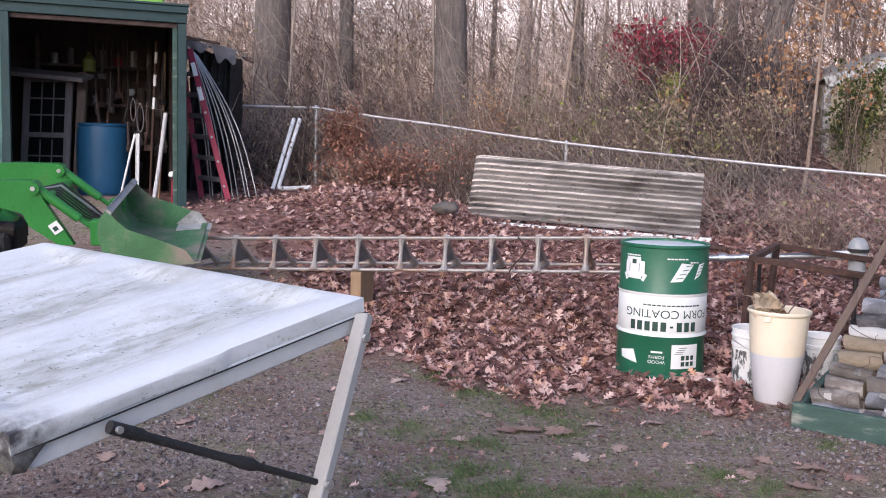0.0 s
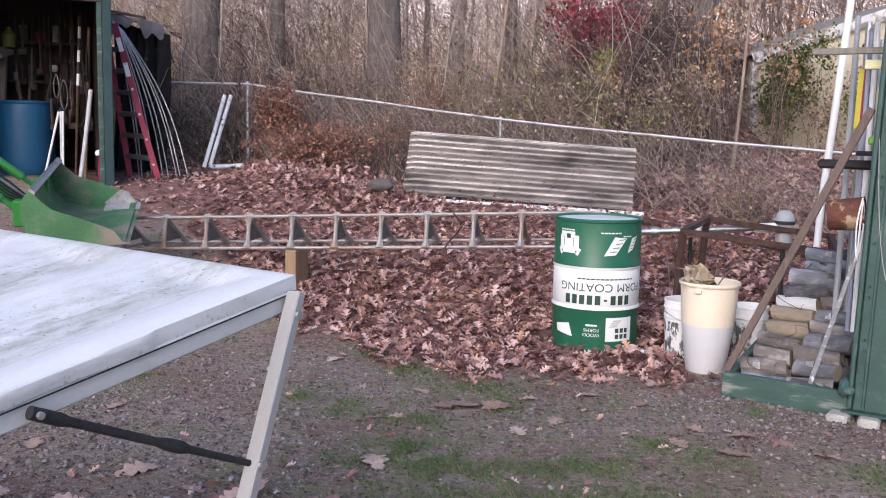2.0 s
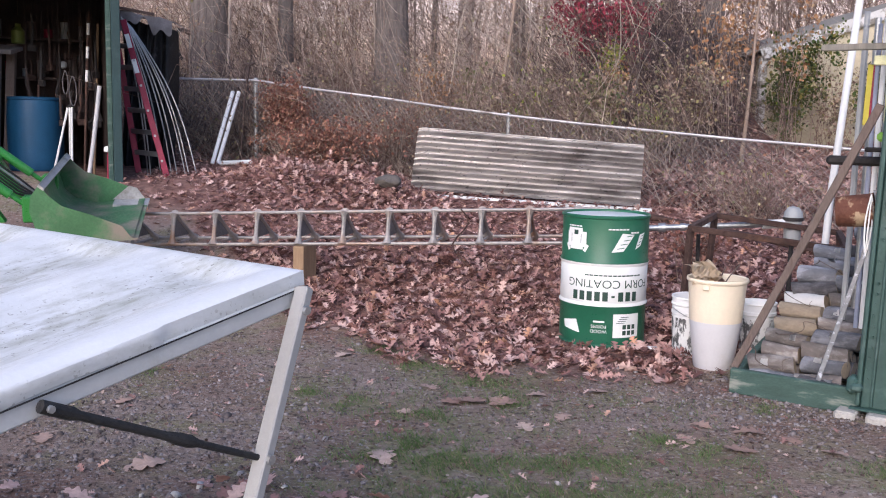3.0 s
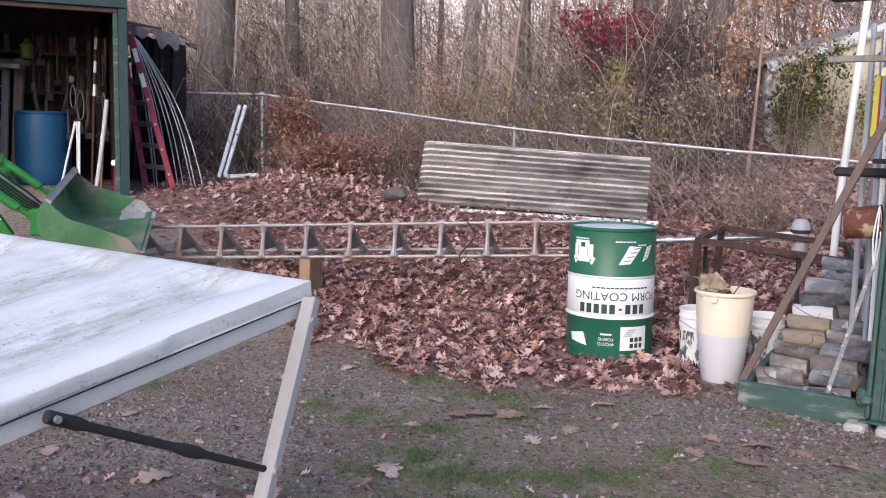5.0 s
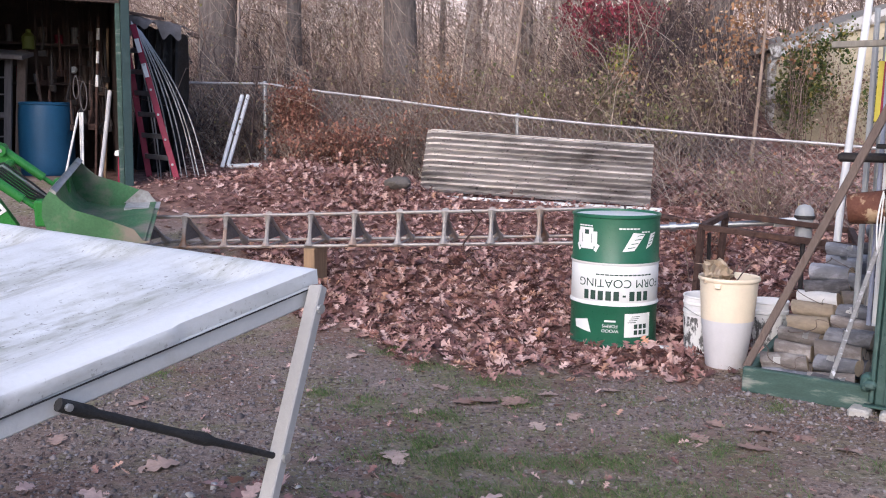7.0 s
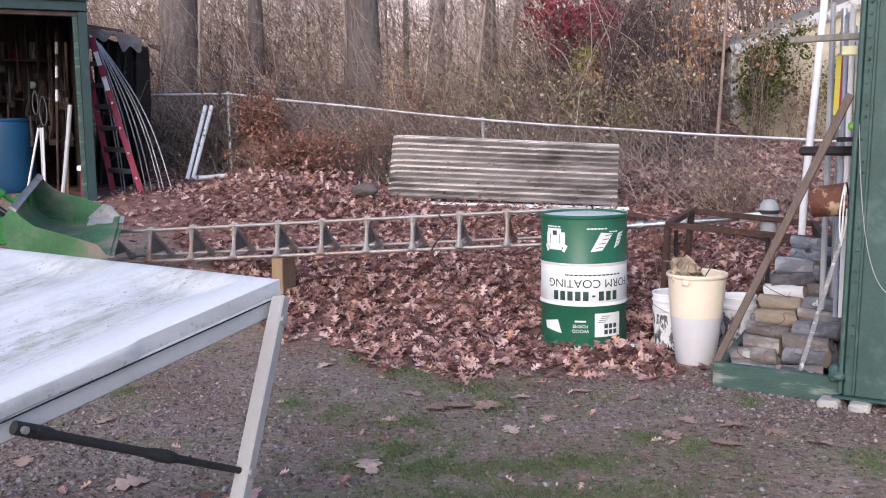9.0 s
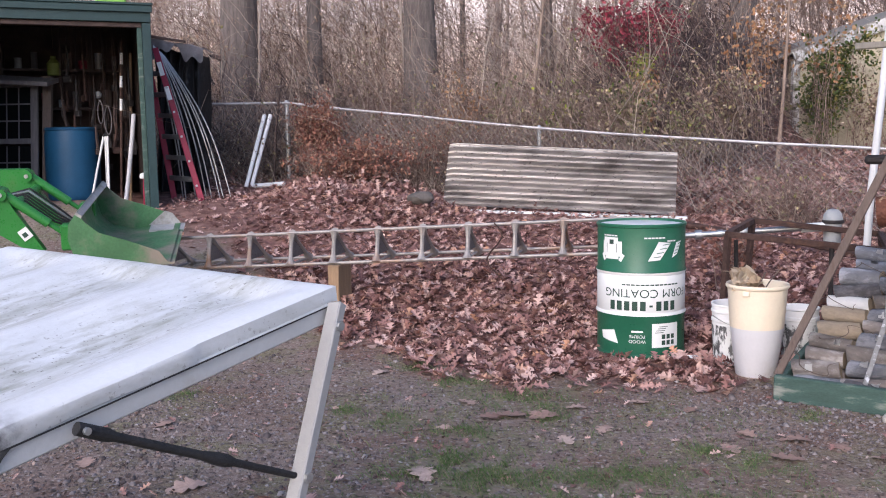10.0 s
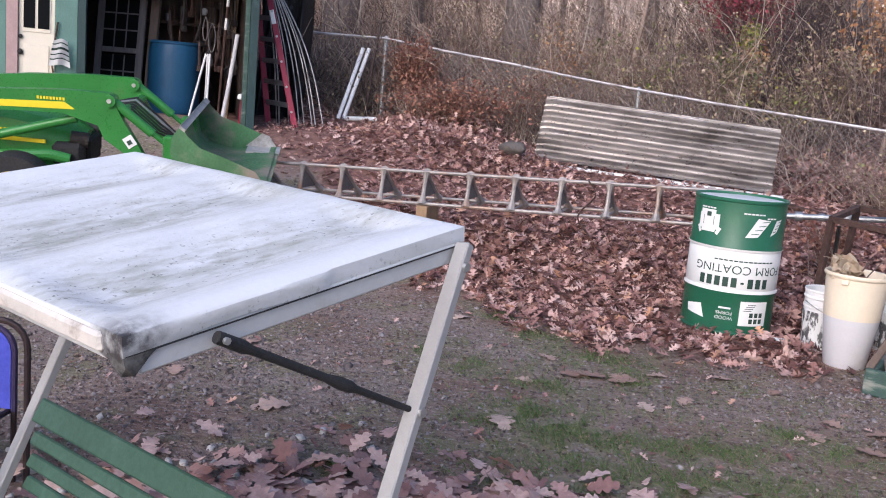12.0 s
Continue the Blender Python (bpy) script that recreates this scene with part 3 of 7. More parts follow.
def shed_clutter():
    g = Z(-3.6, 10.3)
    w = thing("walker_frame", pose(-3.72, 10.2, Z(-3.7, 10.2)), "white tubular folding walking frame in the shed", "walker")
    for i, (a, b) in enumerate((((-0.13, 0, 0), (0.0, 0.12, 0.72)), ((-0.02, 0.2, 0), (0.02, 0.12, 0.72)), ((0.07, 0, 0), (0.05, 0.1, 0.72)))):
        part("tube", a_tube([a, ((a[0] + b[0]) / 2, (a[1] + b[1]) / 2, 0.36), b], 0.013, 8), m_white_plastic, w)
    part("grip", a_tube([(0.0, 0.12, 0.715), (0.03, 0.12, 0.75), (0.052, 0.1, 0.715)], 0.016, 8), m_rubber, w)
    p = solo("pvc_pipe", a_tube([(0, 0, 0), (0.035, 0.06, 0.35), (0.07, 0.1, 0.7), (0.085, 0.16, 0.98)], 0.024, 10), m_grey_pvc, pose(-3.42, 10.06, Z(-3.45, 10.1)), "bowed white plastic pipe leaning in the shed", "pipe")
    solo("garden_pole", a_tube([(0, 0, 0), (0.02, 0.1, 1.0), (0.03, 0.16, 1.7)], 0.016, 8), m_new_wood, pose(-3.55, 10.6, Z(-3.55, 10.6)), "yellowish wooden pole standing in the shed", "pole")
    b = thing("striped_pole", pose(-3.56, 10.45, Z(-3.56, 10.5)), "thin pole with white and red bands in the shed", "pole")
    for i in range(7):
        part("band", a_tube([(0, 0.02 * i, 0.9 + 0.13 * i), (0, 0.02 * i + 0.02, 1.03 + 0.13 * i)], 0.017, 8), m_white_plastic if i % 2 else m_rust, b)
    part("shaft", a_tube([(0, -0.12, 0), (0, 0, 0.9)], 0.014, 8), m_rust, b)
    for i, (x, z, r) in enumerate(((-3.78, 1.98, 0.06), (-3.7, 1.92, 0.075))):
        pts = [(x + r * math.sin(a) * 0.6, 10.4 + 0.01 * a, z - 2.4 * r * (1 - math.cos(a)) * 0.9) for a in np.linspace(0, 2 * math.pi, 18)]
        solo("rope_coil", a_tube(pts, 0.006, 6, False), m_dim_wood, None, "pale coiled rope hanging in the shed", "rope")
    solo("work_light", a_lathe([(0, 0), (0.025, 0), (0.045, 0.04), (0.035, 0.06), (0, 0.065)], 16), m_grey_plastic, pose(-3.96, 10.9, 2.05, 70), "small white work lamp hanging in the shed", "lamp")
    rng = random.Random(4)
    kinds = ((m_rust, "rusty iron tool hanging on the shed wall", "tool"), (m_dark_wood, "dark wooden tool handle hanging in the shed", "tool"), (m_dark_steel, "dark steel tool hanging in the shed", "tool"), (m_dark_steel, "dark iron hook hanging in the shed", "hook"))
    for i in range(34):
        y, z = rng.uniform(10.45, 11.1), rng.uniform(1.55, 2.6)
        x = rng.uniform(-4.3, -3.22 - 0.45 * (y - 10.0))
        mt, lb, ct = kinds[i % 4]
        bm = bmesh.new()
        l = rng.uniform(0.15, 0.5)
        tube(bm, [(0, 0, 0), (rng.uniform(-0.03, 0.03), 0, -l * 0.5), (rng.uniform(-0.06, 0.06), 0, -l)], [0.012, 0.015, 0.02], 6)
        box(bm, -0.05, 0.05, -0.02, 0.02, -l - 0.07, -l, 0.006, None)
        tube(bm, [(0, 0, -0.01), (rng.uniform(-0.03, 0.03), 0, 0.5 * (2.9 - z)), (0, 0, 2.9 - z)], 0.0025, 5)
        solo("hanging_tool", bm, mt, pose(x, y, z, 0, 0, rng.uniform(-60, 60)), lb, ct, "tools hanging in the shed")
    s = thing("shelf_unit", SHED @ pose(-4.15, 11.62, Z(-4.2, 11.6)), "dark wooden shelves crowded with jars in the shed", "shelf")
    for z in (0.5, 1.0, 1.45):
        part("shelf", a_box(-0.6, 0.9, -0.18, 0.18, z, z + 0.03, 0.003), m_dark_wood, s)
    for x in (-0.6, 0.9):
        part("upright", a_box(x - 0.03, x + 0.03, -0.19, 0.19, 0, 1.8, 0.003), m_dark_wood, s)
    for i in range(14):
        mt = (m_rust, m_grey_plastic, m_old_wood, m_dim_wood, m_red)[i % 5]
        r, h = rng.uniform(0.03, 0.06), rng.uniform(0.08, 0.2)
        solo("paint_can", a_lathe([(0, 0), (r, 0), (r, h), (r * 1.05, h), (r * 1.05, h + 0.01), (r * 0.9, h + 0.005), (0, h + 0.005)], 12), mt,
             SHED @ pose(-4.65 + 0.1 * i, 11.55 + 0.08 * (i % 2), Z(-4.2, 11.6) + (1.032, 1.482)[i % 2]), "small dusty can on a shed shelf", "can", "cans on the shed shelves")
    solo("yellow_jug", a_lathe([(0, 0), (0.07, 0), (0.075, 0.02), (0.075, 0.14), (0.03, 0.19), (0.03, 0.22), (0, 0.22)], 14), m_dim_lime, pose(-4.40, 10.72, 2.28), "lime-yellow plastic jug on a board", "jug")
    # a trimmer head on the floor by the post
    t = thing("string_trimmer", pose(-3.2, 10.02, Z(-3.2, 10.0)), "white and red string trimmer hung by the shed post", "tool")
    part("head", a_lathe([(0, 0.3), (0.035, 0.31), (0.04, 0.33), (0.03, 0.36), (0, 0.37)], 14), m_white_plastic, t)
    part("shaft", a_tube([(0, 0, 0), (0, 0.02, 0.31)], 0.012, 8), m_red, t)
    # lime tote on the roof
    k = thing("storage_tote", SHED @ pose(-3.42, 10.25, 2.948), "lime green plastic tote on the shed roof", "tote")
    part("body", a_box(-0.17, 0.17, -0.2, 0.2, 0, 0.3, 0.02), m_lime_plastic, k)
    part("rim", a_box(-0.19, 0.19, -0.22, 0.22, 0.302, 0.335, 0.01), m_lime_plastic, k)


# jug plastic dimmed in colour for the shade inside the shed
m_dim_lime = mat("dimmed_yellow_plastic", (0.12, 0.14, 0.025), 0.6, var=0.2)
m_lime_plastic = mat("lime_plastic", (0.22, 0.46, 0.07), 0.45, var=0.1)
shed_clutter()


# ---- beside the shed: red ladder, wires, tarpaulin, white pipes ----
def build_red_ladder():
    a, b = Vector((-3.19, 10.62, 2.56)), Vector((-2.66, 10.35, Z(-2.66, 10.35)))
    off = Vector((-0.40, 0.30, 0.02))
    l = thing("step_ladder", None, "red fibreglass stepladder leaning beside the shed", "ladder")
    for o in (Vector((0, 0, 0)), off):
        bm = bmesh.new()
        beam(bm, b + o, a + o * 0.35, 0.066, 0.03, up=(0.3, -1, 0))
        part("rail", bm, m_red, l)
    for i in range(1, 7):
        p = b.lerp(a, i / 7.2)
        part("rung", beam(bmesh.new(), p, p + off * (1 - 0.65 * i / 7.2), 0.03, 0.055), m_galv, l)
    for f in (0.82, 0.66):
        p = b.lerp(a, f) + Vector((0.0, -0.022, 0))
        part("sticker", beam(bmesh.new(), p, p + (a - b).normalized() * 0.16, 0.05, 0.004, up=(0.3, -1, 0), bev=0), m_ink_white, l, "pale warning sticker")
    for i in range(5):
        p = b.lerp(a, 0.1 + 0.16 * i) + Vector((0, -0.02, 0))
        bm = bmesh.new()
        tube(bm, [p, p + Vector((0.004, -0.012, 0))], 0.014, 8)
        part("rivet", bm, m_galv, l)


def build_wire_bundle():
    for i in range(9):
        rr = random.Random(i)
        x1 = -3.0 + 0.072 * i - 0.02 * (i % 2)
        top = Vector((-3.225 + 0.008 * i, 10.66 + 0.02 * i, 2.60 - 0.012 * i))
        end = Vector((x1, 10.72 + 0.1 * rr.random(), Z(x1, 10.75)))
        pts = []
        for k in range(11):
            f = k / 10
            p = top.lerp(end, f)
            p.x += 0.06 * math.sin(math.pi * f) * (0.6 + 0.13 * i)
            p.z += 0.05 * math.sin(math.pi * f)
            pts.append(p)
        solo("conduit", a_tube(pts, 0.0075, 6), m_galv, None, "long bent grey conduit leaning on the shed", "conduit", "conduits beside the shed")


def draped(rows_of, nu, nv, thick=0.005):
    """A sheet of cloth: rows_of(u, v) gives its points."""
    bm = bmesh.new()
    vs = [[bm.verts.new(rows_of(i / nu, j / nv)) for i in range(nu + 1)] for j in range(nv + 1)]
    for j in range(nv):
        for i in range(nu):
            bm.faces.new((vs[j][i], vs[j][i + 1], vs[j + 1][i + 1], vs[j + 1][i]))
    bmesh.ops.solidify(bm, geom=bm.faces[:], thickness=thick)
    return bm


def build_tarp():
    t = thing("covered_stack", None, "tall board stack under black tarpaulin with grey top sheet", "stack")

    def skirt(u, v):
        fold = 0.055 * math.sin(17 * u + 2.5 * v) * (0.35 + 0.65 * v) + 0.03 * math.sin(31 * u + 5 * v + 1)
        x = -3.44 + 0.60 * u - 0.09 * v * u + 0.03 * math.sin(4 * v + 6 * u)
        y = 11.32 + 0.10 * math.sin(2.4 * u) + fold + (0.30 * ((u - 0.82) / 0.18) ** 2 if u > 0.82 else 0)
        return x, y, 2.66 - 0.12 * u - 1.74 * v + 0.03 * noise.noise(Vector((u * 6, v * 5, 2)))

    def top(u, v):
        x = -3.47 + 0.66 * u
        over = max(0.0, v - 0.62) / 0.38
        hang = 0.13 + 0.06 * math.sin(9 * u + 0.6) + 0.05 * math.sin(21 * u)
        y = 12.05 - 0.80 * min(v, 0.62) / 0.62 - 0.035 * over + 0.02 * math.sin(14 * u) * over
        return x, y, 2.745 - 0.11 * u - hang * over + 0.035 * noise.noise(Vector((u * 5, v * 3, 7))) + 0.02 * math.sin(11 * u) * (1 - over)

    part("tarpaulin", draped(skirt, 60, 40), m_tarp, t)
    part("top_sheet", draped(top, 44, 26), m_grey_tarp, t, "grey weathered sheet drawn over the top")
    part("ridge_board", beam(bmesh.new(), (-3.48, 11.26, 2.775), (-3.02, 11.24, 2.695), 0.05, 0.03), m_dark_wood, t, "dark board along the top")
    for i in range(4):
        part("board", a_box(-3.36 + 0.095 * i, -3.30 + 0.095 * i, 11.62, 12.1, 0.8, 2.5 + 0.02 * (i % 2), 0.006), m_dark_wood, t)


m_grey_tarp = mat("grey_weathered_sheet", (0.24, 0.23, 0.25), 0.6, var=0.3, bump=0.25, stain=(0.28, 0.27, 0.28), stain_amt=(0.55, 0.70))
m_pvc = mat("clean_white_pvc", (0.88, 0.88, 0.89), 0.35, var=0.04, bump=0.03)


def build_pvc_pair():
    for i, (xt, xb) in enumerate(((-2.325, -2.50), (-2.245, -2.43))):
        zb = Z(xb, 12.0)
        solo("pvc_pipe", a_tube([(xb, 11.9, zb), (xt, 12.38, zb + 0.93)], 0.026, 12), m_pvc, None, "white plastic pipe leaning on the chain-link fence", "pipe", "pipes on the fence")
    solo("pvc_pipe", a_tube([(-2.38, 11.8, Z(-2.3, 11.8) + 0.03), (-1.98, 11.85, Z(-2, 11.85) + 0.03)], 0.03, 10), m_white_plastic, None, "short white plastic pipe lying on the leaves", "pipe", "pipes on the fence")
    s = thing("long_handled_shovel", pose(-2.1, 12.42, Z(-2.1, 12.4)), "dark long-handled shovel leaning on the fence", "shovel")
    part("shaft", a_tube([(-0.12, -0.1, 0), (-0.08, -0.04, 0.7), (-0.02, 0.0, 1.25)], 0.016, 8), m_dark_wood, s)
    part("grip", a_tube([(-0.09, 0, 1.27), (-0.02, 0, 1.26), (0.06, 0, 1.29)], 0.018, 8), m_dark_wood, s)


build_red_ladder()
build_wire_bundle()
build_tarp()
build_pvc_pair()


# ---- chain-link fence ----
m_rail = mat("weathered_fence_rail", (0.52, 0.50, 0.50), 0.5, 0.5, var=0.3, scale=3, stain=(0.25, 0.21, 0.19), stain_amt=(0.58, 0.66), stain_scale=4)
m_fence_wire = mat("dull_fence_wire", (0.25, 0.235, 0.23), 0.7, 0.3, var=0.3, bump=0)


def fence_top(x):
    return float(np.interp(x, [-9, -2.05, 1.24, 2.75, 4.54, 9.0, 14.0], [2.08, 2.01, 1.605, 1.465, 1.327, 1.0, 0.75]))


def build_fence():
    f = thing("chain_link_fence", None, "grey chain-link fence with a bare top rail, tangled with vines", "fence")
    P = [Vector((x, float(fence_y(x)), fence_top(x))) for x in (-5.2, -3.6, -2.05, -0.4, 1.24, 2.9, 4.54, 6.5, 9.0)]
    for a, b in zip(P, P[1:]):
        part("top_rail", a_tube([a, a.lerp(b, 0.5) - Vector((0, 0, 0.008)), b], 0.017, 8), m_rail, f)
    for i, p in enumerate(P):
        if i in (0, 2, 4, 8):
            bm = a_tube([(p.x, p.y + 0.03, Z(p.x, p.y) - 0.3), (p.x, p.y + 0.03, p.z - 0.02)], 0.03 if i == 2 else 0.024, 10)
            post = part("post", bm, m_galv, f)
            part("cap", a_lathe([(0, 0.03), (0.02, 0.025), (0.034, 0), (0.034, -0.03), (0.0, -0.03)], 12), m_galv, post).matrix_basis = pose(p.x, p.y + 0.03, p.z + 0.01)
    bm = bmesh.new()
    xs = np.arange(-5.2, 9.0, 0.075)
    H = 1.12
    for s in (1, -1):
        for x in xs:
            pts = []
            for k in range(3):
                t = k / 2
                xx = min(max(x + s * H * 0.9 * (t - 0.5), -5.2), 9.0)
                pts.append(Vector((xx, float(fence_y(xx)) - 0.025, fence_top(xx) - 0.01 - H * (1 - t))))
            if (pts[0] - pts[-1]).length > 0.5:
                tube(bm, pts, 0.0022, 3, False)
    part("chain_link_mesh", bm, m_fence_wire, f)


build_fence()


# ---- corrugated roofing sheets ----
def build_corrugated():
    bl, br, tl, tr = Vector((0.09, 10.0, 0.765)), Vector((2.44, 9.6, 0.66)), Vector((0.17, 10.42, 1.445)), Vector((2.575, 10.1, 1.315))
    nrm = (br - bl).cross(tl - bl).normalized()
    for s in range(3):
        bm = bmesh.new()
        nu, nv = 16, 190
        off = nrm * (0.006 * s)
        sh = (br - bl).normalized() * (0.035 * s - 0.035)
        rows = []
        for j in range(nv):
            v = j / (nv - 1)
            row = []
            for i in range(nu):
                u = i / (nu - 1)
                p = bl.lerp(br, u).lerp(tl.lerp(tr, u), v)
                roll = 0.05 * max(0.0, (v - 0.93) / 0.07) ** 2
                p = p + nrm * (0.022 * math.sin(v * 2 * math.pi * 11.3) + 0.01 * math.sin(3 * u + s) - roll) + off + sh
                row.append(bm.verts.new(p))
            rows.append(row)
        for j in range(nv - 1):
            for i in range(nu - 1):
                bm.faces.new((rows[j][i], rows[j][i + 1], rows[j + 1][i + 1], rows[j + 1][i]))
        bmesh.ops.solidify(bm, geom=bm.faces[:], thickness=0.0015)
        solo("corrugated_sheet", bm, m_corr, None, "weathered galvanised corrugated roofing sheet leaning on the fence", "roofing sheet", "stacked roofing sheets")
    for x in (0.5, 2.1):
        y = 10.55 - 0.16 * x
        solo("prop_post", a_tube([(x, y, Z(x, y) - 0.05), (x, y + 0.12, 1.32 - 0.04 * x)], 0.03, 8), m_grey_wood, None, "grey wooden stake behind the roofing sheets", "stake")
    solo("sill_board", beam(bmesh.new(), bl + Vector((-0.1, -0.03, -0.05)), br + Vector((0.15, -0.03, -0.04)), 0.09, 0.045), m_white_plastic, None, "whitish board under the roofing sheets", "board")
    bm = bmesh.new()
    bmesh.ops.create_icosphere(bm, subdivisions=3, radius=1.0)
    for v in bm.verts:
        v.co = Vector((v.co.x * 0.145, v.co.y * 0.12, v.co.z * 0.07)) * (1 + 0.18 * noise.noise(v.co * 1.7))
    solo("boulder", bm, m_stone, pose(-0.16, 9.5, 0.88, 0, 0, 15), "flat grey stone among the leaves", "stone")
    solo("long_pipe", a_tube([(2.2, 9.35, Z(2.2, 9.35) + 0.05), (3.4, 8.6, Z(3.4, 8.6) + 0.1), (4.2, 8.2, Z(4.2, 8.2) + 0.06)], 0.03, 8), m_rust, None, "rusty pipe lying below the roofing sheets", "pipe")


build_corrugated()


# ---- green steel drum, standing upside down ----
R = 0.2925


def on_drum(bm, m=None, r=R + 0.0022):
    """Wraps a flat shape (x along the wall, z up) round the drum."""
    for v in bm.verts:
        a = v.co.x / R
        rr = r - v.co.y
        v.co = Vector((rr * math.sin(a), -rr * math.cos(a), v.co.z))
    return bm


def flat_poly(bm, pts, thick=0.0012):
    """A thin printed shape, cut fine enough to be bent."""
    (x0, z0), (x1, z1), (x2, z2), (x3, z3) = pts
    n, k = 10, 8
    vs = [[bm.verts.new(((x0 * (1 - u) + x1 * u) * (1 - v) + (x3 * (1 - u) + x2 * u) * v, 0, (z0 * (1 - u) + z1 * u) * (1 - v) + (z3 * (1 - u) + z2 * u) * v))
           for u in np.linspace(0, 1, n)] for v in np.linspace(0, 1, k)]
    for j in range(k - 1):
        for i in range(n - 1):
            bm.faces.new((vs[j][i], vs[j][i + 1], vs[j + 1][i + 1], vs[j + 1][i]))
    return bm


def bar(bm, x, z, w, h, tilt=0.0):
    c, s = math.cos(tilt), math.sin(tilt)
    return flat_poly(bm, [(x + a * c - b * s, z + a * s + b * c) for a, b in ((-w / 2, -h / 2), (w / 2, -h / 2), (w / 2, h / 2), (-w / 2, h / 2))])


def words(text, size, x, z, stretch=1.0):
    """Upside-down lettering centred at x, z, bent round the drum."""
    cu = bpy.data.curves.new("letters", "FONT")
    cu.body, cu.size, cu.align_x, cu.align_y = text, size, "CENTER", "CENTER"
    tmp = bpy.data.objects.new("letters", cu)
    scene.collection.objects.link(tmp)
    dg = bpy.context.evaluated_depsgraph_get()
    me = bpy.data.meshes.new_from_object(tmp.evaluated_get(dg))
    bm = bmesh.new()
    bm.from_mesh(me)
    bpy.data.objects.remove(tmp)
    bpy.data.curves.remove(cu)
    for v in bm.verts:
        v.co = Vector((x - v.co.x * stretch, 0, z - v.co.y))
    return bm


def build_drum():
    d = thing("steel_drum", pose(1.446, 6.20, 0.0, 0, 0, -11.3), "green and white steel chemical drum standing upside down in leaves", "drum")
    prof = [(0, 0.0), (R, 0.0), (R + 0.006, 0.008), (R + 0.006, 0.018), (R, 0.026)]
    for z in (0.285, 0.57):
        prof += [(R, z - 0.02), (R + 0.008, z - 0.006), (R + 0.008, z + 0.006), (R, z + 0.02)]
    prof += [(R, 0.862), (R + 0.007, 0.868), (R + 0.008, 0.882), (R + 0.002, 0.888), (R - 0.006, 0.882), (R - 0.008, 0.868)]
    body = part("body", a_lathe(prof, 64), m_drum_green, d)
    part("band", a_lathe([(R + 0.0005, 0.306), (R + 0.0012, 0.307), (R + 0.0012, 0.549), (R + 0.0005, 0.55)], 64), m_drum_white, d, "white painted band")
    for z in (0.285, 0.57):
        part("hoop", a_lathe([(R, z + 0.021 if z < 0.4 else z - 0.021), (R + 0.0092, z + (0.006 if z < 0.4 else -0.006)), (R + 0.0092, z)], 64), m_drum_white, d, "white edge of a rolling hoop")
    part("end_plate", a_lathe([(R - 0.007, 0.870), (R - 0.012, 0.872), (0.0, 0.874)], 48), m_drum_white, d, "pale worn drum end")
    for text, x in (("FORM", 0.252), ("COATING", -0.072)):
        part("writing", on_drum(words(text, 0.078, x, 0.438, 1.06)), m_ink_dark, d, "dark upside-down word on the band")
    for i, w in enumerate((0.048, 0.052, 0.05, 0.02, 0.046, 0.046, 0.044, 0.044, 0.044)):
        x = 0.225 - 0.0525 * i
        if w < 0.03:
            part("emblem", on_drum(bar(bmesh.new(), x, 0.352, 0.022, 0.013)), m_ink_dark, d)
        else:
            part("emblem", on_drum(bar(bmesh.new(), x, 0.352, 0.036, 0.062)), m_ink_dark, d, "dark block of a maker's mark")
    bm = bmesh.new()
    for i in range(13):
        bar(bm, 0.26 - 0.031 * i, 0.492, 0.026, 0.009)
    part("fine_print", on_drum(bm), m_ink_dark, d)
    for text, z in (("WOOD", 0.117), ("FORMS", 0.150)):
        part("writing", on_drum(words(text, 0.030, -0.02, z, 1.1)), m_ink_white, d, "white upside-down word")
    bm = bmesh.new()
    bm.free()
    part("fine_print", on_drum(bar(bmesh.new(), -0.02, 0.182, 0.075, 0.012)), m_ink_white, d)
    for x0, z0, n in ((-0.17, 0.812, 5), (0.15, 0.80, 6), (0.235, 0.778, 3)):
        for i in range(n):
            part("fine_print", on_drum(bar(bmesh.new(), x0 - 0.024 * i, z0, 0.020, 0.009)), m_ink_white, d)
    # picture of a form panel, and two slanted sheets
    bm = bmesh.new()
    bar(bm, -0.205, 0.725, 0.16, 0.10)
    bar(bm, -0.215, 0.785, 0.12, 0.03)
    for x, z, w, h, t in ((-0.28, 0.668, 0.022, 0.05, 0.5), (-0.128, 0.668, 0.022, 0.05, -0.5), (-0.205, 0.668, 0.11, 0.022, 0)):
        bar(bm, x, z, w, h, t)
    part("pictogram", on_drum(bm), m_ink_white, d)
    for b in ((-0.245, 0.73, 0.004, 0.06), (-0.165, 0.73, 0.004, 0.06), (-0.205, 0.77, 0.035, 0.03)):
        part("print_line", on_drum(bar(bmesh.new(), *b), r=R + 0.0035), m_ink_dark, d)
    for pts in (((0.045, 0.648), (0.125, 0.655), (0.205, 0.765), (0.115, 0.775)), ((0.215, 0.665), (0.265, 0.69), (0.31, 0.775), (0.255, 0.765))):
        part("pictogram", on_drum(flat_poly(bmesh.new(), pts)), m_ink_white, d)
    # print lines on the two slanted sheets
    for k in range(4):
        for b in ((0.105 + 0.022 * k, 0.675 + 0.027 * k, 0.05, 0.005, 0.12), (0.245 + 0.014 * k, 0.695 + 0.021 * k, 0.028, 0.005, 0.25)):
            part("print_line", on_drum(bar(bmesh.new(), *b), r=R + 0.0035), m_drum_green, d)
    part("label", on_drum(flat_poly(bmesh.new(), ((-0.29, 0.115), (-0.15, 0.095), (-0.18, 0.185), (-0.30, 0.165)))), m_ink_white, d, "white tilted label")
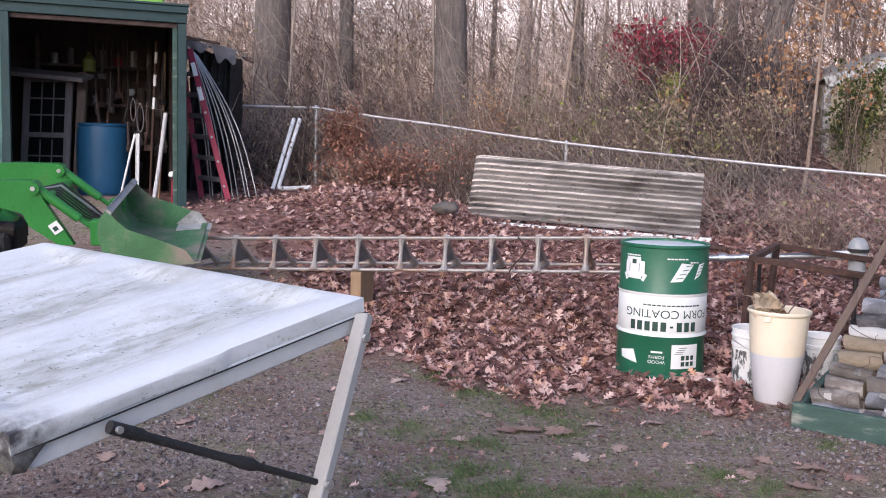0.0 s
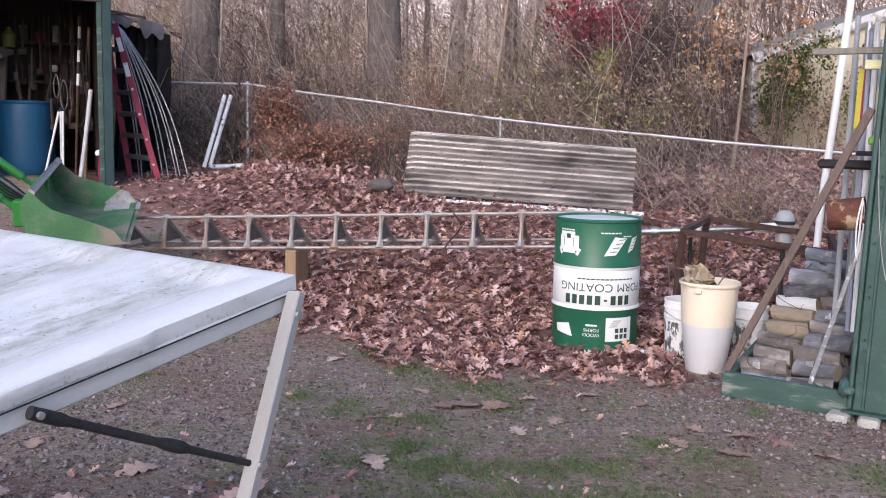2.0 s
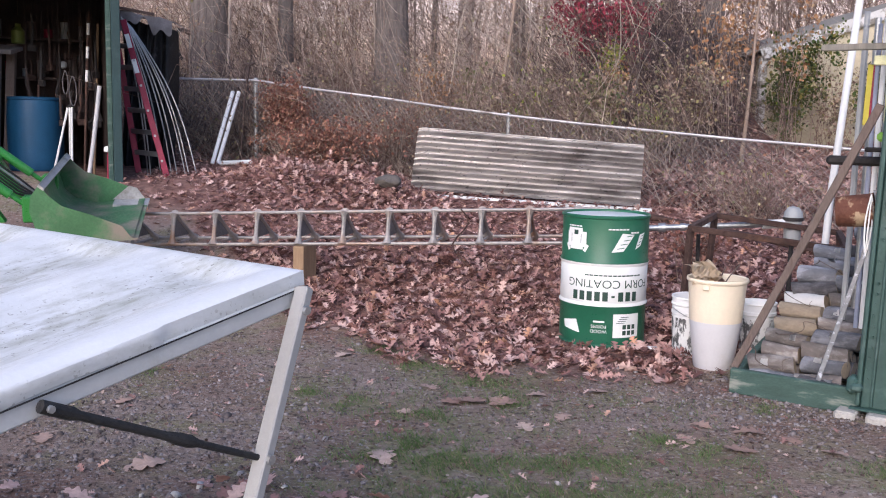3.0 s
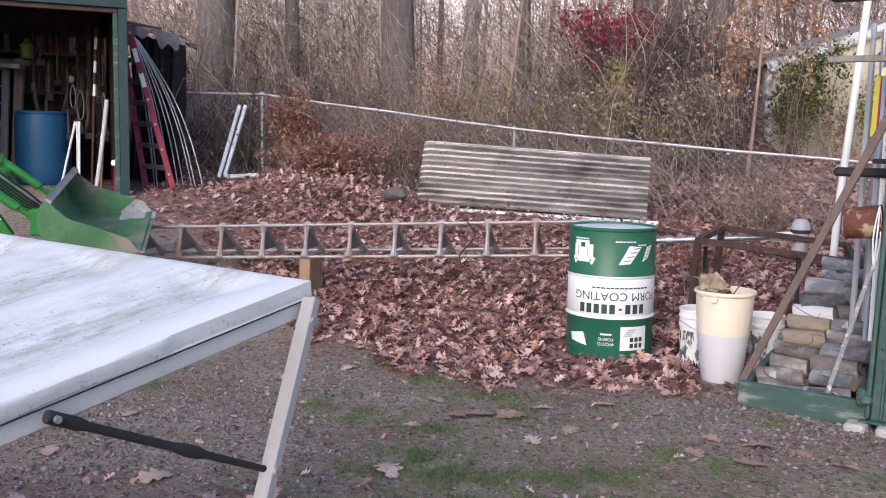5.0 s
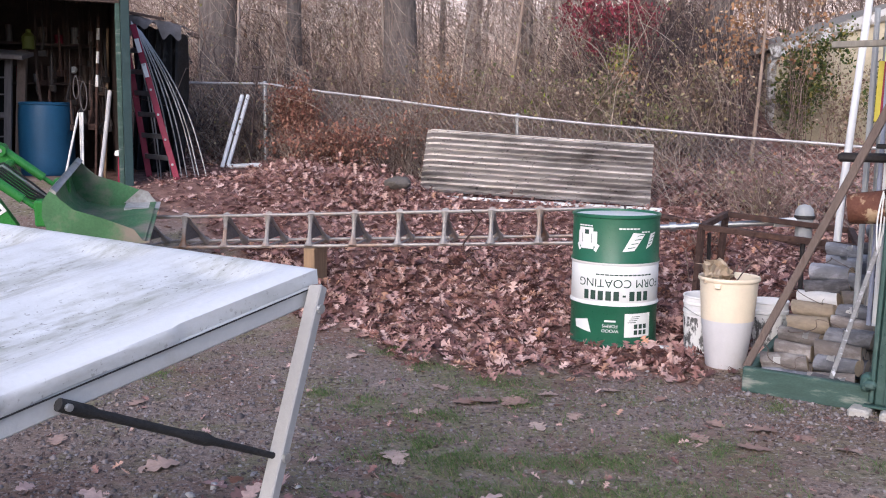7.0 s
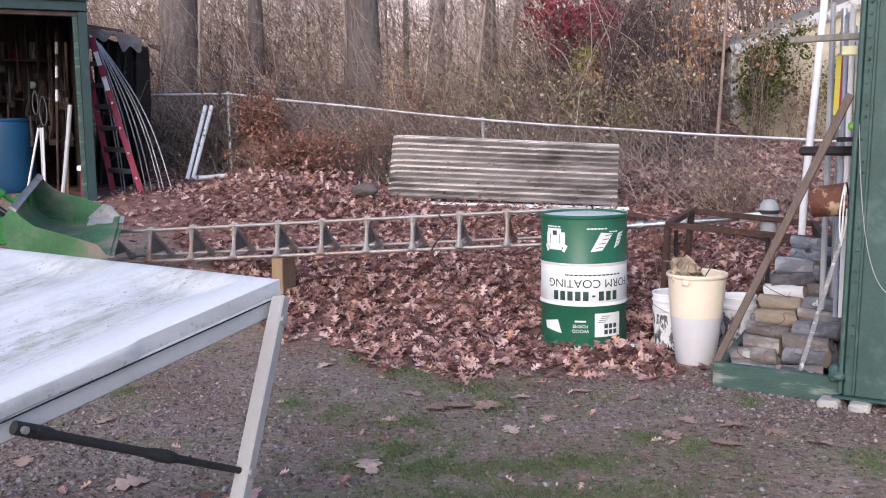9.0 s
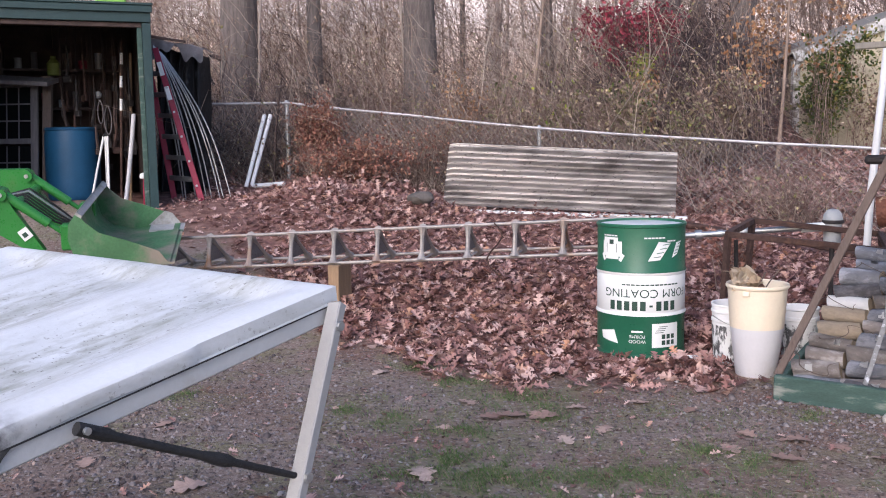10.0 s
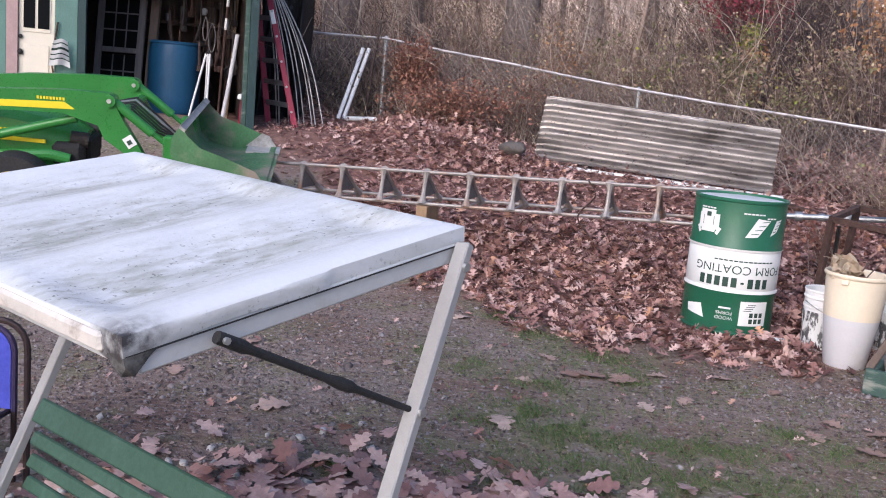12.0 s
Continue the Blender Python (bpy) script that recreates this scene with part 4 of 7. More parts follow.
    part("label", on_drum(flat_poly(bmesh.new(), ((0.075, 0.075), (0.275, 0.075), (0.275, 0.235), (0.075, 0.235)))), m_ink_white, d, "white square label with dark blocks")
    bm = bmesh.new()
    for i in range(3):
        for j in range(2):
            bar(bm, 0.155 + 0.036 * i, 0.107 + 0.04 * j, 0.026, 0.03)
    for i in range(4):
        bar(bm, 0.125 + 0.01 * i, 0.175 + 0.013 * i, 0.06, 0.004)
    part("label_blocks", on_drum(bm, r=R + 0.0035), m_ink_dark, d)


build_drum()


# ---- lattice truss lying on a wood block ----
m_web = mat("dull_dark_aluminium", (0.16, 0.15, 0.15), 0.6, 0.4, var=0.3)


def build_truss():
    t = thing("lattice_truss", None, "tarnished aluminium triangular lattice truss lying on a wood block", "truss")
    ax = Vector((0.972, -0.233, 0.050))
    back = Vector((0.233, 0.972, 0)).normalized()
    P9 = Vector((0.983, 6.75, 0.85))
    top = lambda i: P9 + ax * (0.36 * (i - 9))
    near = lambda i: top(i) + Vector((0, 0, -0.245)) - back * 0.05
    far = lambda i: top(i) + Vector((0, 0, -0.235)) + back * 0.34
    for f, nm in ((top, "top_rail"), (near, "bottom_rail"), (far, "bottom_rail")):
        part(nm, a_tube([f(-0.15), f(5), f(10.6)], 0.0135, 8), m_alu, t)
    for i in range(11):
        for f in (near, far):
            bm = bmesh.new()
            a, b = top(i), f(i)
            pts = [a, a.lerp(b, 0.12), a.lerp(b, 0.3), a.lerp(b, 0.7), a.lerp(b, 0.88), b]
            tube(bm, pts, [0.036, 0.024, 0.016, 0.017, 0.026, 0.042], 8)
            part("strut", bm, m_alu, t)
        part("cross_bar", a_tube([near(i), far(i)], 0.011, 6), m_alu, t)
        a, b, c = top(i) + Vector((0, 0, -0.02)), near(i).lerp(top(i), 0.2), far(i).lerp(top(i), 0.2)
        web = bmesh.new()
        lo = [web.verts.new(v - ax * 0.002) for v in (a, b, c)]
        hi = [web.verts.new(v + ax * 0.002) for v in (a, b, c)]
        web.faces.new(lo)
        web.faces.new(hi)
        for q in range(3):
            web.faces.new((lo[q], lo[(q + 1) % 3], hi[(q + 1) % 3], hi[q]))
        part("web_plate", web, m_web, t, "dull dark gusset plate")
    # wood block carrying it
    b = near(4.05)
    z0 = Z(b.x, b.y + 0.1)
    solo("wood_block", a_box(-0.045, 0.045, -0.05, 0.24, z0 - 0.03, b.z - 0.0145, 0.006), m_new_wood, pose(b.x, b.y, 0, 0, 0, -13.5), "pale lumber block under the truss", "wood block")
    b = near(10.35)
    z0 = Z(b.x, b.y + 0.1)
    solo("wood_block", a_box(-0.06, 0.06, -0.05, 0.24, z0 - 0.03, b.z - 0.0145, 0.006), m_old_wood, pose(b.x, b.y, 0, 0, 0, -13.5), "brown wood block under the truss", "wood block")
    # a rusty wire loop hanging over it
    pts = [top(7.55) + Vector((0.06 * math.sin(k * 0.9), -0.02 - 0.02 * k, 0.01 - 0.05 * k)) for k in range(9)]
    solo("wire_loop", a_tube(pts, 0.006, 6), m_rust, None, "rusty wire hanging over the truss", "wire")


build_truss()


# ---- canopy bench ----
U = Vector((-0.83, 0.556, 0.02)).normalized()
V = Vector((-0.479, -0.716, -0.125)).normalized()
NRM = V.cross(U).normalized()
if NRM.z < 0:
    NRM = -NRM
CA = Vector((-0.094, 1.96, 1.119))
CL, CD = 1.31, 0.870
LEG = Vector((-0.06, -0.176, -0.315)).normalized()


def cp(a, b, h=0.0):
    """A point of the canopy: a along its length, b down its slope, h above it."""
    return CA + U * a + V * b + NRM * h


m_canvas_dirty = mat("mildewed_grey_vinyl", (0.15, 0.145, 0.14), 0.7, var=0.25, stain=(0.03, 0.03, 0.03), stain_amt=(0.34, 0.54), stain_scale=18)
m_hem = mat("soiled_vinyl_hem", (0.60, 0.57, 0.53), 0.6, var=0.1, stain=(0.24, 0.19, 0.16), stain_amt=(0.56, 0.68), stain_scale=8)


def build_canopy():
    c = thing("canopy_bench", None, "green slatted garden bench with a weathered white vinyl canopy", "bench")
    # vinyl top, sagging a little between its ribs, with a skirt
    bm = bmesh.new()
    nu, nv = 96, 44
    dirt, mildew = bm.verts.layers.float.new("dirt"), bm.verts.layers.float.new("mildew")
    rows = []
    for j in range(nv + 1):
        row = []
        for i in range(nu + 1):
            u, v = i / nu, j / nv
            ribs = abs(math.sin(math.pi * 3 * u))
            edge = min(1, 9 * min(u, 1 - u, v, 1 - v))
            h = -0.010 * max(0.0, 1 - min(u * CL, (1 - u) * CL, v * CD, (1 - v) * CD) / 0.035) ** 2 - 0.032 * ribs ** 1.4 * edge + 0.004 * noise.noise(Vector((u * 7, v * 5, 1))) * edge
            q = bm.verts.new(cp(u * CL, v * CD, h))
            q[dirt] = min(1.0, (0.16 + 0.95 * ribs ** 1.6 * (0.55 + 0.45 * v)) * min(1, 5 * min(u + 0.02, 1 - u)))
            q[mildew] = math.exp(-((u * CL) ** 2 + ((1 - v) * CD) ** 2) / 0.0045)
            row.append(q)
        rows.append(row)
    for j in range(nv):
        for i in range(nu):
            bm.faces.new((rows[j][i], rows[j][i + 1], rows[j + 1][i + 1], rows[j + 1][i]))
    ring = ([rows[0][i] for i in range(nu)] + [rows[j][nu] for j in range(nv)] + [rows[nv][i] for i in range(nu, 0, -1)] + [rows[j][0] for j in range(nv, 0, -1)])
    mid = CA + U * CL / 2 + V * CD / 2
    prev = ring
    for k, (out, dn) in enumerate(((0.004, -0.001), (0.007, -0.005), (0.008, -0.013), (0.007, -0.024), (0.005, -0.036))):
        nxt = []
        for q, v in enumerate(ring):
            o = v.co - mid
            du, dv = o.dot(U) / (CL / 2), o.dot(V) / (CD / 2)
            dirv = U * (math.copysign(1, du) if abs(du) > 0.9999 else 0) + V * (math.copysign(1, dv) if abs(dv) > 0.9999 else 0)
            wob = 1 + 0.08 * math.sin(q * 0.23 + k)
            e = bm.verts.new(v.co + dirv * out * wob + NRM * (dn + 0.0012 * math.sin(q * 0.21) * k - 0.004 * k * v[mildew]))
            e[dirt], e[mildew] = 0.12 + 0.09 * k, min(1.0, v[mildew] * 1.5)
            nxt.append(e)
        for q in range(len(ring)):
            q2 = (q + 1) % len(ring)
            bm.faces.new((prev[q], prev[q2], nxt[q2], nxt[q]))
        prev = nxt
    top = part("canopy_cover", bm, m_canvas, c, "white vinyl canopy cover with grey mildew")
    # torn flap of the cover hanging at the soiled corner
    fl = [cp(a, b, h) for a, b, h in ((0.045, CD + 0.006, -0.046), (-0.010, CD + 0.006, -0.046), (-0.010, CD - 0.05, -0.046), (-0.012, CD - 0.04, -0.054), (-0.010, CD - 0.008, -0.080), (0.008, CD + 0.004, -0.084), (0.028, CD + 0.008, -0.062))]
    bm = bmesh.new()
    fv = [bm.verts.new(q) for q in fl]
    mid_v = bm.verts.new(cp(-0.012, CD + 0.008, -0.06))
    for a, b in zip(fv, fv[1:] + fv[:1]):
        bm.faces.new((a, b, mid_v))
    bmesh.ops.subdivide_edges(bm, edges=bm.edges[:], cuts=2, use_grid_fill=True)
    for v in bm.verts:
        v.co += Vector((1, 1, 0)) * (0.004 * noise.noise(v.co * 40))
    part("corner_flap", bm, m_canvas_dirty, top, "mildewed torn corner of the cover")
    part("hem", beam(bmesh.new(), cp(0.05, CD + 0.006, -0.034), cp(CL, CD + 0.006, -0.034), 0.02, 0.035, up=NRM, bev=0.006), m_hem, top, "soiled rolled hem")
    # thin black strip added for the shadow gap between skirt and beam
    for a0, a1 in (((-0.0075, -0.004), (-0.0075, CD + 0.004)), ):
        part("gap_line", a_tube([cp(a0[0], a0[1] + (a1[1] - a0[1]) * k / 10, -0.0465) for k in range(11)], 0.0018, 6), m_rubber, top, "dark strip standing in for the shadow gap under the skirt")
    # frame
    for a in (0.011, CL - 0.011):
        part("side_beam", beam(bmesh.new(), cp(a, 0.03, -0.064), cp(a, CD - 0.022, -0.064), 0.028, 0.044, up=NRM, bev=0.004), m_alu_paint, c)
    for b in (0.05, CD - 0.03):
        part("cross_beam", beam(bmesh.new(), cp(0.05, b, -0.062), cp(CL - 0.05, b, -0.062), 0.03, 0.04, up=NRM, bev=0.004), m_alu_paint, c)
    for k in (1, 2):
        part("rib", beam(bmesh.new(), cp(CL * k / 3, 0.05, -0.032), cp(CL * k / 3, CD - 0.05, -0.032), 0.02, 0.02, up=NRM, bev=0.003), m_alu_paint, c)
    # legs and struts
    feet = []
    for a, sgn in ((-0.012, -1), (CL - 0.075, 1)):
        p = cp(a, 0.035, -0.05) + U * (0.014 * sgn)
        k = (p.z - 0.012) / -LEG.z
        q = p + LEG * k
        feet.append((p, q))
        leg = part("leg", beam(bmesh.new(), q, p + LEG * -0.012, 0.026, 0.036, up=U, bev=0.003), m_beige_tube, c)
        for f in (0.04, 0.375):
            r = p + LEG * f + U * (0.018 * sgn)
            bm = bmesh.new()
            tube(bm, [r, r + U * (0.008 * sgn)], 0.011, 8)
            part("bolt", bm, m_galv, leg)
        part("foot", beam(bmesh.new(), q + Vector((0, 0, -0.012)) - Vector((V.x, V.y, 0)) * 0.35, q + Vector((0, 0, -0.012)) + Vector((V.x, V.y, 0)) * 0.35, 0.035, 0.03, bev=0.004), m_beige_tube, c)
        s0 = cp(a + 0.0, 0.70, -0.062) + U * (0.012 * sgn)
        s1 = p + LEG * 0.378 + U * (-0.004 * sgn)
        d = s1 - s0
        bm = bmesh.new()
        pts = [s0 - d * 0.02, s0 + d * 0.10, s0 + d * 0.13, s0 + d * 0.5, s0 + d * 0.53, s0 + d * 0.57, s0 + d * 0.62, s0 + d * 0.66, s0 + d * 0.97, s1]
        tube(bm, pts, [0.012, 0.0125, 0.0088, 0.0088, 0.011, 0.013, 0.013, 0.008, 0.007, 0.009], 10)
        st = part("strut", bm, m_rubber, c, "black tubular strut with a collar")
        bm = bmesh.new()
        tube(bm, [s0 + U * (0.012 * sgn), s0 + U * (0.019 * sgn)], 0.007, 8)
        part("screw", bm, m_galv, st)
    # slatted back and seat between the legs
    (p0, q0), (p1, q1) = feet
    hv = Vector((V.x, V.y, 0)).normalized()
    for k, (drop, w) in enumerate(((0.0, 0.068), (0.078, 0.038), (0.140, 0.038), (0.202, 0.038), (0.264, 0.038))):
        z = 0.445 - drop
        f = (p0.z - 0.445) / (p0.z - q0.z)
        a = p0.lerp(q0, f) + hv * (0.03 + 0.16 * drop)
        b = p1.lerp(q1, f) + hv * (0.03 + 0.16 * drop)
        a.z = b.z = z
        part("back_slat", beam(bmesh.new(), a.lerp(b, 0.015), a.lerp(b, 0.955), 0.022, w, up=LEG, bev=0.005), m_slat, c)
    for k in range(5):
        z = 0.125
        a = p0.lerp(q0, (p0.z - z) / (p0.z - q0.z)) + hv * (0.12 + 0.075 * k)
        b = p1.lerp(q1, (p1.z - z) / (p1.z - q1.z)) + hv * (0.12 + 0.075 * k)
        a.z = b.z = z
        part("seat_slat", beam(bmesh.new(), a, b, 0.055, 0.022, bev=0.005), m_slat, c)
    for p, q in feet:
        z = 0.10
        a = p.lerp(q, (p.z - z) / (p.z - q.z))
        a.z = z
        part("arm", beam(bmesh.new(), a, a + hv * 0.46, 0.03, 0.025, bev=0.004), m_dark_steel, c)
        a2 = p.lerp(q, (p.z - 0.27) / (p.z - q.z)) + hv * 0.03
        part("back_bracket", beam(bmesh.new(), Vector((a.x, a.y, 0.1)) + hv * 0.07, a2 + Vector((0, 0, 0.2)), 0.025, 0.02, bev=0.004), m_dark_steel, c)


build_canopy()


def rounded_loop(w, top, r, foot, n=6):
    """An upright hoop in the xz plane: two posts and a top bar with rounded corners."""
    pts = [(-w, 0, foot), (-w, 0, (foot + top - r) / 2)]
    pts += [(-w + r - r * math.cos(a), 0, top - r + r * math.sin(a)) for a in np.linspace(0, math.pi / 2, n)]
    pts += [(w - r + r * math.sin(a), 0, top - r + r * math.cos(a)) for a in np.linspace(0, math.pi / 2, n)]
    return pts + [(w, 0, (foot + top - r) / 2), (w, 0, foot)]


def build_blue_chair():
    c = thing("camp_chair", pose(-1.80, 2.66, 0.0), "low blue fabric chair with a dark tubular frame", "chair")
    part("back_frame", a_tube(rounded_loop(0.283, 0.555, 0.09, 0.0), 0.011, 10), m_chair_tube, c, "dark brown tubular hoop")
    bm = bmesh.new()
    loop = rounded_loop(0.232, 0.525, 0.07, 0.26)
    fr, bk = ([bm.verts.new((x, y, z)) for x, _, z in loop] for y in (-0.012, 0.012))
    bm.faces.new(fr)
    bm.faces.new(bk[::-1])
    for k in range(len(fr)):
        k2 = (k + 1) % len(fr)
        bm.faces.new((fr[k], fr[k2], bk[k2], bk[k]))
    back = part("backrest", bm, m_blue_cloth, c, "blue fabric backrest")
    part("binding", a_tube(rounded_loop(0.238, 0.530, 0.075, 0.25), 0.011, 8), m_violet, back, "dark violet bound edge")
    for sx in (-1, 1):
        part("inner_post", a_tube([(0.238 * sx, 0, 0.255), (0.236 * sx, 0.0, 0.0)], 0.010, 8), m_chair_tube, c)
        part("side_rail", a_tube([(0.222 * sx, 0, 0.25), (0.222 * sx, -0.20, 0.255), (0.222 * sx, -0.36, 0.24), (0.222 * sx, -0.39, 0.20), (0.222 * sx, -0.38, 0.0)], 0.010, 8), m_chair_tube, c)
    bm = bmesh.new()
    g = [[bm.verts.new((-0.235 + 0.47 * a / 8, -0.02 - 0.34 * b / 8, 0.252 - 0.03 * math.sin(math.pi * a / 8) * math.sin(math.pi * b / 8))) for b in range(9)] for a in range(9)]
    for a in range(8):
        for b in range(8):
            bm.faces.new((g[a][b], g[a + 1][b], g[a + 1][b + 1], g[a][b + 1]))
    bmesh.ops.solidify(bm, geom=bm.faces[:], thickness=0.012)
    part("seat", bm, m_blue_cloth, c, "sagging blue fabric seat")


m_chair_tube = mat("dark_brown_tube", (0.035, 0.022, 0.024), 0.5, 0.3, var=0.3)
m_violet = mat("dark_violet_webbing", (0.035, 0.025, 0.075), 0.8, var=0.2)
build_blue_chair()


# ---- bins and buckets beside the drum ----
def build_bins():
    b = thing("plastic_bucket", pose(1.975, 5.80, 0.0), "white plastic pail with worn black print", "bucket")
    part("body", a_lathe([(0, 0), (0.128, 0), (0.132, 0.01), (0.145, 0.27), (0.15, 0.275), (0.15, 0.29), (0.146, 0.295), (0.147, 0.33), (0.153, 0.335), (0.153, 0.345), (0.148, 0.35), (0.149, 0.375),
                          (0.154, 0.38), (0.152, 0.39), (0.142, 0.385), (0.13, 0.03), (0, 0.02)], 40), m_white_plastic, b)
    part("print", a_lathe([(0.1345, 0.04), (0.1475, 0.255)], 40), m_smudge, b, "smudged black print round the pail")
    part("bail", a_tube([(0.156 * math.sin(a), -0.156 * math.cos(a) * 0.7 - 0.03, 0.315 - 0.06 * math.cos(a) ** 2) for a in np.linspace(-1.57, 1.57, 12)], 0.003, 6), m_galv, b)
    v = thing("tapered_bin", pose(2.005, 5.47, 0.0), "tall tapered plastic bin, yellowed above and grey-white below", "bin")
    part("body", a_lathe([(0, 0), (0.115, 0), (0.12, 0.01), (0.157, 0.30)], 48), m_bin_white, v, "grey-white lower part")
    part("upper", a_lathe([(0.157, 0.30), (0.174, 0.535), (0.184, 0.545), (0.186, 0.555), (0.182, 0.565), (0.170, 0.56), (0.15, 0.32), (0.10, 0.30), (0, 0.30)], 48), m_bin_cream, v, "yellowed upper part with a rolled rim")
    part("tab", a_box(-0.02, 0.02, -0.012, 0.004, 0, 0.03, 0.003, pose(-0.11, -0.138, 0.505, -5, 0, -35)), m_bin_cream, v)
    part("base_dirt", a_lathe([(0.1165, 0.0), (0.1225, 0.03)], 40), m_pink_wood, v, "reddish dirty foot")
    rng = random.Random(8)
    p = thing("crumpled_paper", pose(1.905, 5.44, 0.52), "crumpled yellowish paper and dry leaves stuffed in the bin", "paper")
    for i in range(6):
        bm = bmesh.new()
        g = [[bm.verts.new((0.028 * (a - 2.5) + rng.uniform(-0.009, 0.009), 0.028 * (b - 2.5) + rng.uniform(-0.009, 0.009), 0.05 * noise.noise(Vector((a * 0.9 + 5 * i, b * 0.9, 1))) + 0.012 * ((a + b) % 2)))
              for b in range(6)] for a in range(6)]
        for a in range(5):
            for b in range(5):
                bm.faces.new((g[a][b], g[a + 1][b], g[a + 1][b + 1], g[a][b + 1]))
        bmesh.ops.solidify(bm, geom=bm.faces[:], thickness=0.0015)
        part("sheet", bm, (m_paper, m_pale_paper, m_leaf_single, m_pale_paper)[i % 4], p, smooth=False).matrix_basis = pose(rng.uniform(-0.04, 0.09), rng.uniform(-0.06, 0.06), 0.03 + rng.uniform(-0.01, 0.05), rng.uniform(35, 80), rng.uniform(-40, 40), rng.uniform(0, 180))
    for i in range(4):
        q = Vector((0.02 + 0.04 * i, 0.02 * i, -0.02))
        part("dry_stalk", a_tube([q, q + Vector((0.02 * (i - 1), -0.01, 0.07)), q + Vector((0.05 * (i - 1), 0.0, 0.11 + 0.01 * i))], 0.004, 5), m_old_wood, p)


m_pale_paper = mat("pale_crumpled_paper", (0.74, 0.63, 0.50), 0.85, var=0.2)
m_paper = mat("yellowed_paper", (0.62, 0.49, 0.35), 0.85, var=0.2)
build_bins()


# ---- iron stand, pipe with cap ----
def build_iron_stand():
    s = thing("iron_stand", None, "rusty angle-iron stand on splayed legs", "stand")
    tops = [Vector((1.99, 6.05, 0.80)), Vector((2.33, 6.62, 0.84)), Vector((2.95, 5.80, 0.70)), Vector((3.2, 6.5, 0.74))]
    for t, dx in zip(tops, (-0.05, -0.07, 0.05, 0.06)):
        part("leg", beam(bmesh.new(), Vector((t.x + dx, t.y - 0.03, Z(t.x, t.y) - 0.02)), t, 0.042, 0.035), m_rust, s)
    for a, b in ((0, 2), (1, 3), (0, 1), (2, 3)):
        part("rail", beam(bmesh.new(), tops[a] + Vector((0, 0, 0.005)), tops[b] + Vector((0, 0, 0.005)), 0.042, 0.04), m_rust, s)
    part("brace", a_tube([tops[0] + Vector((0.1, 0.15, -0.05)), tops[0] + Vector((0.12, 0.2, -0.6))], 0.014, 6), m_dark_steel, s)
    p = thing("galvanised_pipe", None, "galvanised pipe with couplings and a grey domed cap", "pipe")
    a, b = Vector((1.72, 6.75, 0.72)), Vector((2.84, 6.6, 0.795))
    part("tube", a_tube([a, b], 0.022, 12), m_galv, p)
    for f, r, l in ((0.02, 0.032, 0.08), (0.2, 0.035, 0.05), (0.34, 0.028, 0.04), (0.46, 0.034, 0.09)):
        q = a.lerp(b, f)
        part("coupling", a_tube([q, q + (b - a).normalized() * l], r, 12), m_galv, p)
    part("sleeve", a_tube([a.lerp(b, 0.86), b], 0.033, 12), m_white_plastic, p)
    part("cap", a_lathe([(0, 0.085), (0.038, 0.076), (0.062, 0.045), (0.07, 0.0), (0.07, -0.02), (0.062, -0.025), (0.06, -0.15), (0.045, -0.2), (0, -0.2)], 20), m_grey_plastic, p, "grey domed plastic cap").matrix_basis = pose(2.90, 6.6, 0.84)
    part("stand_pipe", a_tube([(2.90, 6.6, 0.65), (2.90, 6.6, Z(2.9, 6.6) - 0.02)], 0.018, 10), m_dark_steel, p, "thin dark steel stem")
    part("band", a_lathe([(0.0705, -0.022), (0.0735, -0.018), (0.0735, 0.0), (0.0705, 0.004)], 20), m_dark_steel, p, "dark band round the cap").matrix_basis = pose(2.90, 6.6, 0.84)
    h = [Vector((1.74 + 0.05 * math.cos(k), 6.72 + 0.01 * k, 0.66 + 0.07 * math.sin(k))) for k in np.linspace(0, 11, 30)]
    solo("cable_coil", a_tube(h, 0.007, 6), m_dark_steel, None, "dark cable looped on the pipe", "cable")
    k = thing("plastic_bucket", pose(2.40, 5.84, Z(2.4, 5.84)), "dirty white plastic pail behind the log rack board", "bucket")
    part("body", a_lathe([(0, 0), (0.10, 0), (0.104, 0.01), (0.116, 0.26), (0.122, 0.265), (0.122, 0.285), (0.117, 0.29), (0.118, 0.33), (0.124, 0.335), (0.122, 0.345), (0.112, 0.34), (0.10, 0.03), (0, 0.02)], 36), m_white_plastic, k)
    part("print", a_lathe([(0.1065, 0.05), (0.1165, 0.24)], 36), m_smudge, k, "smudged black print round the pail")
    solo("iron_bar", beam(bmesh.new(), (2.2, 6.5, Z(2.2, 6.5) + 0.02), (4.6, 6.9, Z(4.6, 6.9) + 0.7), 0.03, 0.03), m_rust, None, "rusty bar resting behind the stand", "bar")


build_iron_stand()


# ---- log rack ----
BD = Vector((0.82, -0.572, 0)).normalized()
BK = Vector((0.572, 0.82, 0)).normalized()
RO = Vector((1.925, 4.90, 0.0))


def rk(a, b, z):
    return RO + BD * a + BK * b + Vector((0, 0, z))


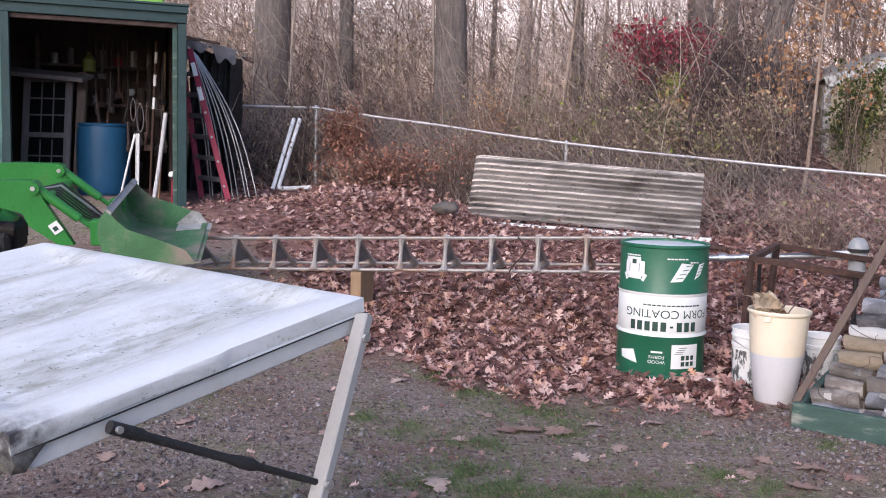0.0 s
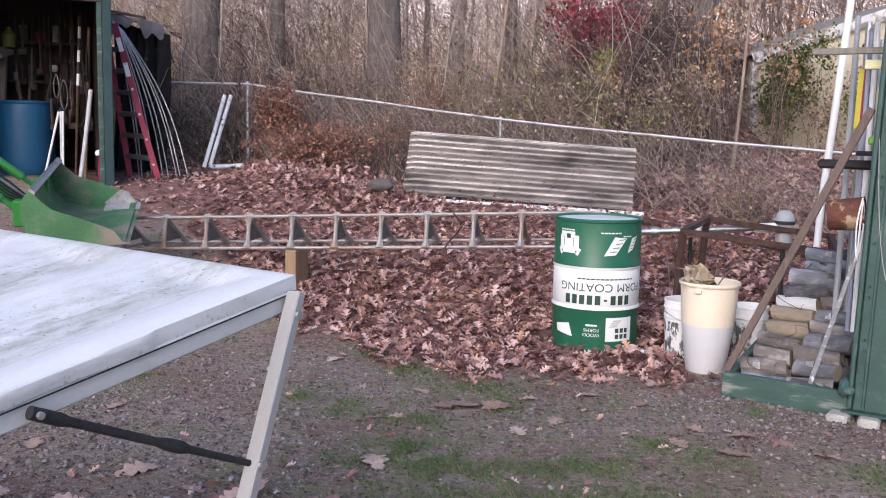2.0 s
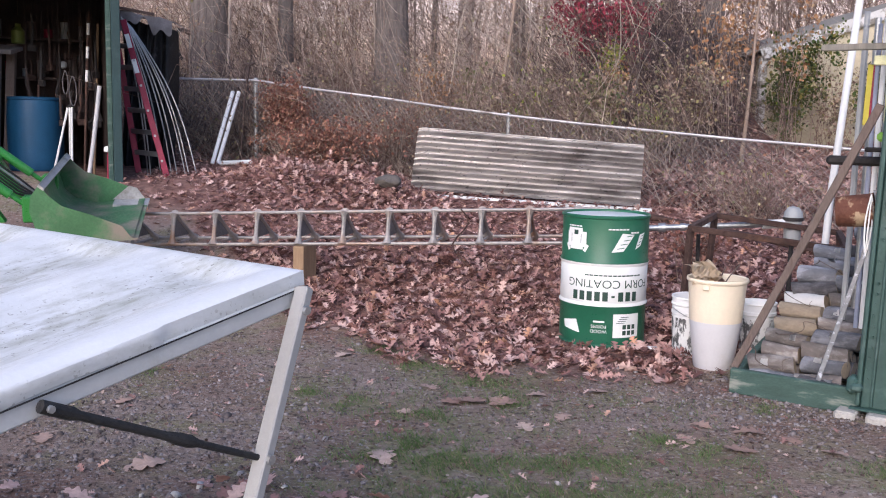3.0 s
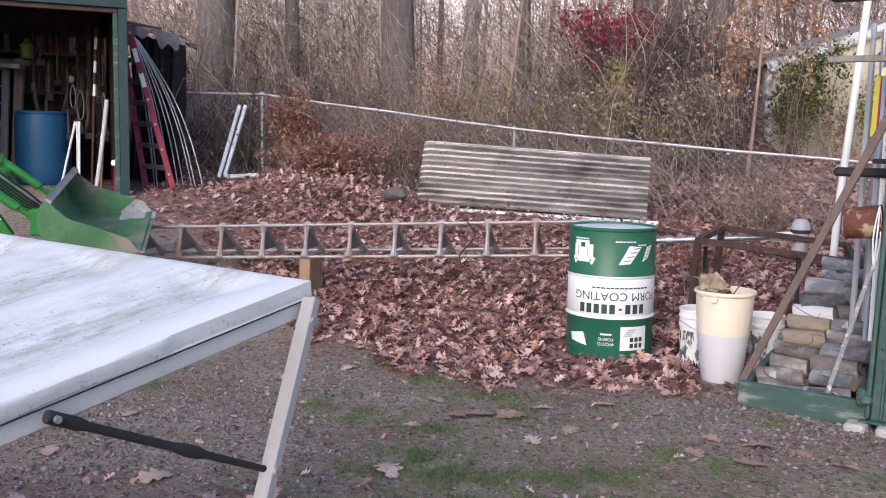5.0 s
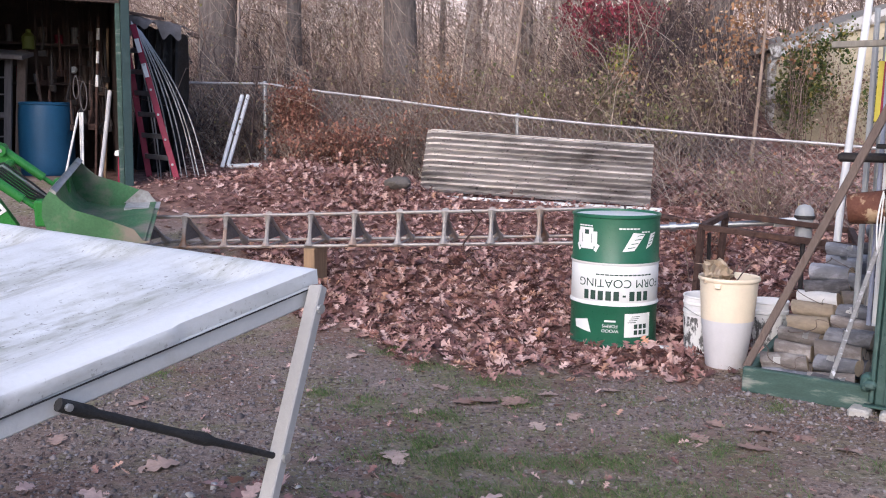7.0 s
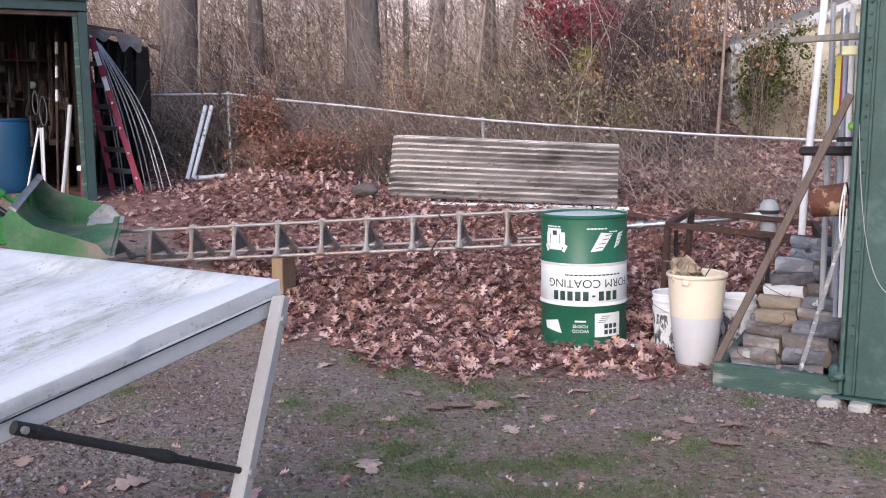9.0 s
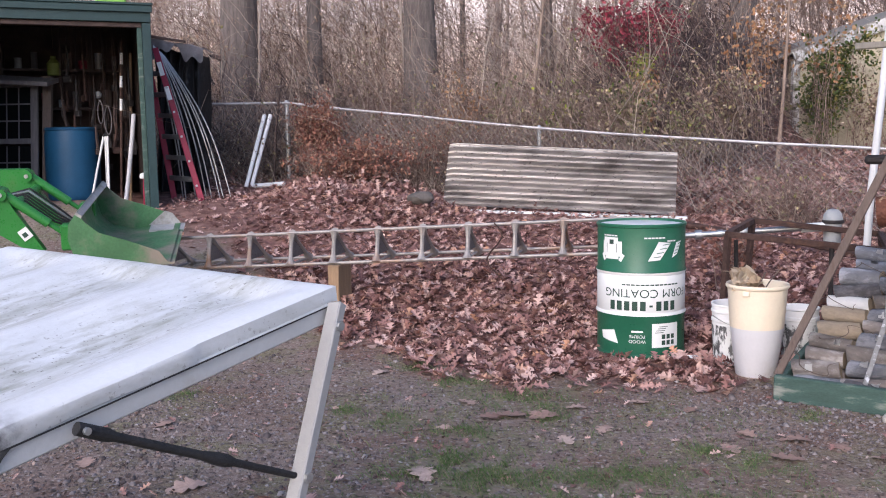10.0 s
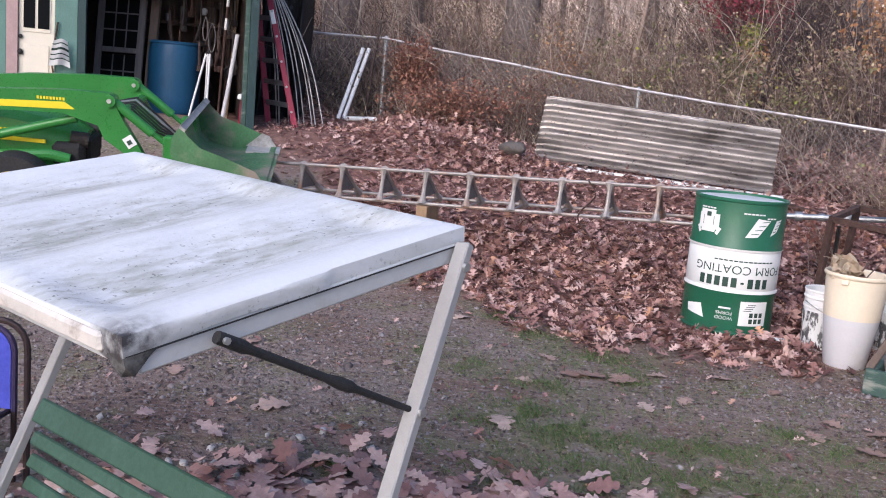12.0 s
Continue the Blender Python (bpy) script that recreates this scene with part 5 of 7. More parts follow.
def build_rack():
    r = thing("log_rack", None, "green timber log rack with a steel corner column", "rack")
    part("front_board", beam(bmesh.new(), rk(0, 0, 0.075), rk(0.665, 0, 0.068), 0.045, 0.14, bev=0.006), m_green_wood, r)
    part("side_board", beam(bmesh.new(), rk(0.02, 0.03, 0.07), rk(0.02, 1.4, 0.22), 0.045, 0.13, bev=0.006), m_green_wood, r)
    M = Matrix.Translation(rk(0.68, -0.03, 0)) @ Matrix((BD, BK, Vector((0.024 * BD.x, 0.024 * BD.y, 1)))).transposed().to_4x4()
    col = part("column", a_box(0, 0.55, 0, 0.14, 0.05, 2.17, 0.006, M), m_green_steel, r)
    for x0, x1 in ((-0.022, -0.002), (0.045, 0.06), (0.25, 0.265)):
        part("flange", a_box(x0, x1, -0.016, -0.002, 0.06, 2.16, 0.003, M), m_green_steel, col)
    part("flange_plate", a_box(-0.03, -0.002, 0.002, 0.15, 0.06, 2.16, 0.003, M), m_green_steel, col)
    part("base_plate", a_box(-0.05, 0.56, -0.03, 0.2, 0.035, 0.05, 0.004, M), m_green_steel, col)
    part("gusset", a_box(-0.072, -0.020, -0.036, 0.05, 0.12, 0.21, 0.016, M), m_green_steel, col)
    part("hook", a_box(-0.055, 0.010, -0.050, -0.010, 0.135, 0.18, 0.014, M), m_green_steel, col)
    for i in range(34):
        bm = bmesh.new()
        tube(bm, [(0.022 + 0.004 * math.sin(5 * i), -0.001, 0.2 + 0.056 * i), (0.022, -0.010, 0.2 + 0.056 * i)], 0.008, 6)
        bmesh.ops.transform(bm, matrix=M, verts=bm.verts)
        part("rivet", bm, m_green_steel, col)
    # canopy roof over the rack
    bm = bmesh.new()
    box(bm, -0.37, 1.6, -0.10, 0.06, 2.175, 2.20, 0.004, M)
    roof = part("top_beam", bm, m_old_wood, r, "brown top beam")
    part("fascia", a_box(-0.385, 1.6, -0.12, 0.08, 2.202, 2.235, 0.004, M), m_white_plastic, roof, "white roof edge")
    part("back_wall", a_box(0.56, 1.5, 0.05, 0.12, 0.05, 2.17, 0.005, M), m_green_steel, r)
    part("arm", a_box(-0.40, 0.05, 0.18, 0.22, 1.885, 1.918, 0.004, M), m_grey_wood, r, "grey timber arm")
    part("arm", a_box(-0.345, 0.1, 0.29, 0.35, 1.285, 1.335, 0.014, M), m_dark_steel, r, "dark steel arm")
    part("arm", a_box(-0.14, 0.1, 0.20, 0.26, 1.36, 1.385, 0.006, M), m_dark_steel, r, "dark steel arm")
    for i in range(2):
        solo("concrete_block", a_box(-0.052, 0.052, -0.09, 0.09, -0.06, 0.038, 0.012), m_concrete, M @ pose(-0.055 + 0.145 * i, -0.01, 0.0, 0, 0, 6 * i - 2), "pale concrete block under the column", "block", "blocks under the column")
    # brown brace leaning across the logs
    solo("leaning_board", beam(bmesh.new(), rk(0.0, 0.05, 0.13), rk(0.665, -0.02, 1.60), 0.040, 0.028, up=BK), m_old_wood, None, "long brown board leaning on the column", "board")
    solo("galvanised_strip", beam(bmesh.new(), rk(0.455, 0.03, 0.14), rk(0.63, 0.10, 0.86), 0.025, 0.006, up=BK, bev=0.002), m_strip, None, "pale metal strip leaning on the logs", "strip")
    # rods and pipes standing in the rack
    for i, (a, b, mt, rr, lb) in enumerate(((0.47, 0.50, m_grey_plastic, 0.016, "grey pipe"), (0.52, 0.55, m_galv, 0.018, "galvanised pipe"), (0.605, 0.30, m_white_plastic, 0.015, "white pipe"),
                                            (0.575, 0.30, m_blue_rod, 0.012, "bluish rod"), (0.58, 0.66, m_galv, 0.014, "galvanised pipe"), (0.44, 0.7, m_grey_plastic, 0.014, "grey pipe"))):
        solo("standing_pipe", a_tube([rk(a, b, 0.4), rk(a + 0.01, b, 2.12 - 0.03 * i)], rr, 8), mt, None, lb + " standing upright in the rack", "pipe", "pipes in the rack")
    solo("yellow_level", beam(bmesh.new(), rk(0.545, 0.30, 1.50), rk(0.553, 0.30, 1.82), 0.008, 0.03), m_level, None, "yellow spirit level hung in the rack", "level")
    solo("red_rod", beam(bmesh.new(), rk(0.558, 0.30, 1.46), rk(0.566, 0.30, 1.82), 0.007, 0.02), m_red, None, "dark red strip hung in the rack", "strip")
    solo("yellow_tag", a_box(-0.04, 0.04, -0.02, 0.02, -0.024, 0.024, 0.004), m_straw, M @ pose(-0.085, 0.13, 1.825), "yellow tag below the arm", "tag")
    solo("white_pole", a_tube([(2.86, 6.0, Z(2.86, 6.0)), (2.90, 6.0, 1.05), (3.005, 6.0, 2.42)], 0.024, 12), m_white_plastic, None, "long white plastic pole leaning on the rack", "pole")
    # rusty pail hung sideways
    k = thing("rusty_pail", pose(*rk(0.565, 0.09, 1.055), 0, 84, -30), "rusty tin pail hung sideways on the rack", "bucket")
    part("body", a_lathe([(0, -0.09), (0.076, -0.09), (0.08, -0.08), (0.087, 0.08), (0.092, 0.09), (0.083, 0.09), (0.074, -0.07), (0, -0.075)], 28), m_rust_pail, k)
    part("bail", a_tube([(0.10 * math.cos(a), 0.10 * math.sin(a) * 0.2, 0.09 + 0.11 * math.sin(a)) for a in np.linspace(0, math.pi, 12)], 0.003, 6), m_galv, k)
    for j in range(3):
        pts = [rk(0.652 - 0.012 * (i / 12) + 0.014 * math.sin(math.pi * i / 12) * (j - 1), 0.0 + 0.012 * j, 1.15 - 0.025 * i - 0.01 * j) for i in range(13)]
        part("cord", a_tube(pts, 0.0042, 6), m_white_plastic, r, "white cord looped on the column")
    pts = [M @ Vector((0.0 + 0.018 * i, -0.022 - 0.002 * math.sin(i), 1.45 - 0.9 * (1 - math.exp(-i * 0.28)))) for i in range(14)]
    solo("thin_cable", a_tube(pts, 0.0025, 5), m_grey_plastic, None, "thin pale cable hanging down the column", "cable")
    solo("pale_batten", a_box(-0.012, 0.012, -0.012, 0.012, -0.10, 0.10, 0.004), m_straw, M @ pose(-0.035, 0.09, 1.61), "pale green batten hung beside the column", "batten")
    solo("green_clamp", a_box(-0.024, 0.024, -0.03, 0.03, -0.024, 0.024, 0.014), m_lime_plastic, M @ pose(-0.045, 0.1, 1.44), "lime green clamp on the rack", "clamp")


m_level = mat("faded_yellow_paint", (0.56, 0.48, 0.05), 0.5, var=0.15, bump=0.05)
m_straw = mat("faded_straw_paint", (0.62, 0.60, 0.36), 0.6, var=0.2)
m_blue_rod = mat("grey_blue_plastic", (0.30, 0.33, 0.44), 0.5, var=0.15)
m_rust_pail = mat("rusty_painted_tin", (0.14, 0.055, 0.035), 0.75, 0.1, var=0.35, scale=8, stain=(0.45, 0.33, 0.21), stain_amt=(0.54, 0.60), stain_scale=9, bump=0.4)
m_strip = mat("speckled_grey_strip", (0.23, 0.235, 0.25), 0.55, 0.3, var=0.35, fine=30, stain=(0.52, 0.54, 0.60), stain_amt=(0.54, 0.62), stain_scale=26)
build_rack()


def log_mat(name, base, stain, amt=(0.5, 0.62), var=0.4):
    return mat(name, base, 0.92, var=var * 0.55, scale=7, fine=45, stretch=(0.9, 1.5, 1.5), stain=stain, stain_amt=amt, stain_scale=7, bump=0.45, rand=0.3)


BARKS = [log_mat("brown_grey_bark", (0.19, 0.163, 0.148), (0.31, 0.285, 0.268)),
         log_mat("blue_grey_bark", (0.16, 0.163, 0.182), (0.27, 0.273, 0.305)),
         log_mat("white_bark", (0.55, 0.54, 0.53), (0.26, 0.235, 0.21), (0.6, 0.68), 0.2),
         log_mat("tan_bare_wood", (0.28, 0.225, 0.165), (0.16, 0.12, 0.085), (0.58, 0.68)),
         log_mat("dark_bark", (0.085, 0.08, 0.085), (0.17, 0.16, 0.17))]
# bark of the two columns of logs, from the front row upwards
LOOKS = ((0, 0, 0, 0, 3, 3, 2, 4, 1, 1, 1, 1, 1, 0, 0), (4, 1, 0, 1, 0, 1, 0, 1, 4, 1, 4, 1, 0, 1, 0))


def log_shape(k, look_of):
    bm = bmesh.new()
    n, L = 16, 0.25
    rings = []
    for j in range(7):
        x = -L / 2 + L * j / 6
        ring = []
        for i in range(n):
            a = 2 * math.pi * i / n
            c, s = math.cos(a), math.sin(a)
            r = 0.056 * (1 + 0.16 * noise.noise(Vector((c * 0.9, s * 0.9, x * 4 + k * 9))) + 0.06 * noise.noise(Vector((c * 4, s * 4, x * 30 + k))))
            skew = 0.012 * c if j in (0, 6) else 0
            ring.append(bm.verts.new((x + skew * (1 if k % 2 else -1), r * c, r * s + 0.010 * math.sin(6 * x + k))))
        rings.append(ring)
    for a, b in zip(rings, rings[1:]):
        for i in range(n):
            bm.faces.new((a[i], b[i], b[(i + 1) % n], a[(i + 1) % n]))
    bm.faces.new(rings[0]).material_index = 1
    bm.faces.new(rings[-1][::-1]).material_index = 1
    return mesh_of("log", bm, [BARKS[look_of], m_log_end])


def build_logs():
    rng = random.Random(3)
    shapes = {(k, m): log_shape(k, m) for k in range(4) for m in range(len(BARKS))}
    flake = bmesh.new()
    g = [[flake.verts.new((0.045 * (i - 1) + 0.006 * math.sin(5 * j), 0.062 * math.sin(0.35 * (j - 1)), 0.062 * math.cos(0.35 * (j - 1)) + (0.014 if (i, j) in ((0, 0), (2, 2)) else 0.0))) for j in range(3)] for i in range(3)]
    for i in range(2):
        for j in range(2):
            flake.faces.new((g[i][j], g[i + 1][j], g[i + 1][j + 1], g[i][j + 1]))
    bmesh.ops.solidify(flake, geom=flake.faces[:], thickness=0.003)
    flake_me = mesh_of("bark_flake", flake, [BARKS[2]])
    heading = math.degrees(math.atan2(BD.y, BD.x))
    for row in range(15):
        b = 0.10 + 0.088 * row
        rise = 0.07 + 0.066 * row + rng.uniform(-0.02, 0.02)
        layers = max(1, int(rise / 0.088) + 1)
        for lay in range(layers):
            z = rise - 0.088 * lay
            if z < 0.03:
                continue
            for c in range(2):
                if c == 0 and row > 10:
                    continue
                a = 0.17 + 0.265 * c + 0.010 * row + (0.05 if row > 6 and c == 0 else 0.0) + rng.uniform(-0.025, 0.025)
                kind = LOOKS[c][row] if lay == 0 else rng.choice((0, 1, 4))
                ob = new("log", shapes[rng.randrange(4), kind])
                s = rng.uniform(0.70, 1.0)
                p = rk(a, b + rng.uniform(-0.03, 0.03), max(z, 0.05) + (0.03 if c else 0.0) + rng.uniform(-0.014, 0.014))
                roll = rng.uniform(0, 360)
                ob.matrix_basis = pose(*p, roll, rng.uniform(-5, 5), heading + rng.uniform(-12, 12)) @ Matrix.Diagonal((rng.uniform(0.82, 1.02), s, s * rng.uniform(0.93, 1.05), 1))
                what = ("grey-brown bark", "blue-grey weathered bark", "white papery bark", "bare tan wood", "dark bark")[kind]
                tagged(ob, "short sawn log with " + what + " on the pile", "log", "logs in the rack")
                if lay == 0 and rng.random() < 0.3:
                    f = new("bark_flake", flake_me)
                    f.parent = ob
                    f.matrix_basis = pose(rng.uniform(-0.07, 0.07), 0, 0, 40 - roll + rng.uniform(-30, 30), 0, 0) @ Matrix.Diagonal((rng.uniform(0.3, 0.6), 0.97, 0.97, 1))
    # dry vines hanging over the pile
    for i in range(0, 7, 2):
        p = rk(0.06 + 0.05 * (i % 4), 0.16 + 0.11 * i, 0.20 + 0.075 * i)
        w = rng.uniform(0, 6)
        pts = [p + Vector((0.025 * math.sin(1.7 * k + w), 0.02 * math.cos(2.1 * k + w), 0.05 * math.sin(0.9 * k + w))) + BD * (0.045 * k) - BK * (0.045 + 0.01 * k) for k in np.linspace(0, 6, 19)]
        solo("dry_vine", a_tube(pts, [0.0032 - 0.0001 * k for k in range(19)], 5), m_dark_twig, None, "dry dark vine trailing over the logs", "vine", "vines on the logs")


m_dark_twig = mat("dark_vine_bark", (0.12, 0.09, 0.075), 0.9, var=0.3)
build_logs()


# ---- compact tractor with a front loader ----
def build_tractor():
    t = thing("tractor", Matrix.Translation((-2.6, 6.8, 0.0)) @ pose(0, 0, 0, 0, 0, 12.8) @ pose(0, 0, 0, 7), "green compact tractor with a raised front loader bucket", "tractor")
    gz = 0.30
    for s in (-1, 1):
        y = 0.42 * s
        ol = [(-2.2, 1.02), (-1.7, 1.16), (-1.2, 1.22), (-0.74, 1.25), (-0.60, 1.25), (-0.42, 1.25), (-0.39, 1.19), (-0.35, 1.10), (-0.17, 0.80), (-0.27, 0.80), (-0.46, 0.93), (-0.50, 1.02), (-0.74, 1.09), (-1.2, 1.08), (-1.7, 1.02), (-2.2, 0.88)]
        boom = part("boom", prism(bmesh.new(), ol, y - 0.035, y + 0.035), m_tractor, t)
        ys = y - 0.0385 if s < 0 else y + 0.0385
        part("stripe", prism(bmesh.new(), [(-1.7, 1.085), (-1.2, 1.15), (-0.72, 1.168), (-0.65, 1.122), (-1.2, 1.105), (-1.7, 1.04)], min(ys, y), max(ys, y)), m_yellow, boom, "yellow decal stripe")
        for i in range(9):
            x = -0.90 + 0.021 * i
            part("decal_bar", a_box(x, x + 0.014, min(ys, y), max(ys, y), 1.176, 1.196, 0), m_yellow, boom)
        pin = bmesh.new()
        tube(pin, [(-0.42, y - 0.06, 1.20), (-0.42, y + 0.06, 1.20)], 0.042, 14)
        part("pivot", pin, m_tractor, boom)
        pin = bmesh.new()
        tube(pin, [(-0.42, y - 0.068, 1.20), (-0.42, y + 0.068, 1.20)], 0.016, 10)
        part("pin", pin, m_worn_steel, boom)
        a, b = Vector((-0.40, y, 1.19)), Vector((0.0, y, 0.88))
        part("bucket_cylinder", a_tube([a, a.lerp(b, 0.66)], 0.034, 12), m_tractor, t)
        part("cylinder_rod", a_tube([a.lerp(b, 0.66), b], 0.018, 10), m_tractor, t)
        a, b = Vector((-1.75, y * 0.9, 0.72)), Vector((-0.66, y * 0.9, 1.05))
        part("lift_cylinder", a_tube([a.lerp(b, 0.45), b], 0.032, 12), m_tractor, t)
        part("lift_rod", a_tube([a, a.lerp(b, 0.46)], 0.017, 10), m_worn_steel, t)
        part("frame_tube", a_tube([(-1.75, y * 0.85, 0.70), (-1.2, y * 0.85, 0.74), (-0.85, y * 0.85, 0.77), (-0.72, y * 0.8, 0.74)], 0.04, 10), m_tractor, t)
        part("loader_post", a_box(-1.82, -1.68, y - 0.04, y + 0.04, 0.55, 1.12, 0.01), m_tractor, t)
        for w, r, x, wd in (("front_wheel", 0.27, -1.05, 0.17), ("rear_wheel", 0.47, -2.55, 0.27)):
            yy = s * 0.47
            bm = bmesh.new()
            lathe(bm, [(r * 0.55, -wd / 2), (r * 0.92, -wd / 2), (r, -wd / 4), (r, wd / 4), (r * 0.92, wd / 2), (r * 0.55, wd / 2)], 28)
            wh = part(w, bm, m_rubber, t, "black ribbed tyre")
            wh.matrix_basis = pose(x, yy, gz + r - 0.04, 90)
            part("rim", a_lathe([(0, -wd / 3), (r * 0.5, -wd / 3), (r * 0.56, -wd / 2.2), (r * 0.56, wd / 2.2), (r * 0.5, wd / 3), (0, wd / 3)], 24), m_yellow, wh, "yellow wheel rim")
    part("cross_tube", a_tube([(-0.36, -0.4, 1.10), (-0.36, 0.4, 1.10)], 0.035, 12), m_tractor, t)
    for i in range(6):
        y = -0.20 + 0.034 * i
        part("hose", a_tube([(-0.5, y, 1.12), (-0.32, y, 1.11 + 0.012 * i), (-0.14, y + 0.02, 0.95 + 0.014 * i), (-0.02, y + 0.05, 0.9)], 0.0075, 6), m_galv if i == 4 else m_rubber, t)
    # hood
    bm = bmesh.new()
    secs = []
    for x, hw, zt, zb in ((-2.15, 0.27, 1.12, 0.62), (-1.6, 0.27, 1.10, 0.62), (-1.1, 0.26, 1.05, 0.64), (-0.78, 0.23, 0.98, 0.66), (-0.66, 0.18, 0.90, 0.68)):
        sec = [(-hw, zb), (-hw * 1.02, (zb + zt) / 2), (-hw * 0.94, zt - 0.07), (-hw * 0.7, zt - 0.015), (0, zt), (hw * 0.7, zt - 0.015), (hw * 0.94, zt - 0.07), (hw * 1.02, (zb + zt) / 2), (hw, zb)]
        secs.append([bm.verts.new((x, yy, zz)) for yy, zz in sec])
    for a, b in zip(secs, secs[1:]):
        for i in range(len(a) - 1):
            bm.faces.new((a[i], a[i + 1], b[i + 1], b[i]))
        bm.faces.new((a[-1], a[0], b[0], b[-1]))
    bm.faces.new(secs[0])
    bm.faces.new(secs[-1][::-1])
    hood = part("hood", bm, m_tractor, t)
    for yy in (-0.277, 0.263):
        part("hood_stripe", prism(bmesh.new(), [(-2.1, 0.885), (-1.3, 0.87), (-0.9, 0.855), (-0.9, 0.83), (-1.3, 0.838), (-2.1, 0.85)], yy, yy + 0.014), m_yellow, hood, "yellow decal stripe")
        for i in range(9):
            part("decal_bar", a_box(-1.5 + 0.04 * i, -1.472 + 0.04 * i, yy, yy + 0.012, 0.90, 0.922, 0), m_yellow, hood)
    part("grille", a_box(-0.68, -0.62, -0.17, 0.17, 0.66, 0.86, 0.02), m_rubber, t, "black front grille")
    for s in (-1, 1):
        lamp = part("headlight", a_tube([(-0.74, 0.235 * s, 0.88), (-0.62, 0.21 * s, 0.86)], [0.05, 0.055], 14), m_dark_steel, t, "dark lamp on a black housing")
        part("lamp_housing", a_box(-0.86, -0.64, 0.24 * s - 0.06, 0.24 * s + 0.06, 0.68, 0.845, 0.03), m_rubber, t)
    st = part("sticker", a_box(-0.035, 0.035, -0.002, 0.002, -0.04, 0.04, 0, pose(-0.285, -0.460, 0.925, 0, -35, 0)), m_ink_white, t, "white warning sticker")
    part("sticker_mark", a_box(-0.02, 0.012, -0.004, -0.003, -0.02, 0.012, 0, pose(-0.285, -0.460, 0.925, 0, -35, 0)), m_ink_dark, st)
    part("chassis", a_box(-2.6, -0.7, -0.16, 0.16, 0.42, 0.62, 0.02), m_dark_steel, t)
    part("front_axle", a_box(-1.1, -1.0, -0.42, 0.42, 0.46, 0.54, 0.01), m_dark_steel, t)
    part("rear_axle", a_box(-2.62, -2.48, -0.42, 0.42, 0.66, 0.78, 0.01), m_dark_steel, t)
    part("fender", a_box(-2.95, -2.2, -0.62, 0.62, 1.23, 1.27, 0.02), m_tractor, t)
    part("seat", a_box(-2.75, -2.35, -0.22, 0.22, 1.272, 1.38, 0.04), m_rubber, t, "black seat")
    # bucket: curved back, two side plates, worn lip and cutting edge
    prof = [(0.085, 1.10), (0.03, 1.02), (0.02, 0.92), (0.05, 0.81), (0.13, 0.735), (0.28, 0.70), (0.52, 0.72), (0.66, 0.735)]
    bk = part("bucket", bmesh.new(), m_bucket, t, "scuffed green loader bucket with worn steel edges")
    shell = bmesh.new()
    inner = [(x + 0.012, z + 0.012) for x, z in prof]
    prism(shell, prof + inner[::-1], -0.66, 0.66)
    part("shell", shell, m_bucket, bk)
    side = [(0.085, 1.10), (0.03, 1.02), (0.02, 0.92), (0.05, 0.81), (0.13, 0.735), (0.28, 0.70), (0.52, 0.72), (0.66, 0.735), (0.60, 0.82), (0.40, 0.90), (0.22, 0.96), (0.14, 1.03)]
    for y in (-0.668, 0.662):
        part("side_plate", prism(bmesh.new(), side, y, y + 0.008), m_bucket, bk)
    part("lip", prism(bmesh.new(), [(0.076, 1.088), (0.085, 1.106), (0.122, 1.078), (0.113, 1.062)], -0.67, 0.67), m_worn_steel, bk, "bare worn steel lip")
    part("cutting_edge", prism(bmesh.new(), [(0.50, 0.712), (0.70, 0.728), (0.70, 0.738), (0.50, 0.735)], -0.67, 0.67), m_bucket, bk)
    part("worn_edge", prism(bmesh.new(), [(0.44, 0.716), (0.704, 0.726), (0.706, 0.742), (0.44, 0.742)], 0.42, 0.673), m_worn_steel, bk, "bare worn corner of the cutting edge")
    part("worn_corner", prism(bmesh.new(), [(0.42, 0.735), (0.672, 0.742), (0.61, 0.83), (0.55, 0.85)], 0.652, 0.6605), m_worn_steel, bk, "bare worn side corner")
    for s in (-1, 1):
        part("bracket", a_box(-0.06, 0.05, 0.42 * s - 0.05, 0.42 * s + 0.05, 0.80, 0.98, 0.01), m_tractor, bk)


build_tractor()


# ---- woods ----
def stems(name, P, Rr, material, label, category, kind="stuff"):
    """Many thin tapered shoots as one mesh. P: n x k x 3 points, Rr: n x k radii."""
    n, k, _ = P.shape
    ang = np.array([0, 2.094, 4.189])
    off = np.stack([np.cos(ang), np.sin(ang), 0.35 * np.cos(ang)], 1)
    Vv = P[:, :, None, :] + off[None, None] * Rr[:, :, None, None]
    base = (np.arange(n) * k * 3)[:, None, None, None]
    lv = (np.arange(k - 1) * 3)[None, :, None, None]
    i = np.arange(3)
    j = (i + 1) % 3
    tri = np.stack([np.stack([i, j, j + 3], 1), np.stack([i, j + 3, i + 3], 1)], 1)[None, None]
    I = (base[..., None] + lv[..., None] + tri).reshape(-1, 3)
    me = bpy.data.meshes.new(name)
    me.vertices.add(n * k * 3)
    me.vertices.foreach_set("co", Vv.reshape(-1))
    me.loops.add(I.size)
    me.loops.foreach_set("vertex_index", I.reshape(-1).astype(np.int32))
    me.polygons.add(len(I))
    me.polygons.foreach_set("loop_start", np.arange(0, I.size, 3, dtype=np.int32))
    me.update(calc_edges=True)
    me.materials.append(material)
    return tagged(new(name, me), label, category, "", kind)


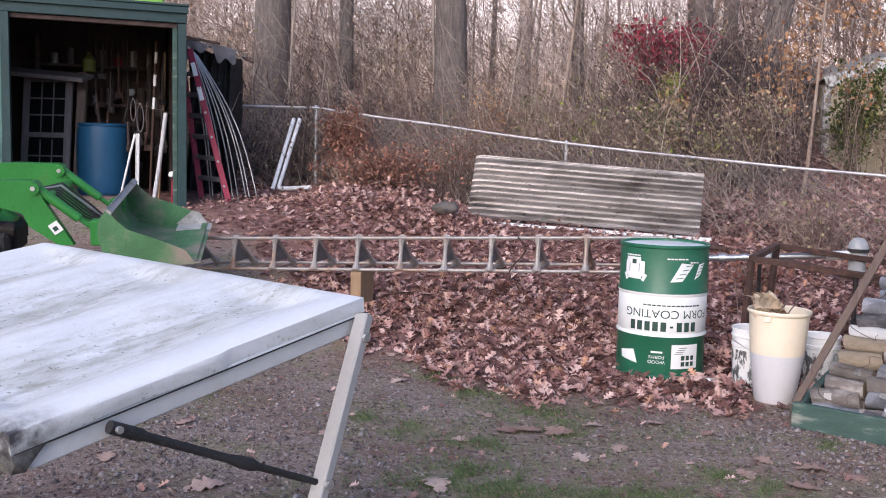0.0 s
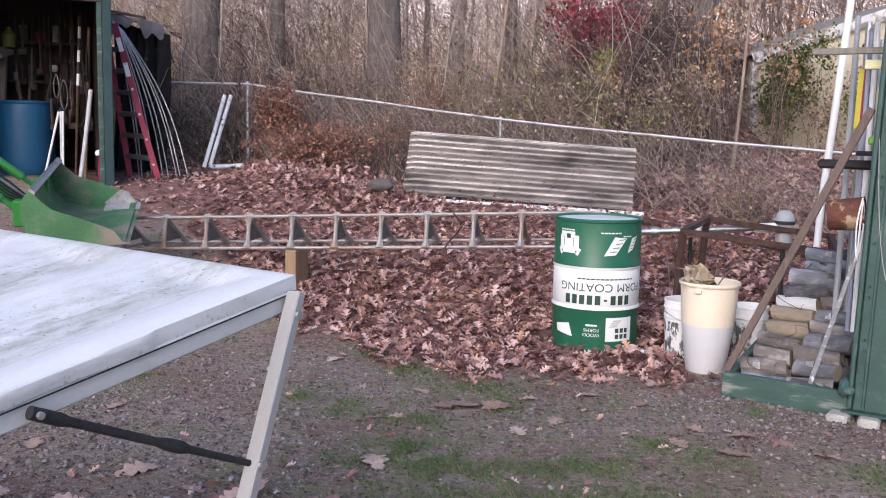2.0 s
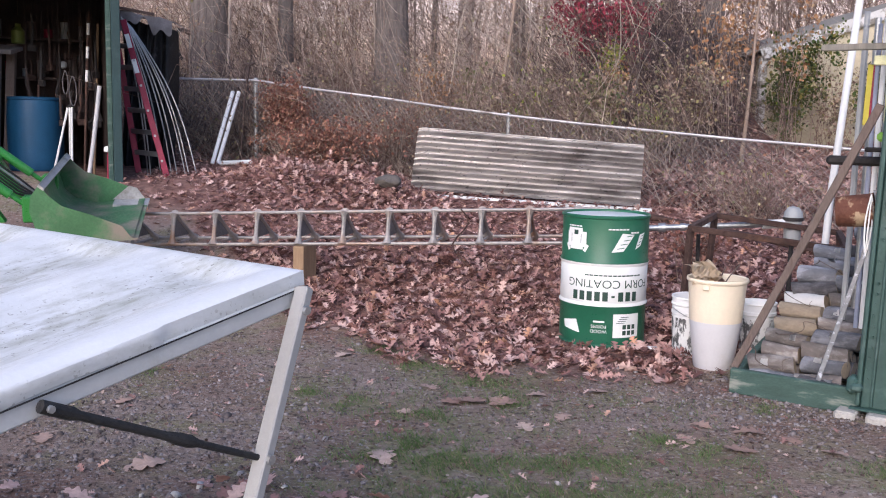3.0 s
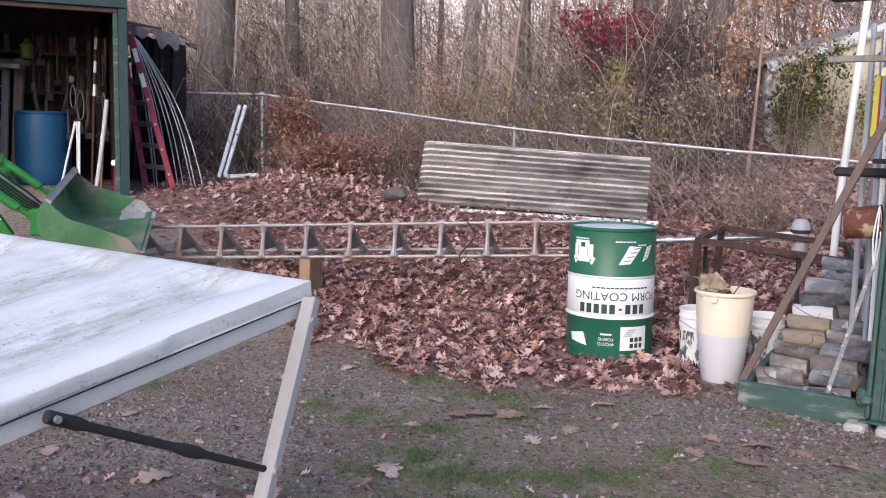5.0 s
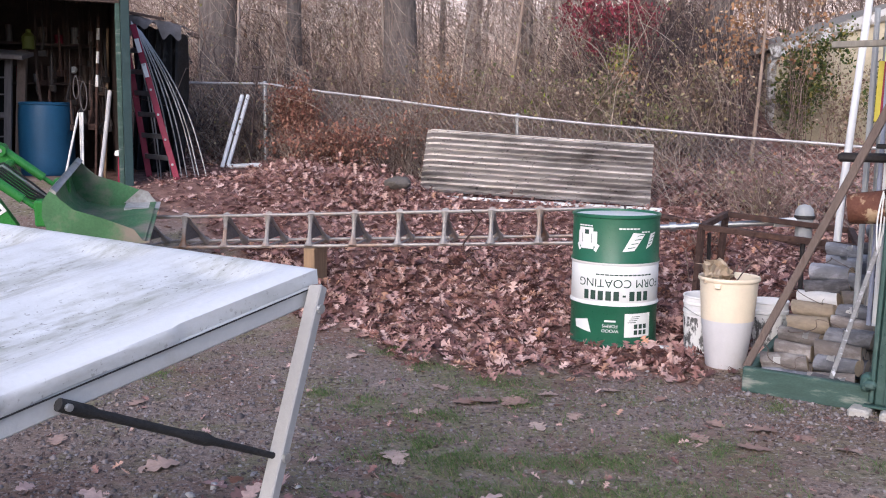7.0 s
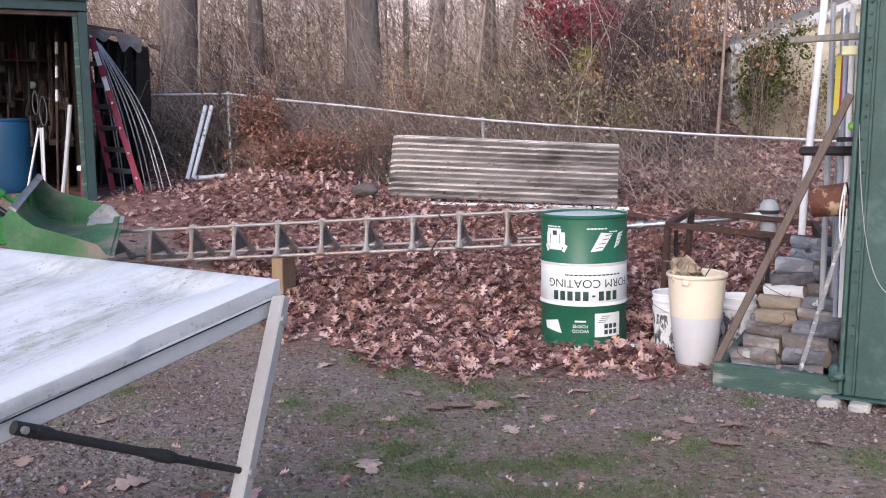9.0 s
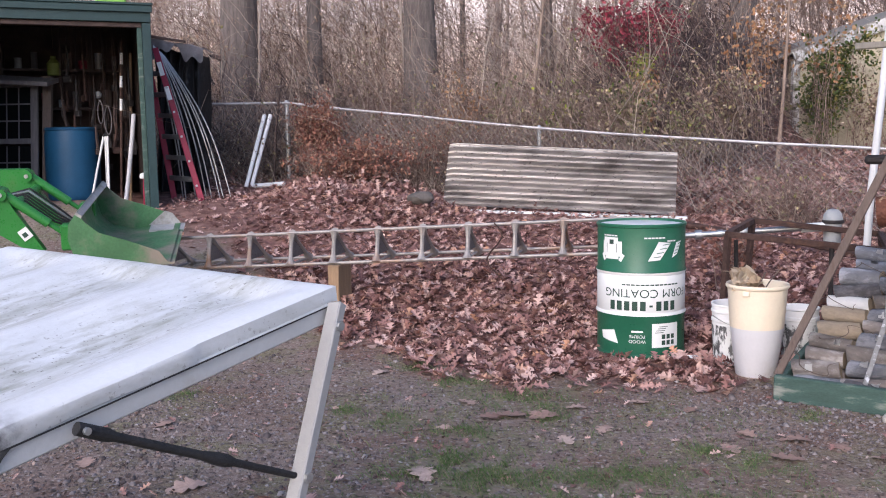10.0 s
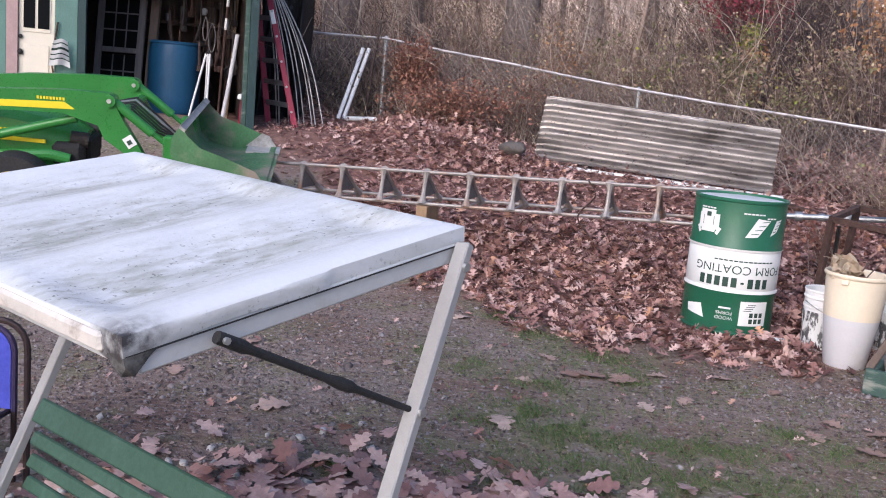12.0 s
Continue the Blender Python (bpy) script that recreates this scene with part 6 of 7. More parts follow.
def shoot_paths(rng, base, h, lean, droop, k=6, wig=0.05):
    """Paths of shoots from base points: height h, leaning by lean x h sideways, bowing over by droop."""
    n = len(base)
    a = rng.uniform(0, 2 * np.pi, n)
    d = np.stack([np.cos(a), np.sin(a), np.zeros(n)], 1)
    t = np.linspace(0, 1, k)[None, :, None]
    up = np.array([0, 0, 1.0])[None, None]
    P = base[:, None] + up * (h[:, None, None] * (t - droop[:, None, None] * t ** 3)) + d[:, None] * (h * lean)[:, None, None] * (0.4 * t + 0.6 * t ** 2)
    return P + rng.normal(0, 1, (n, k, 3)) * wig * h[:, None, None] * t * 0.5


def tangle_paths(rng, base, length, k=9, droop=0.25, curl=0.4, lift=(0.0, 1.3)):
    """Wandering stems: each sets out in a direction of its own, curls at random and bows under its weight, above the ground."""
    n = len(base)
    a, e = rng.uniform(0, 2 * np.pi, n), rng.uniform(lift[0], lift[1], n)
    d = np.stack([np.cos(a) * np.cos(e), np.sin(a) * np.cos(e), np.sin(e)], 1)
    bend = rng.normal(0, curl * 0.6, (n, 3))
    P = [np.asarray(base, float)]
    for i in range(k - 1):
        d = d + bend + rng.normal(0, curl * 0.5, (n, 3)) - np.array([0, 0, droop])
        d /= np.linalg.norm(d, axis=1)[:, None]
        q = P[-1] + d * (length / (k - 1))[:, None]
        q[:, 2] = np.maximum(q[:, 2], land(q[:, 0], q[:, 1]) + 0.02)
        P.append(q)
    return np.stack(P, 1)


def side_twigs(rng, P, per, lo, hi, length, k=4):
    """Twigs that leave the shoots P along their upper part."""
    n, K, _ = P.shape
    out = []
    for _ in range(per):
        f = rng.uniform(lo, hi, n) * (K - 1)
        i = np.minimum(f.astype(int), K - 2)
        w = (f - i)[:, None]
        b = P[np.arange(n), i] * (1 - w) + P[np.arange(n), i + 1] * w
        a, e = rng.uniform(0, 2 * np.pi, n), rng.uniform(-0.15, 0.95, n)
        d = np.stack([np.cos(a) * np.cos(e), np.sin(a) * np.cos(e), np.sin(e)], 1)
        L = length * rng.uniform(0.4, 1.2, n)
        t = np.linspace(0, 1, k)[None, :, None]
        Q = b[:, None] + d[:, None] * L[:, None, None] * t + rng.normal(0, 0.06, (n, k, 3)) * L[:, None, None] * t
        out.append(Q)
    return np.concatenate(out)


def taper(P, r0, r1=0.25):
    n, k, _ = P.shape
    return np.asarray(r0)[:, None] * np.linspace(1, r1, k)[None]


LEAFLET_V = [(0, 0, 0), (0.32, 0.35, 0.06), (0.25, 0.75, 0.05), (0, 1, -0.05), (-0.25, 0.75, 0.06), (-0.32, 0.35, 0.05), (0, 0.5, -0.03)]
LEAFLET_T = [(0, 1, 6), (1, 2, 6), (2, 3, 6), (3, 4, 6), (4, 5, 6), (5, 0, 6)]
OAK_V = [(0, 0, 0), (0.05, 0.15, 0.03), (0.33, 0.27, 0.10), (0.07, 0.38, 0.02), (0.42, 0.56, 0.14), (0.08, 0.64, 0.03), (0.28, 0.86, 0.09), (0, 1.0, 0.05),
         (-0.28, 0.84, 0.10), (-0.08, 0.62, 0.02), (-0.40, 0.53, 0.15), (-0.07, 0.37, 0.03), (-0.30, 0.25, 0.09), (-0.05, 0.15, 0.02), (0, 0.37, -0.03), (0, 0.62, -0.02)]
def oak_leaf_shape():
    """A lobed, pointed oak leaf of unit length with a curled blade."""
    V, T, n = [], [], 16
    for i in range(n + 1):
        t = i / n
        lobe = abs(math.sin(math.pi * (0.15 + 3.6 * t)))
        w = (0.40 * math.sin(math.pi * min(1, t * 0.92 + 0.04)) ** 0.8) * (0.28 + 0.72 * lobe ** 0.8)
        fwd = 0.05 * lobe
        for sx in (-1, 0, 1):
            V.append((sx * w, t + (fwd if sx else 0), 0.30 * w * w * abs(sx) * (1 + 0.4 * sx) + 0.05 * math.sin(3 * t)))
    for i in range(n):
        for k in (0, 1):
            a = 3 * i + k
            T += [(a, a + 1, a + 4), (a, a + 4, a + 3)]
    return V, T


BIG_OAK_V, BIG_OAK_T = oak_leaf_shape()
OAK_T = [(0, 1, 14), (1, 2, 3), (1, 3, 14), (3, 15, 14), (3, 4, 5), (3, 5, 15), (5, 6, 7), (5, 7, 15), (15, 7, 9), (7, 8, 9), (15, 9, 11), (9, 10, 11), (14, 15, 11), (14, 11, 13), (11, 12, 13), (14, 13, 0)]


def leaves_at(name, pos, size, material, label, category, rng, tilt=0.9, shape="leaflet"):
    V, T = {"leaflet": (LEAFLET_V, LEAFLET_T), "oak": (OAK_V, OAK_T), "big_oak": (BIG_OAK_V, BIG_OAK_T)}[shape]
    n = len(pos)
    s = rng.uniform(size[0], size[1], n)
    return scatter(name, V, T, placed(turns(n, rng, tilt), s, pos), material, label, category)


rng = np.random.default_rng(7)


def build_tree(x, y, r, h, lean=(0, 0), seed=0, label="tall bare oak trunk with rough grey bark", limbs=12, low=0.35, mt=None, vines=0):
    rg = np.random.default_rng(seed)
    z0 = Z(x, y) - 0.1
    t = thing("tree", pose(x, y, z0), label, "tree", "trees behind the fence")
    bm = bmesh.new()
    pts, rad = [], []
    ks = 16
    for k in range(ks + 1):
        f = k / ks
        pts.append((lean[0] * h * f + 0.02 * h * f * math.sin(4 * f + seed), lean[1] * h * f + 0.02 * h * f * math.cos(3 * f + seed), h * f))
        flare = 1 + 0.55 * math.exp(-f * h / 0.5)
        rad.append(max(0.012, r * flare * (1 - 0.85 * f)))
    tube(bm, pts, rad, 14)
    for v in bm.verts:
        c = Vector((pts[0][0], pts[0][1], v.co.z))
        v.co += Vector((v.co.x, v.co.y, 0)).normalized() * (0.09 * r * noise.noise(Vector((v.co.x * 4 / r * 0.3, v.co.y * 4 / r * 0.3, v.co.z * 0.9 + seed))))
    part("trunk", bm, mt or m_bark, t)
    # limbs and twigs
    bases, dirs = [], []
    L = []
    for k in range(limbs):
        f = low + (1 - low) * (k + 0.5) / limbs
        i = int(f * ks)
        b = Vector(pts[i])
        a = 2.4 * k + seed
        l = h * (0.10 + 0.16 * (1 - f)) * rg.uniform(0.7, 1.2)
        d = Vector((math.cos(a), math.sin(a), rg.uniform(0.35, 0.9))).normalized()
        q = [b + d * l * s + Vector((0, 0, 0.18 * l * s * s)) + Vector(rg.normal(0, 0.04, 3)) * l * s for s in (0, 0.25, 0.5, 0.75, 1)]
        cb = bmesh.new()
        tube(cb, q, [rad[i] * 0.45 * (1 - 0.8 * s) + 0.006 for s in (0, 0.25, 0.5, 0.75, 1)], 6)
        part("limb", cb, mt or m_bark, t)
        L.append([tuple(v) for v in q])
    P = np.array(L)
    tw = side_twigs(rg, P, 9, 0.2, 1.0, h * 0.09, 4)
    tw2 = side_twigs(rg, tw, 4, 0.3, 1.0, h * 0.035, 3)
    o = stems("twig_tangle", tw, taper(tw, np.full(len(tw), 0.012)), m_twig, "", "", "stuff")
    o.parent = t
    o = stems("fine_twig_tangle", tw2, taper(tw2, np.full(len(tw2), 0.006)), m_twig, "", "", "stuff")
    o.parent = t
    if vines:
        for k in range(vines):
            a = -1.6 + 0.9 * k + seed
            q = [(Vector(pts[min(ks, int(z / h * ks))]).x + (r * 1.08) * math.cos(a + 0.25 * z) , Vector(pts[min(ks, int(z / h * ks))]).y + (r * 1.08) * math.sin(a + 0.25 * z) - 0.03, z) for z in np.arange(0.05, 6, 0.4)]
            part("climbing_vine", a_tube(q, [0.022] * (len(q) - 1) + [0.01], 6), m_bark_far, t)
    return t


m_sapling = mat("tan_sapling_bark", (0.30, 0.225, 0.18), 0.9, var=0.25, scale=6, fine=30)
oak = build_tree(-3.16, 14.6, 0.32, 17, (0.0, 0.01), 1, "massive rough-barked oak trunk behind the fence", vines=2)
build_tree(-2.17, 16.0, 0.135, 13, (0.0, 0.0), 2, "slim dark tree trunk behind the fence", vines=1)
build_tree(-0.34, 15.5, 0.285, 16, (0.0, 0.01), 3, "straight grey oak trunk behind the fence", vines=2)
build_tree(4.62, 19.0, 0.27, 18, (-0.06, 0.01), 4, "thick dark trunk on the wooded bank", vines=1)
build_tree(5.12, 19.3, 0.16, 16, (0.03, 0.0), 16, "dark trunk beside a thicker one on the bank")
build_tree(5.31, 17.5, 0.25, 15, (0.16, 0.03), 5, "leaning grey trunk on the wooded bank")
build_tree(2.12, 19.0, 0.125, 14, (-0.03, 0.0), 6, "slim reddish-brown trunk on the bank", vines=1)
build_tree(1.22, 14.0, 0.034, 6, (0.13, 0.0), 8, "thin pale leaning sapling", 8, 0.3, m_sapling)
build_tree(4.66, 13.0, 0.027, 6, (0.07, 0.0), 9, "thin pale sapling beside the bank", 8, 0.4, m_sapling)
build_tree(0.43, 24.0, 0.075, 14, (-0.01, 0.0), 13, "slim bare tree in the woods")
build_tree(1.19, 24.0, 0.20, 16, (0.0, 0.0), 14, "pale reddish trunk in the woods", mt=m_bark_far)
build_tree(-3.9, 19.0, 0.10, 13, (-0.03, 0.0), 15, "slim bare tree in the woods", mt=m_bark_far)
# broken stubs on the great oak, and a black strap hung from one
zo = 2.80 - (Z(-3.16, 14.6) - 0.1)
part("broken_stub", a_tube([(-0.20, -0.10, zo - 0.02), (-0.34, -0.16, zo + 0.03), (-0.42, -0.18, zo - 0.01)], [0.04, 0.03, 0.018], 8), m_dark_wood, oak, "dark broken branch stub")
part("hung_strap", a_tube([(-0.36, -0.20, zo + 0.04), (-0.41, -0.22, zo - 0.10), (-0.40, -0.22, zo - 0.25), (-0.36, -0.21, zo - 0.38), (-0.32, -0.21, zo - 0.41)], [0.03, 0.024, 0.028, 0.034, 0.02], 8), m_rubber, oak, "black strap hanging from a stub")


def in_view(x, y):
    """True up the bank, False before the pale house."""
    return (x - 0.17) / (y + 0.2) < 0.305


def bank_points(n, x0, x1, d0, d1, skew=(1.1, 1.9)):
    x = rng.uniform(x0, x1, n)
    y = fence_y(x) + d0 + (d1 - d0) * rng.beta(*skew, n)
    thin = (x > 2.4) & (y < fence_y(x) + 1.8) & (rng.uniform(0, 1, n) < 0.88)
    ok = (in_view(x, y) & ~thin) | ((y < 12.0) & (rng.uniform(0, 1, n) < 0.10))
    return np.stack([x[ok], y[ok], land(x[ok], y[ok]) - 0.02], 1)


def build_woods():
    # far thin trunks, uncountable
    n = 120
    y = rng.uniform(27, 62, n)
    x = (rng.uniform(-0.55, 0.62, n)) * y
    base = np.stack([x, y, land(np.clip(x, -60, 60), np.clip(y, -60, 60)) - 0.2], 1)
    h = rng.uniform(8, 16, n)
    P = shoot_paths(rng, base, h, rng.uniform(0, 0.30, n), np.zeros(n), 9, 0.03)
    r0 = rng.gamma(2.0, 0.018, n) + 0.018
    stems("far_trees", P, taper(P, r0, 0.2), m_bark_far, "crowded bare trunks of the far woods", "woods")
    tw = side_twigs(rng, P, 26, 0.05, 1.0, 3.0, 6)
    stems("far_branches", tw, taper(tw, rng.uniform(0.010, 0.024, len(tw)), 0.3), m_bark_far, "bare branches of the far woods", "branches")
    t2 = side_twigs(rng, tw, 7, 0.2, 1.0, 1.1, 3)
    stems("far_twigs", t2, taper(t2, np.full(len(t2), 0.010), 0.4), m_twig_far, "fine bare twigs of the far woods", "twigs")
    # undergrowth between the trunks, farther up the bank
    n = 2800
    y = rng.uniform(16.5, 34, n)
    x = rng.uniform(-0.45, 0.29, n) * y
    b = np.stack([x, y, land(x, y) + rng.uniform(0, 2.2, n)], 1)
    P = tangle_paths(rng, b, rng.uniform(1.5, 4.5, n), 9, 0.10, 0.40, (0.2, 1.5))
    stems("undergrowth_vines", P, taper(P, rng.uniform(0.004, 0.011, n), 0.35), m_twig, "tangled vines between the trunks", "vines")
    tw = side_twigs(rng, P, 6, 0.1, 1.0, 0.8, 4)
    stems("undergrowth_twigs", tw, taper(tw, rng.uniform(0.003, 0.006, len(tw)), 0.35), m_twig, "tangled twigs between the trunks", "twigs")
    k = 15000
    leaves_at("undergrowth_leaves", tw[rng.integers(0, len(tw), k), rng.integers(1, 4, k)], (0.025, 0.075), m_beech, "last brown leaves between the trunks", "leaves", rng)
    # a tangle of woods behind the house
    n = 1100
    y = rng.uniform(23, 38, n)
    x = rng.uniform(0.26, 0.52, n) * y
    b = np.stack([x, y, land(x, y) + rng.uniform(1.0, 5.0, n)], 1)
    P = tangle_paths(rng, b, rng.uniform(2.0, 5.0, n), 9, 0.06, 0.40, (0.2, 1.5))
    stems("woods_tangle", P, taper(P, rng.uniform(0.008, 0.02, n), 0.35), m_twig, "tangled branches behind the house", "branches")
    tw = side_twigs(rng, P, 7, 0.1, 1.0, 1.2, 4)
    stems("woods_twigs", tw, taper(tw, rng.uniform(0.005, 0.010, len(tw)), 0.35), m_twig, "fine branches behind the house", "twigs")
    k = 5000
    leaves_at("woods_leaves", tw[rng.integers(0, len(tw), k), rng.integers(1, 4, k)], (0.05, 0.12), m_beech, "last brown leaves behind the house", "leaves", rng)
    # brush on the bank: upright shoots
    b = bank_points(1900, -5.5, 9.5, 0.25, 11)
    n = len(b)
    P = shoot_paths(rng, b, rng.gamma(4.0, 0.30, n) + 0.3, rng.uniform(0.3, 1.5, n), rng.uniform(0.2, 0.9, n), 7, 0.2)
    stems("brush_stems", P, taper(P, rng.uniform(0.0025, 0.008, n), 0.3), m_twig, "tangled bare brush stems on the bank", "brush")
    twa = side_twigs(rng, P, 4, 0.15, 1.0, 0.45, 4)
    stems("brush_twigs", twa, taper(twa, rng.uniform(0.0018, 0.004, len(twa)), 0.4), m_twig, "fine tangled brush twigs on the bank", "brush")
    # and a low tangle of vines through it
    b = bank_points(5600, -5.5, 9.5, 0.1, 9)
    n = len(b)
    b[:, 2] += rng.gamma(1.6, 0.28, n)
    P = tangle_paths(rng, b, rng.uniform(0.6, 2.4, n), 9, 0.16, 0.5, (-0.2, 1.1))
    stems("vine_tangle", P, taper(P, rng.uniform(0.002, 0.006, n), 0.4), m_twig, "low tangle of vines on the bank", "vines")
    twb = side_twigs(rng, P, 3, 0.1, 1.0, 0.35, 4)
    stems("vine_tangle_twigs", twb, taper(twb, rng.uniform(0.0015, 0.003, len(twb)), 0.4), m_twig, "fine twigs in the vine tangle", "twigs")
    # brambles in the hollow; shade under the big trunks is in their dark colour
    n = 5200
    x, y = rng.normal(4.3, 0.85, n), rng.normal(15.8, 1.8, n)
    ok = in_view(x, y) & (y > fence_y(x) + 1.0)
    b = np.stack([x[ok], y[ok], land(x[ok], y[ok]) + rng.gamma(1.5, 0.28, ok.sum())], 1)
    P = tangle_paths(rng, b, rng.uniform(0.6, 2.0, len(b)), 8, 0.2, 0.5, (-0.1, 1.0))
    stems("brambles", P, taper(P, rng.uniform(0.003, 0.008, len(b)), 0.4), m_bramble, "bramble thicket on the bank, coloured dark for shade", "brambles")
    twd = side_twigs(rng, P, 4, 0.1, 1.0, 0.35, 4)
    stems("bramble_twigs", twd, taper(twd, rng.uniform(0.002, 0.004, len(twd)), 0.4), m_bramble, "bramble twigs coloured dark for shade", "brambles")
    # shade-dark brambles behind the shed corner, and a thicket before the far left woods
    n = 1300
    x, y = rng.uniform(-4.2, -1.5, n), rng.uniform(12.9, 15.2, n)
    b = np.stack([x, y, land(x, y) + rng.gamma(1.5, 0.25, n)], 1)
    P = tangle_paths(rng, b, rng.uniform(0.5, 1.8, n), 8, 0.18, 0.5, (-0.1, 1.1))
    stems("shade_brambles", P, taper(P, rng.uniform(0.003, 0.008, n), 0.4), m_bramble, "brambles behind the fence corner, coloured dark for shade", "brambles")
    tws = side_twigs(rng, P, 4, 0.1, 1.0, 0.35, 4)
    stems("shade_twigs", tws, taper(tws, rng.uniform(0.002, 0.004, len(tws)), 0.4), m_bramble, "bramble twigs coloured dark for shade", "brambles")
    n = 900
    y = rng.uniform(16, 24, n)
    x = rng.uniform(-0.40, -0.02, n) * y
    b = np.stack([x, y, land(x, y) + rng.uniform(0.3, 3.5, n)], 1)
    P = tangle_paths(rng, b, rng.uniform(1.2, 3.5, n), 9, 0.10, 0.45, (0.0, 1.4))
    stems("woods_thicket", P, taper(P, rng.uniform(0.004, 0.010, n), 0.35), m_twig, "brown thicket among the trunks", "vines")
    twl = side_twigs(rng, P, 7, 0.1, 1.0, 0.7, 4)
    stems("woods_thicket_twigs", twl, taper(twl, rng.uniform(0.003, 0.006, len(twl)), 0.35), m_twig, "fine twigs of the thicket", "twigs")
    k = 5000
    leaves_at("woods_thicket_leaves", twl[rng.integers(0, len(twl), k), rng.integers(1, 4, k)], (0.025, 0.065), m_beech, "pale brown leaves in the thicket", "leaves", rng)
    # tall whips standing out of the brush
    b = bank_points(80, -5, 8.5, 0.4, 9, (1, 1))
    n = len(b)
    P2 = shoot_paths(rng, b, rng.uniform(1.6, 4.2, n), rng.uniform(0.1, 0.9, n), rng.uniform(0, 0.4, n), 9, 0.10)
    stems("saplings", P2, taper(P2, rng.uniform(0.006, 0.012, n), 0.25), m_twig, "tall thin saplings and whips", "saplings")
    tw2 = side_twigs(rng, P2, 9, 0.2, 1.0, 0.9, 4)
    stems("sapling_twigs", tw2, taper(tw2, rng.uniform(0.003, 0.006, len(tw2)), 0.35), m_twig, "thin side twigs of saplings", "twigs")
    # long pale arching vines
    b = bank_points(150, -5, 6, 0.8, 7, (1, 1))
    b[:, 2] += rng.uniform(0, 1.0, len(b))
    P3 = tangle_paths(rng, b, rng.uniform(2.0, 4.5, len(b)), 14, 0.09, 0.16, (0.7, 1.4))
    stems("arching_vines", P3, taper(P3, rng.uniform(0.004, 0.009, len(b)), 0.4), m_pale_vine, "long pale arching vines in the brush", "vines")
    tw3 = side_twigs(rng, P3, 5, 0.1, 1.0, 0.5, 4)
    stems("vine_twigs", tw3, taper(tw3, rng.uniform(0.002, 0.005, len(tw3)), 0.35), m_pale_vine, "bare side shoots of vines", "vines")
    # leaves hanging in the brush, in drifts
    def pick(A, k, patchy=True):
        q = A[rng.integers(0, len(A), k), rng.integers(1, A.shape[1], k)] + rng.normal(0, 0.03, (k, 3))
        if patchy:
            w = np.sin(2.3 * q[:, 0] + 1.1 * q[:, 1]) + np.sin(3.7 * q[:, 0] - 2.6 * q[:, 2] + 1) + np.sin(5.2 * q[:, 2] + 1.9 * q[:, 1])
            q = q[w + rng.normal(0, 0.6, k) > -0.1]
        return q
    both = np.concatenate([twa, twb])
    leaves_at("brush_leaves", pick(both, 36000), (0.02, 0.052), m_brush_leaf, "brown and yellow leaves clinging to the brush", "leaves", rng)
    leaves_at("bramble_leaves", pick(twd, 12000), (0.025, 0.06), m_dark_leaf, "dead leaves in the brambles, coloured dark for shade", "leaves", rng)
    low = both[(both[:, 0, 0] > 1.2) & (both[:, 0, 0] < 5.6)]
    leaves_at("yellow_leaves", pick(low, 1500), (0.025, 0.06), m_lime, "yellow-green leaves in the brush", "leaves", rng)
    # litter under the brush
    n = 16000
    x = rng.uniform(-6, 10, n)
    y = fence_y(x) + rng.beta(1, 1.6, n) * 12
    leaves_at("bank_litter", np.stack([x, y, land(x, y) + 0.02], 1), (0.08, 0.15), m_leaf, "fallen brown leaves on the bank", "leaves", rng, 0.5, "oak")


m_beech = ramp_mat("pale_clinging_leaves", [(0.0, (0.20, 0.12, 0.09)), (0.4, (0.36, 0.24, 0.17)), (0.8, (0.60, 0.43, 0.31)), (1.0, (0.75, 0.60, 0.46))], 0.8)
# bramble stems and dead leaves below carry the hollow's shade in their colours
m_bramble = ramp_mat("bramble_stems_shaded", [(0.0, (0.045, 0.034, 0.036)), (0.6, (0.10, 0.072, 0.072)), (1.0, (0.20, 0.145, 0.14))], 0.9)
m_pale_vine = ramp_mat("pale_vine_bark", [(0.0, (0.34, 0.26, 0.21)), (1.0, (0.62, 0.54, 0.45))], 0.9)
m_dark_leaf = ramp_mat("dead_leaves_shaded", [(0.0, (0.07, 0.045, 0.04)), (0.6, (0.15, 0.10, 0.085)), (1.0, (0.26, 0.20, 0.16))], 0.85)


def slope_litter():
    """Leaves lying thick on the slope just behind the fence."""
    n = 5200
    x = rng.uniform(2.2, 6.5, n)
    y = fence_y(x) + 0.1 + 2.4 * rng.beta(1, 1.3, n)
    leaves_at("slope_litter", np.stack([x, y, land(x, y) + rng.uniform(0, 0.10, n)], 1), (0.05, 0.11), m_leaf, "dry leaves on the slope behind the fence", "leaves", rng, 0.7, "oak")


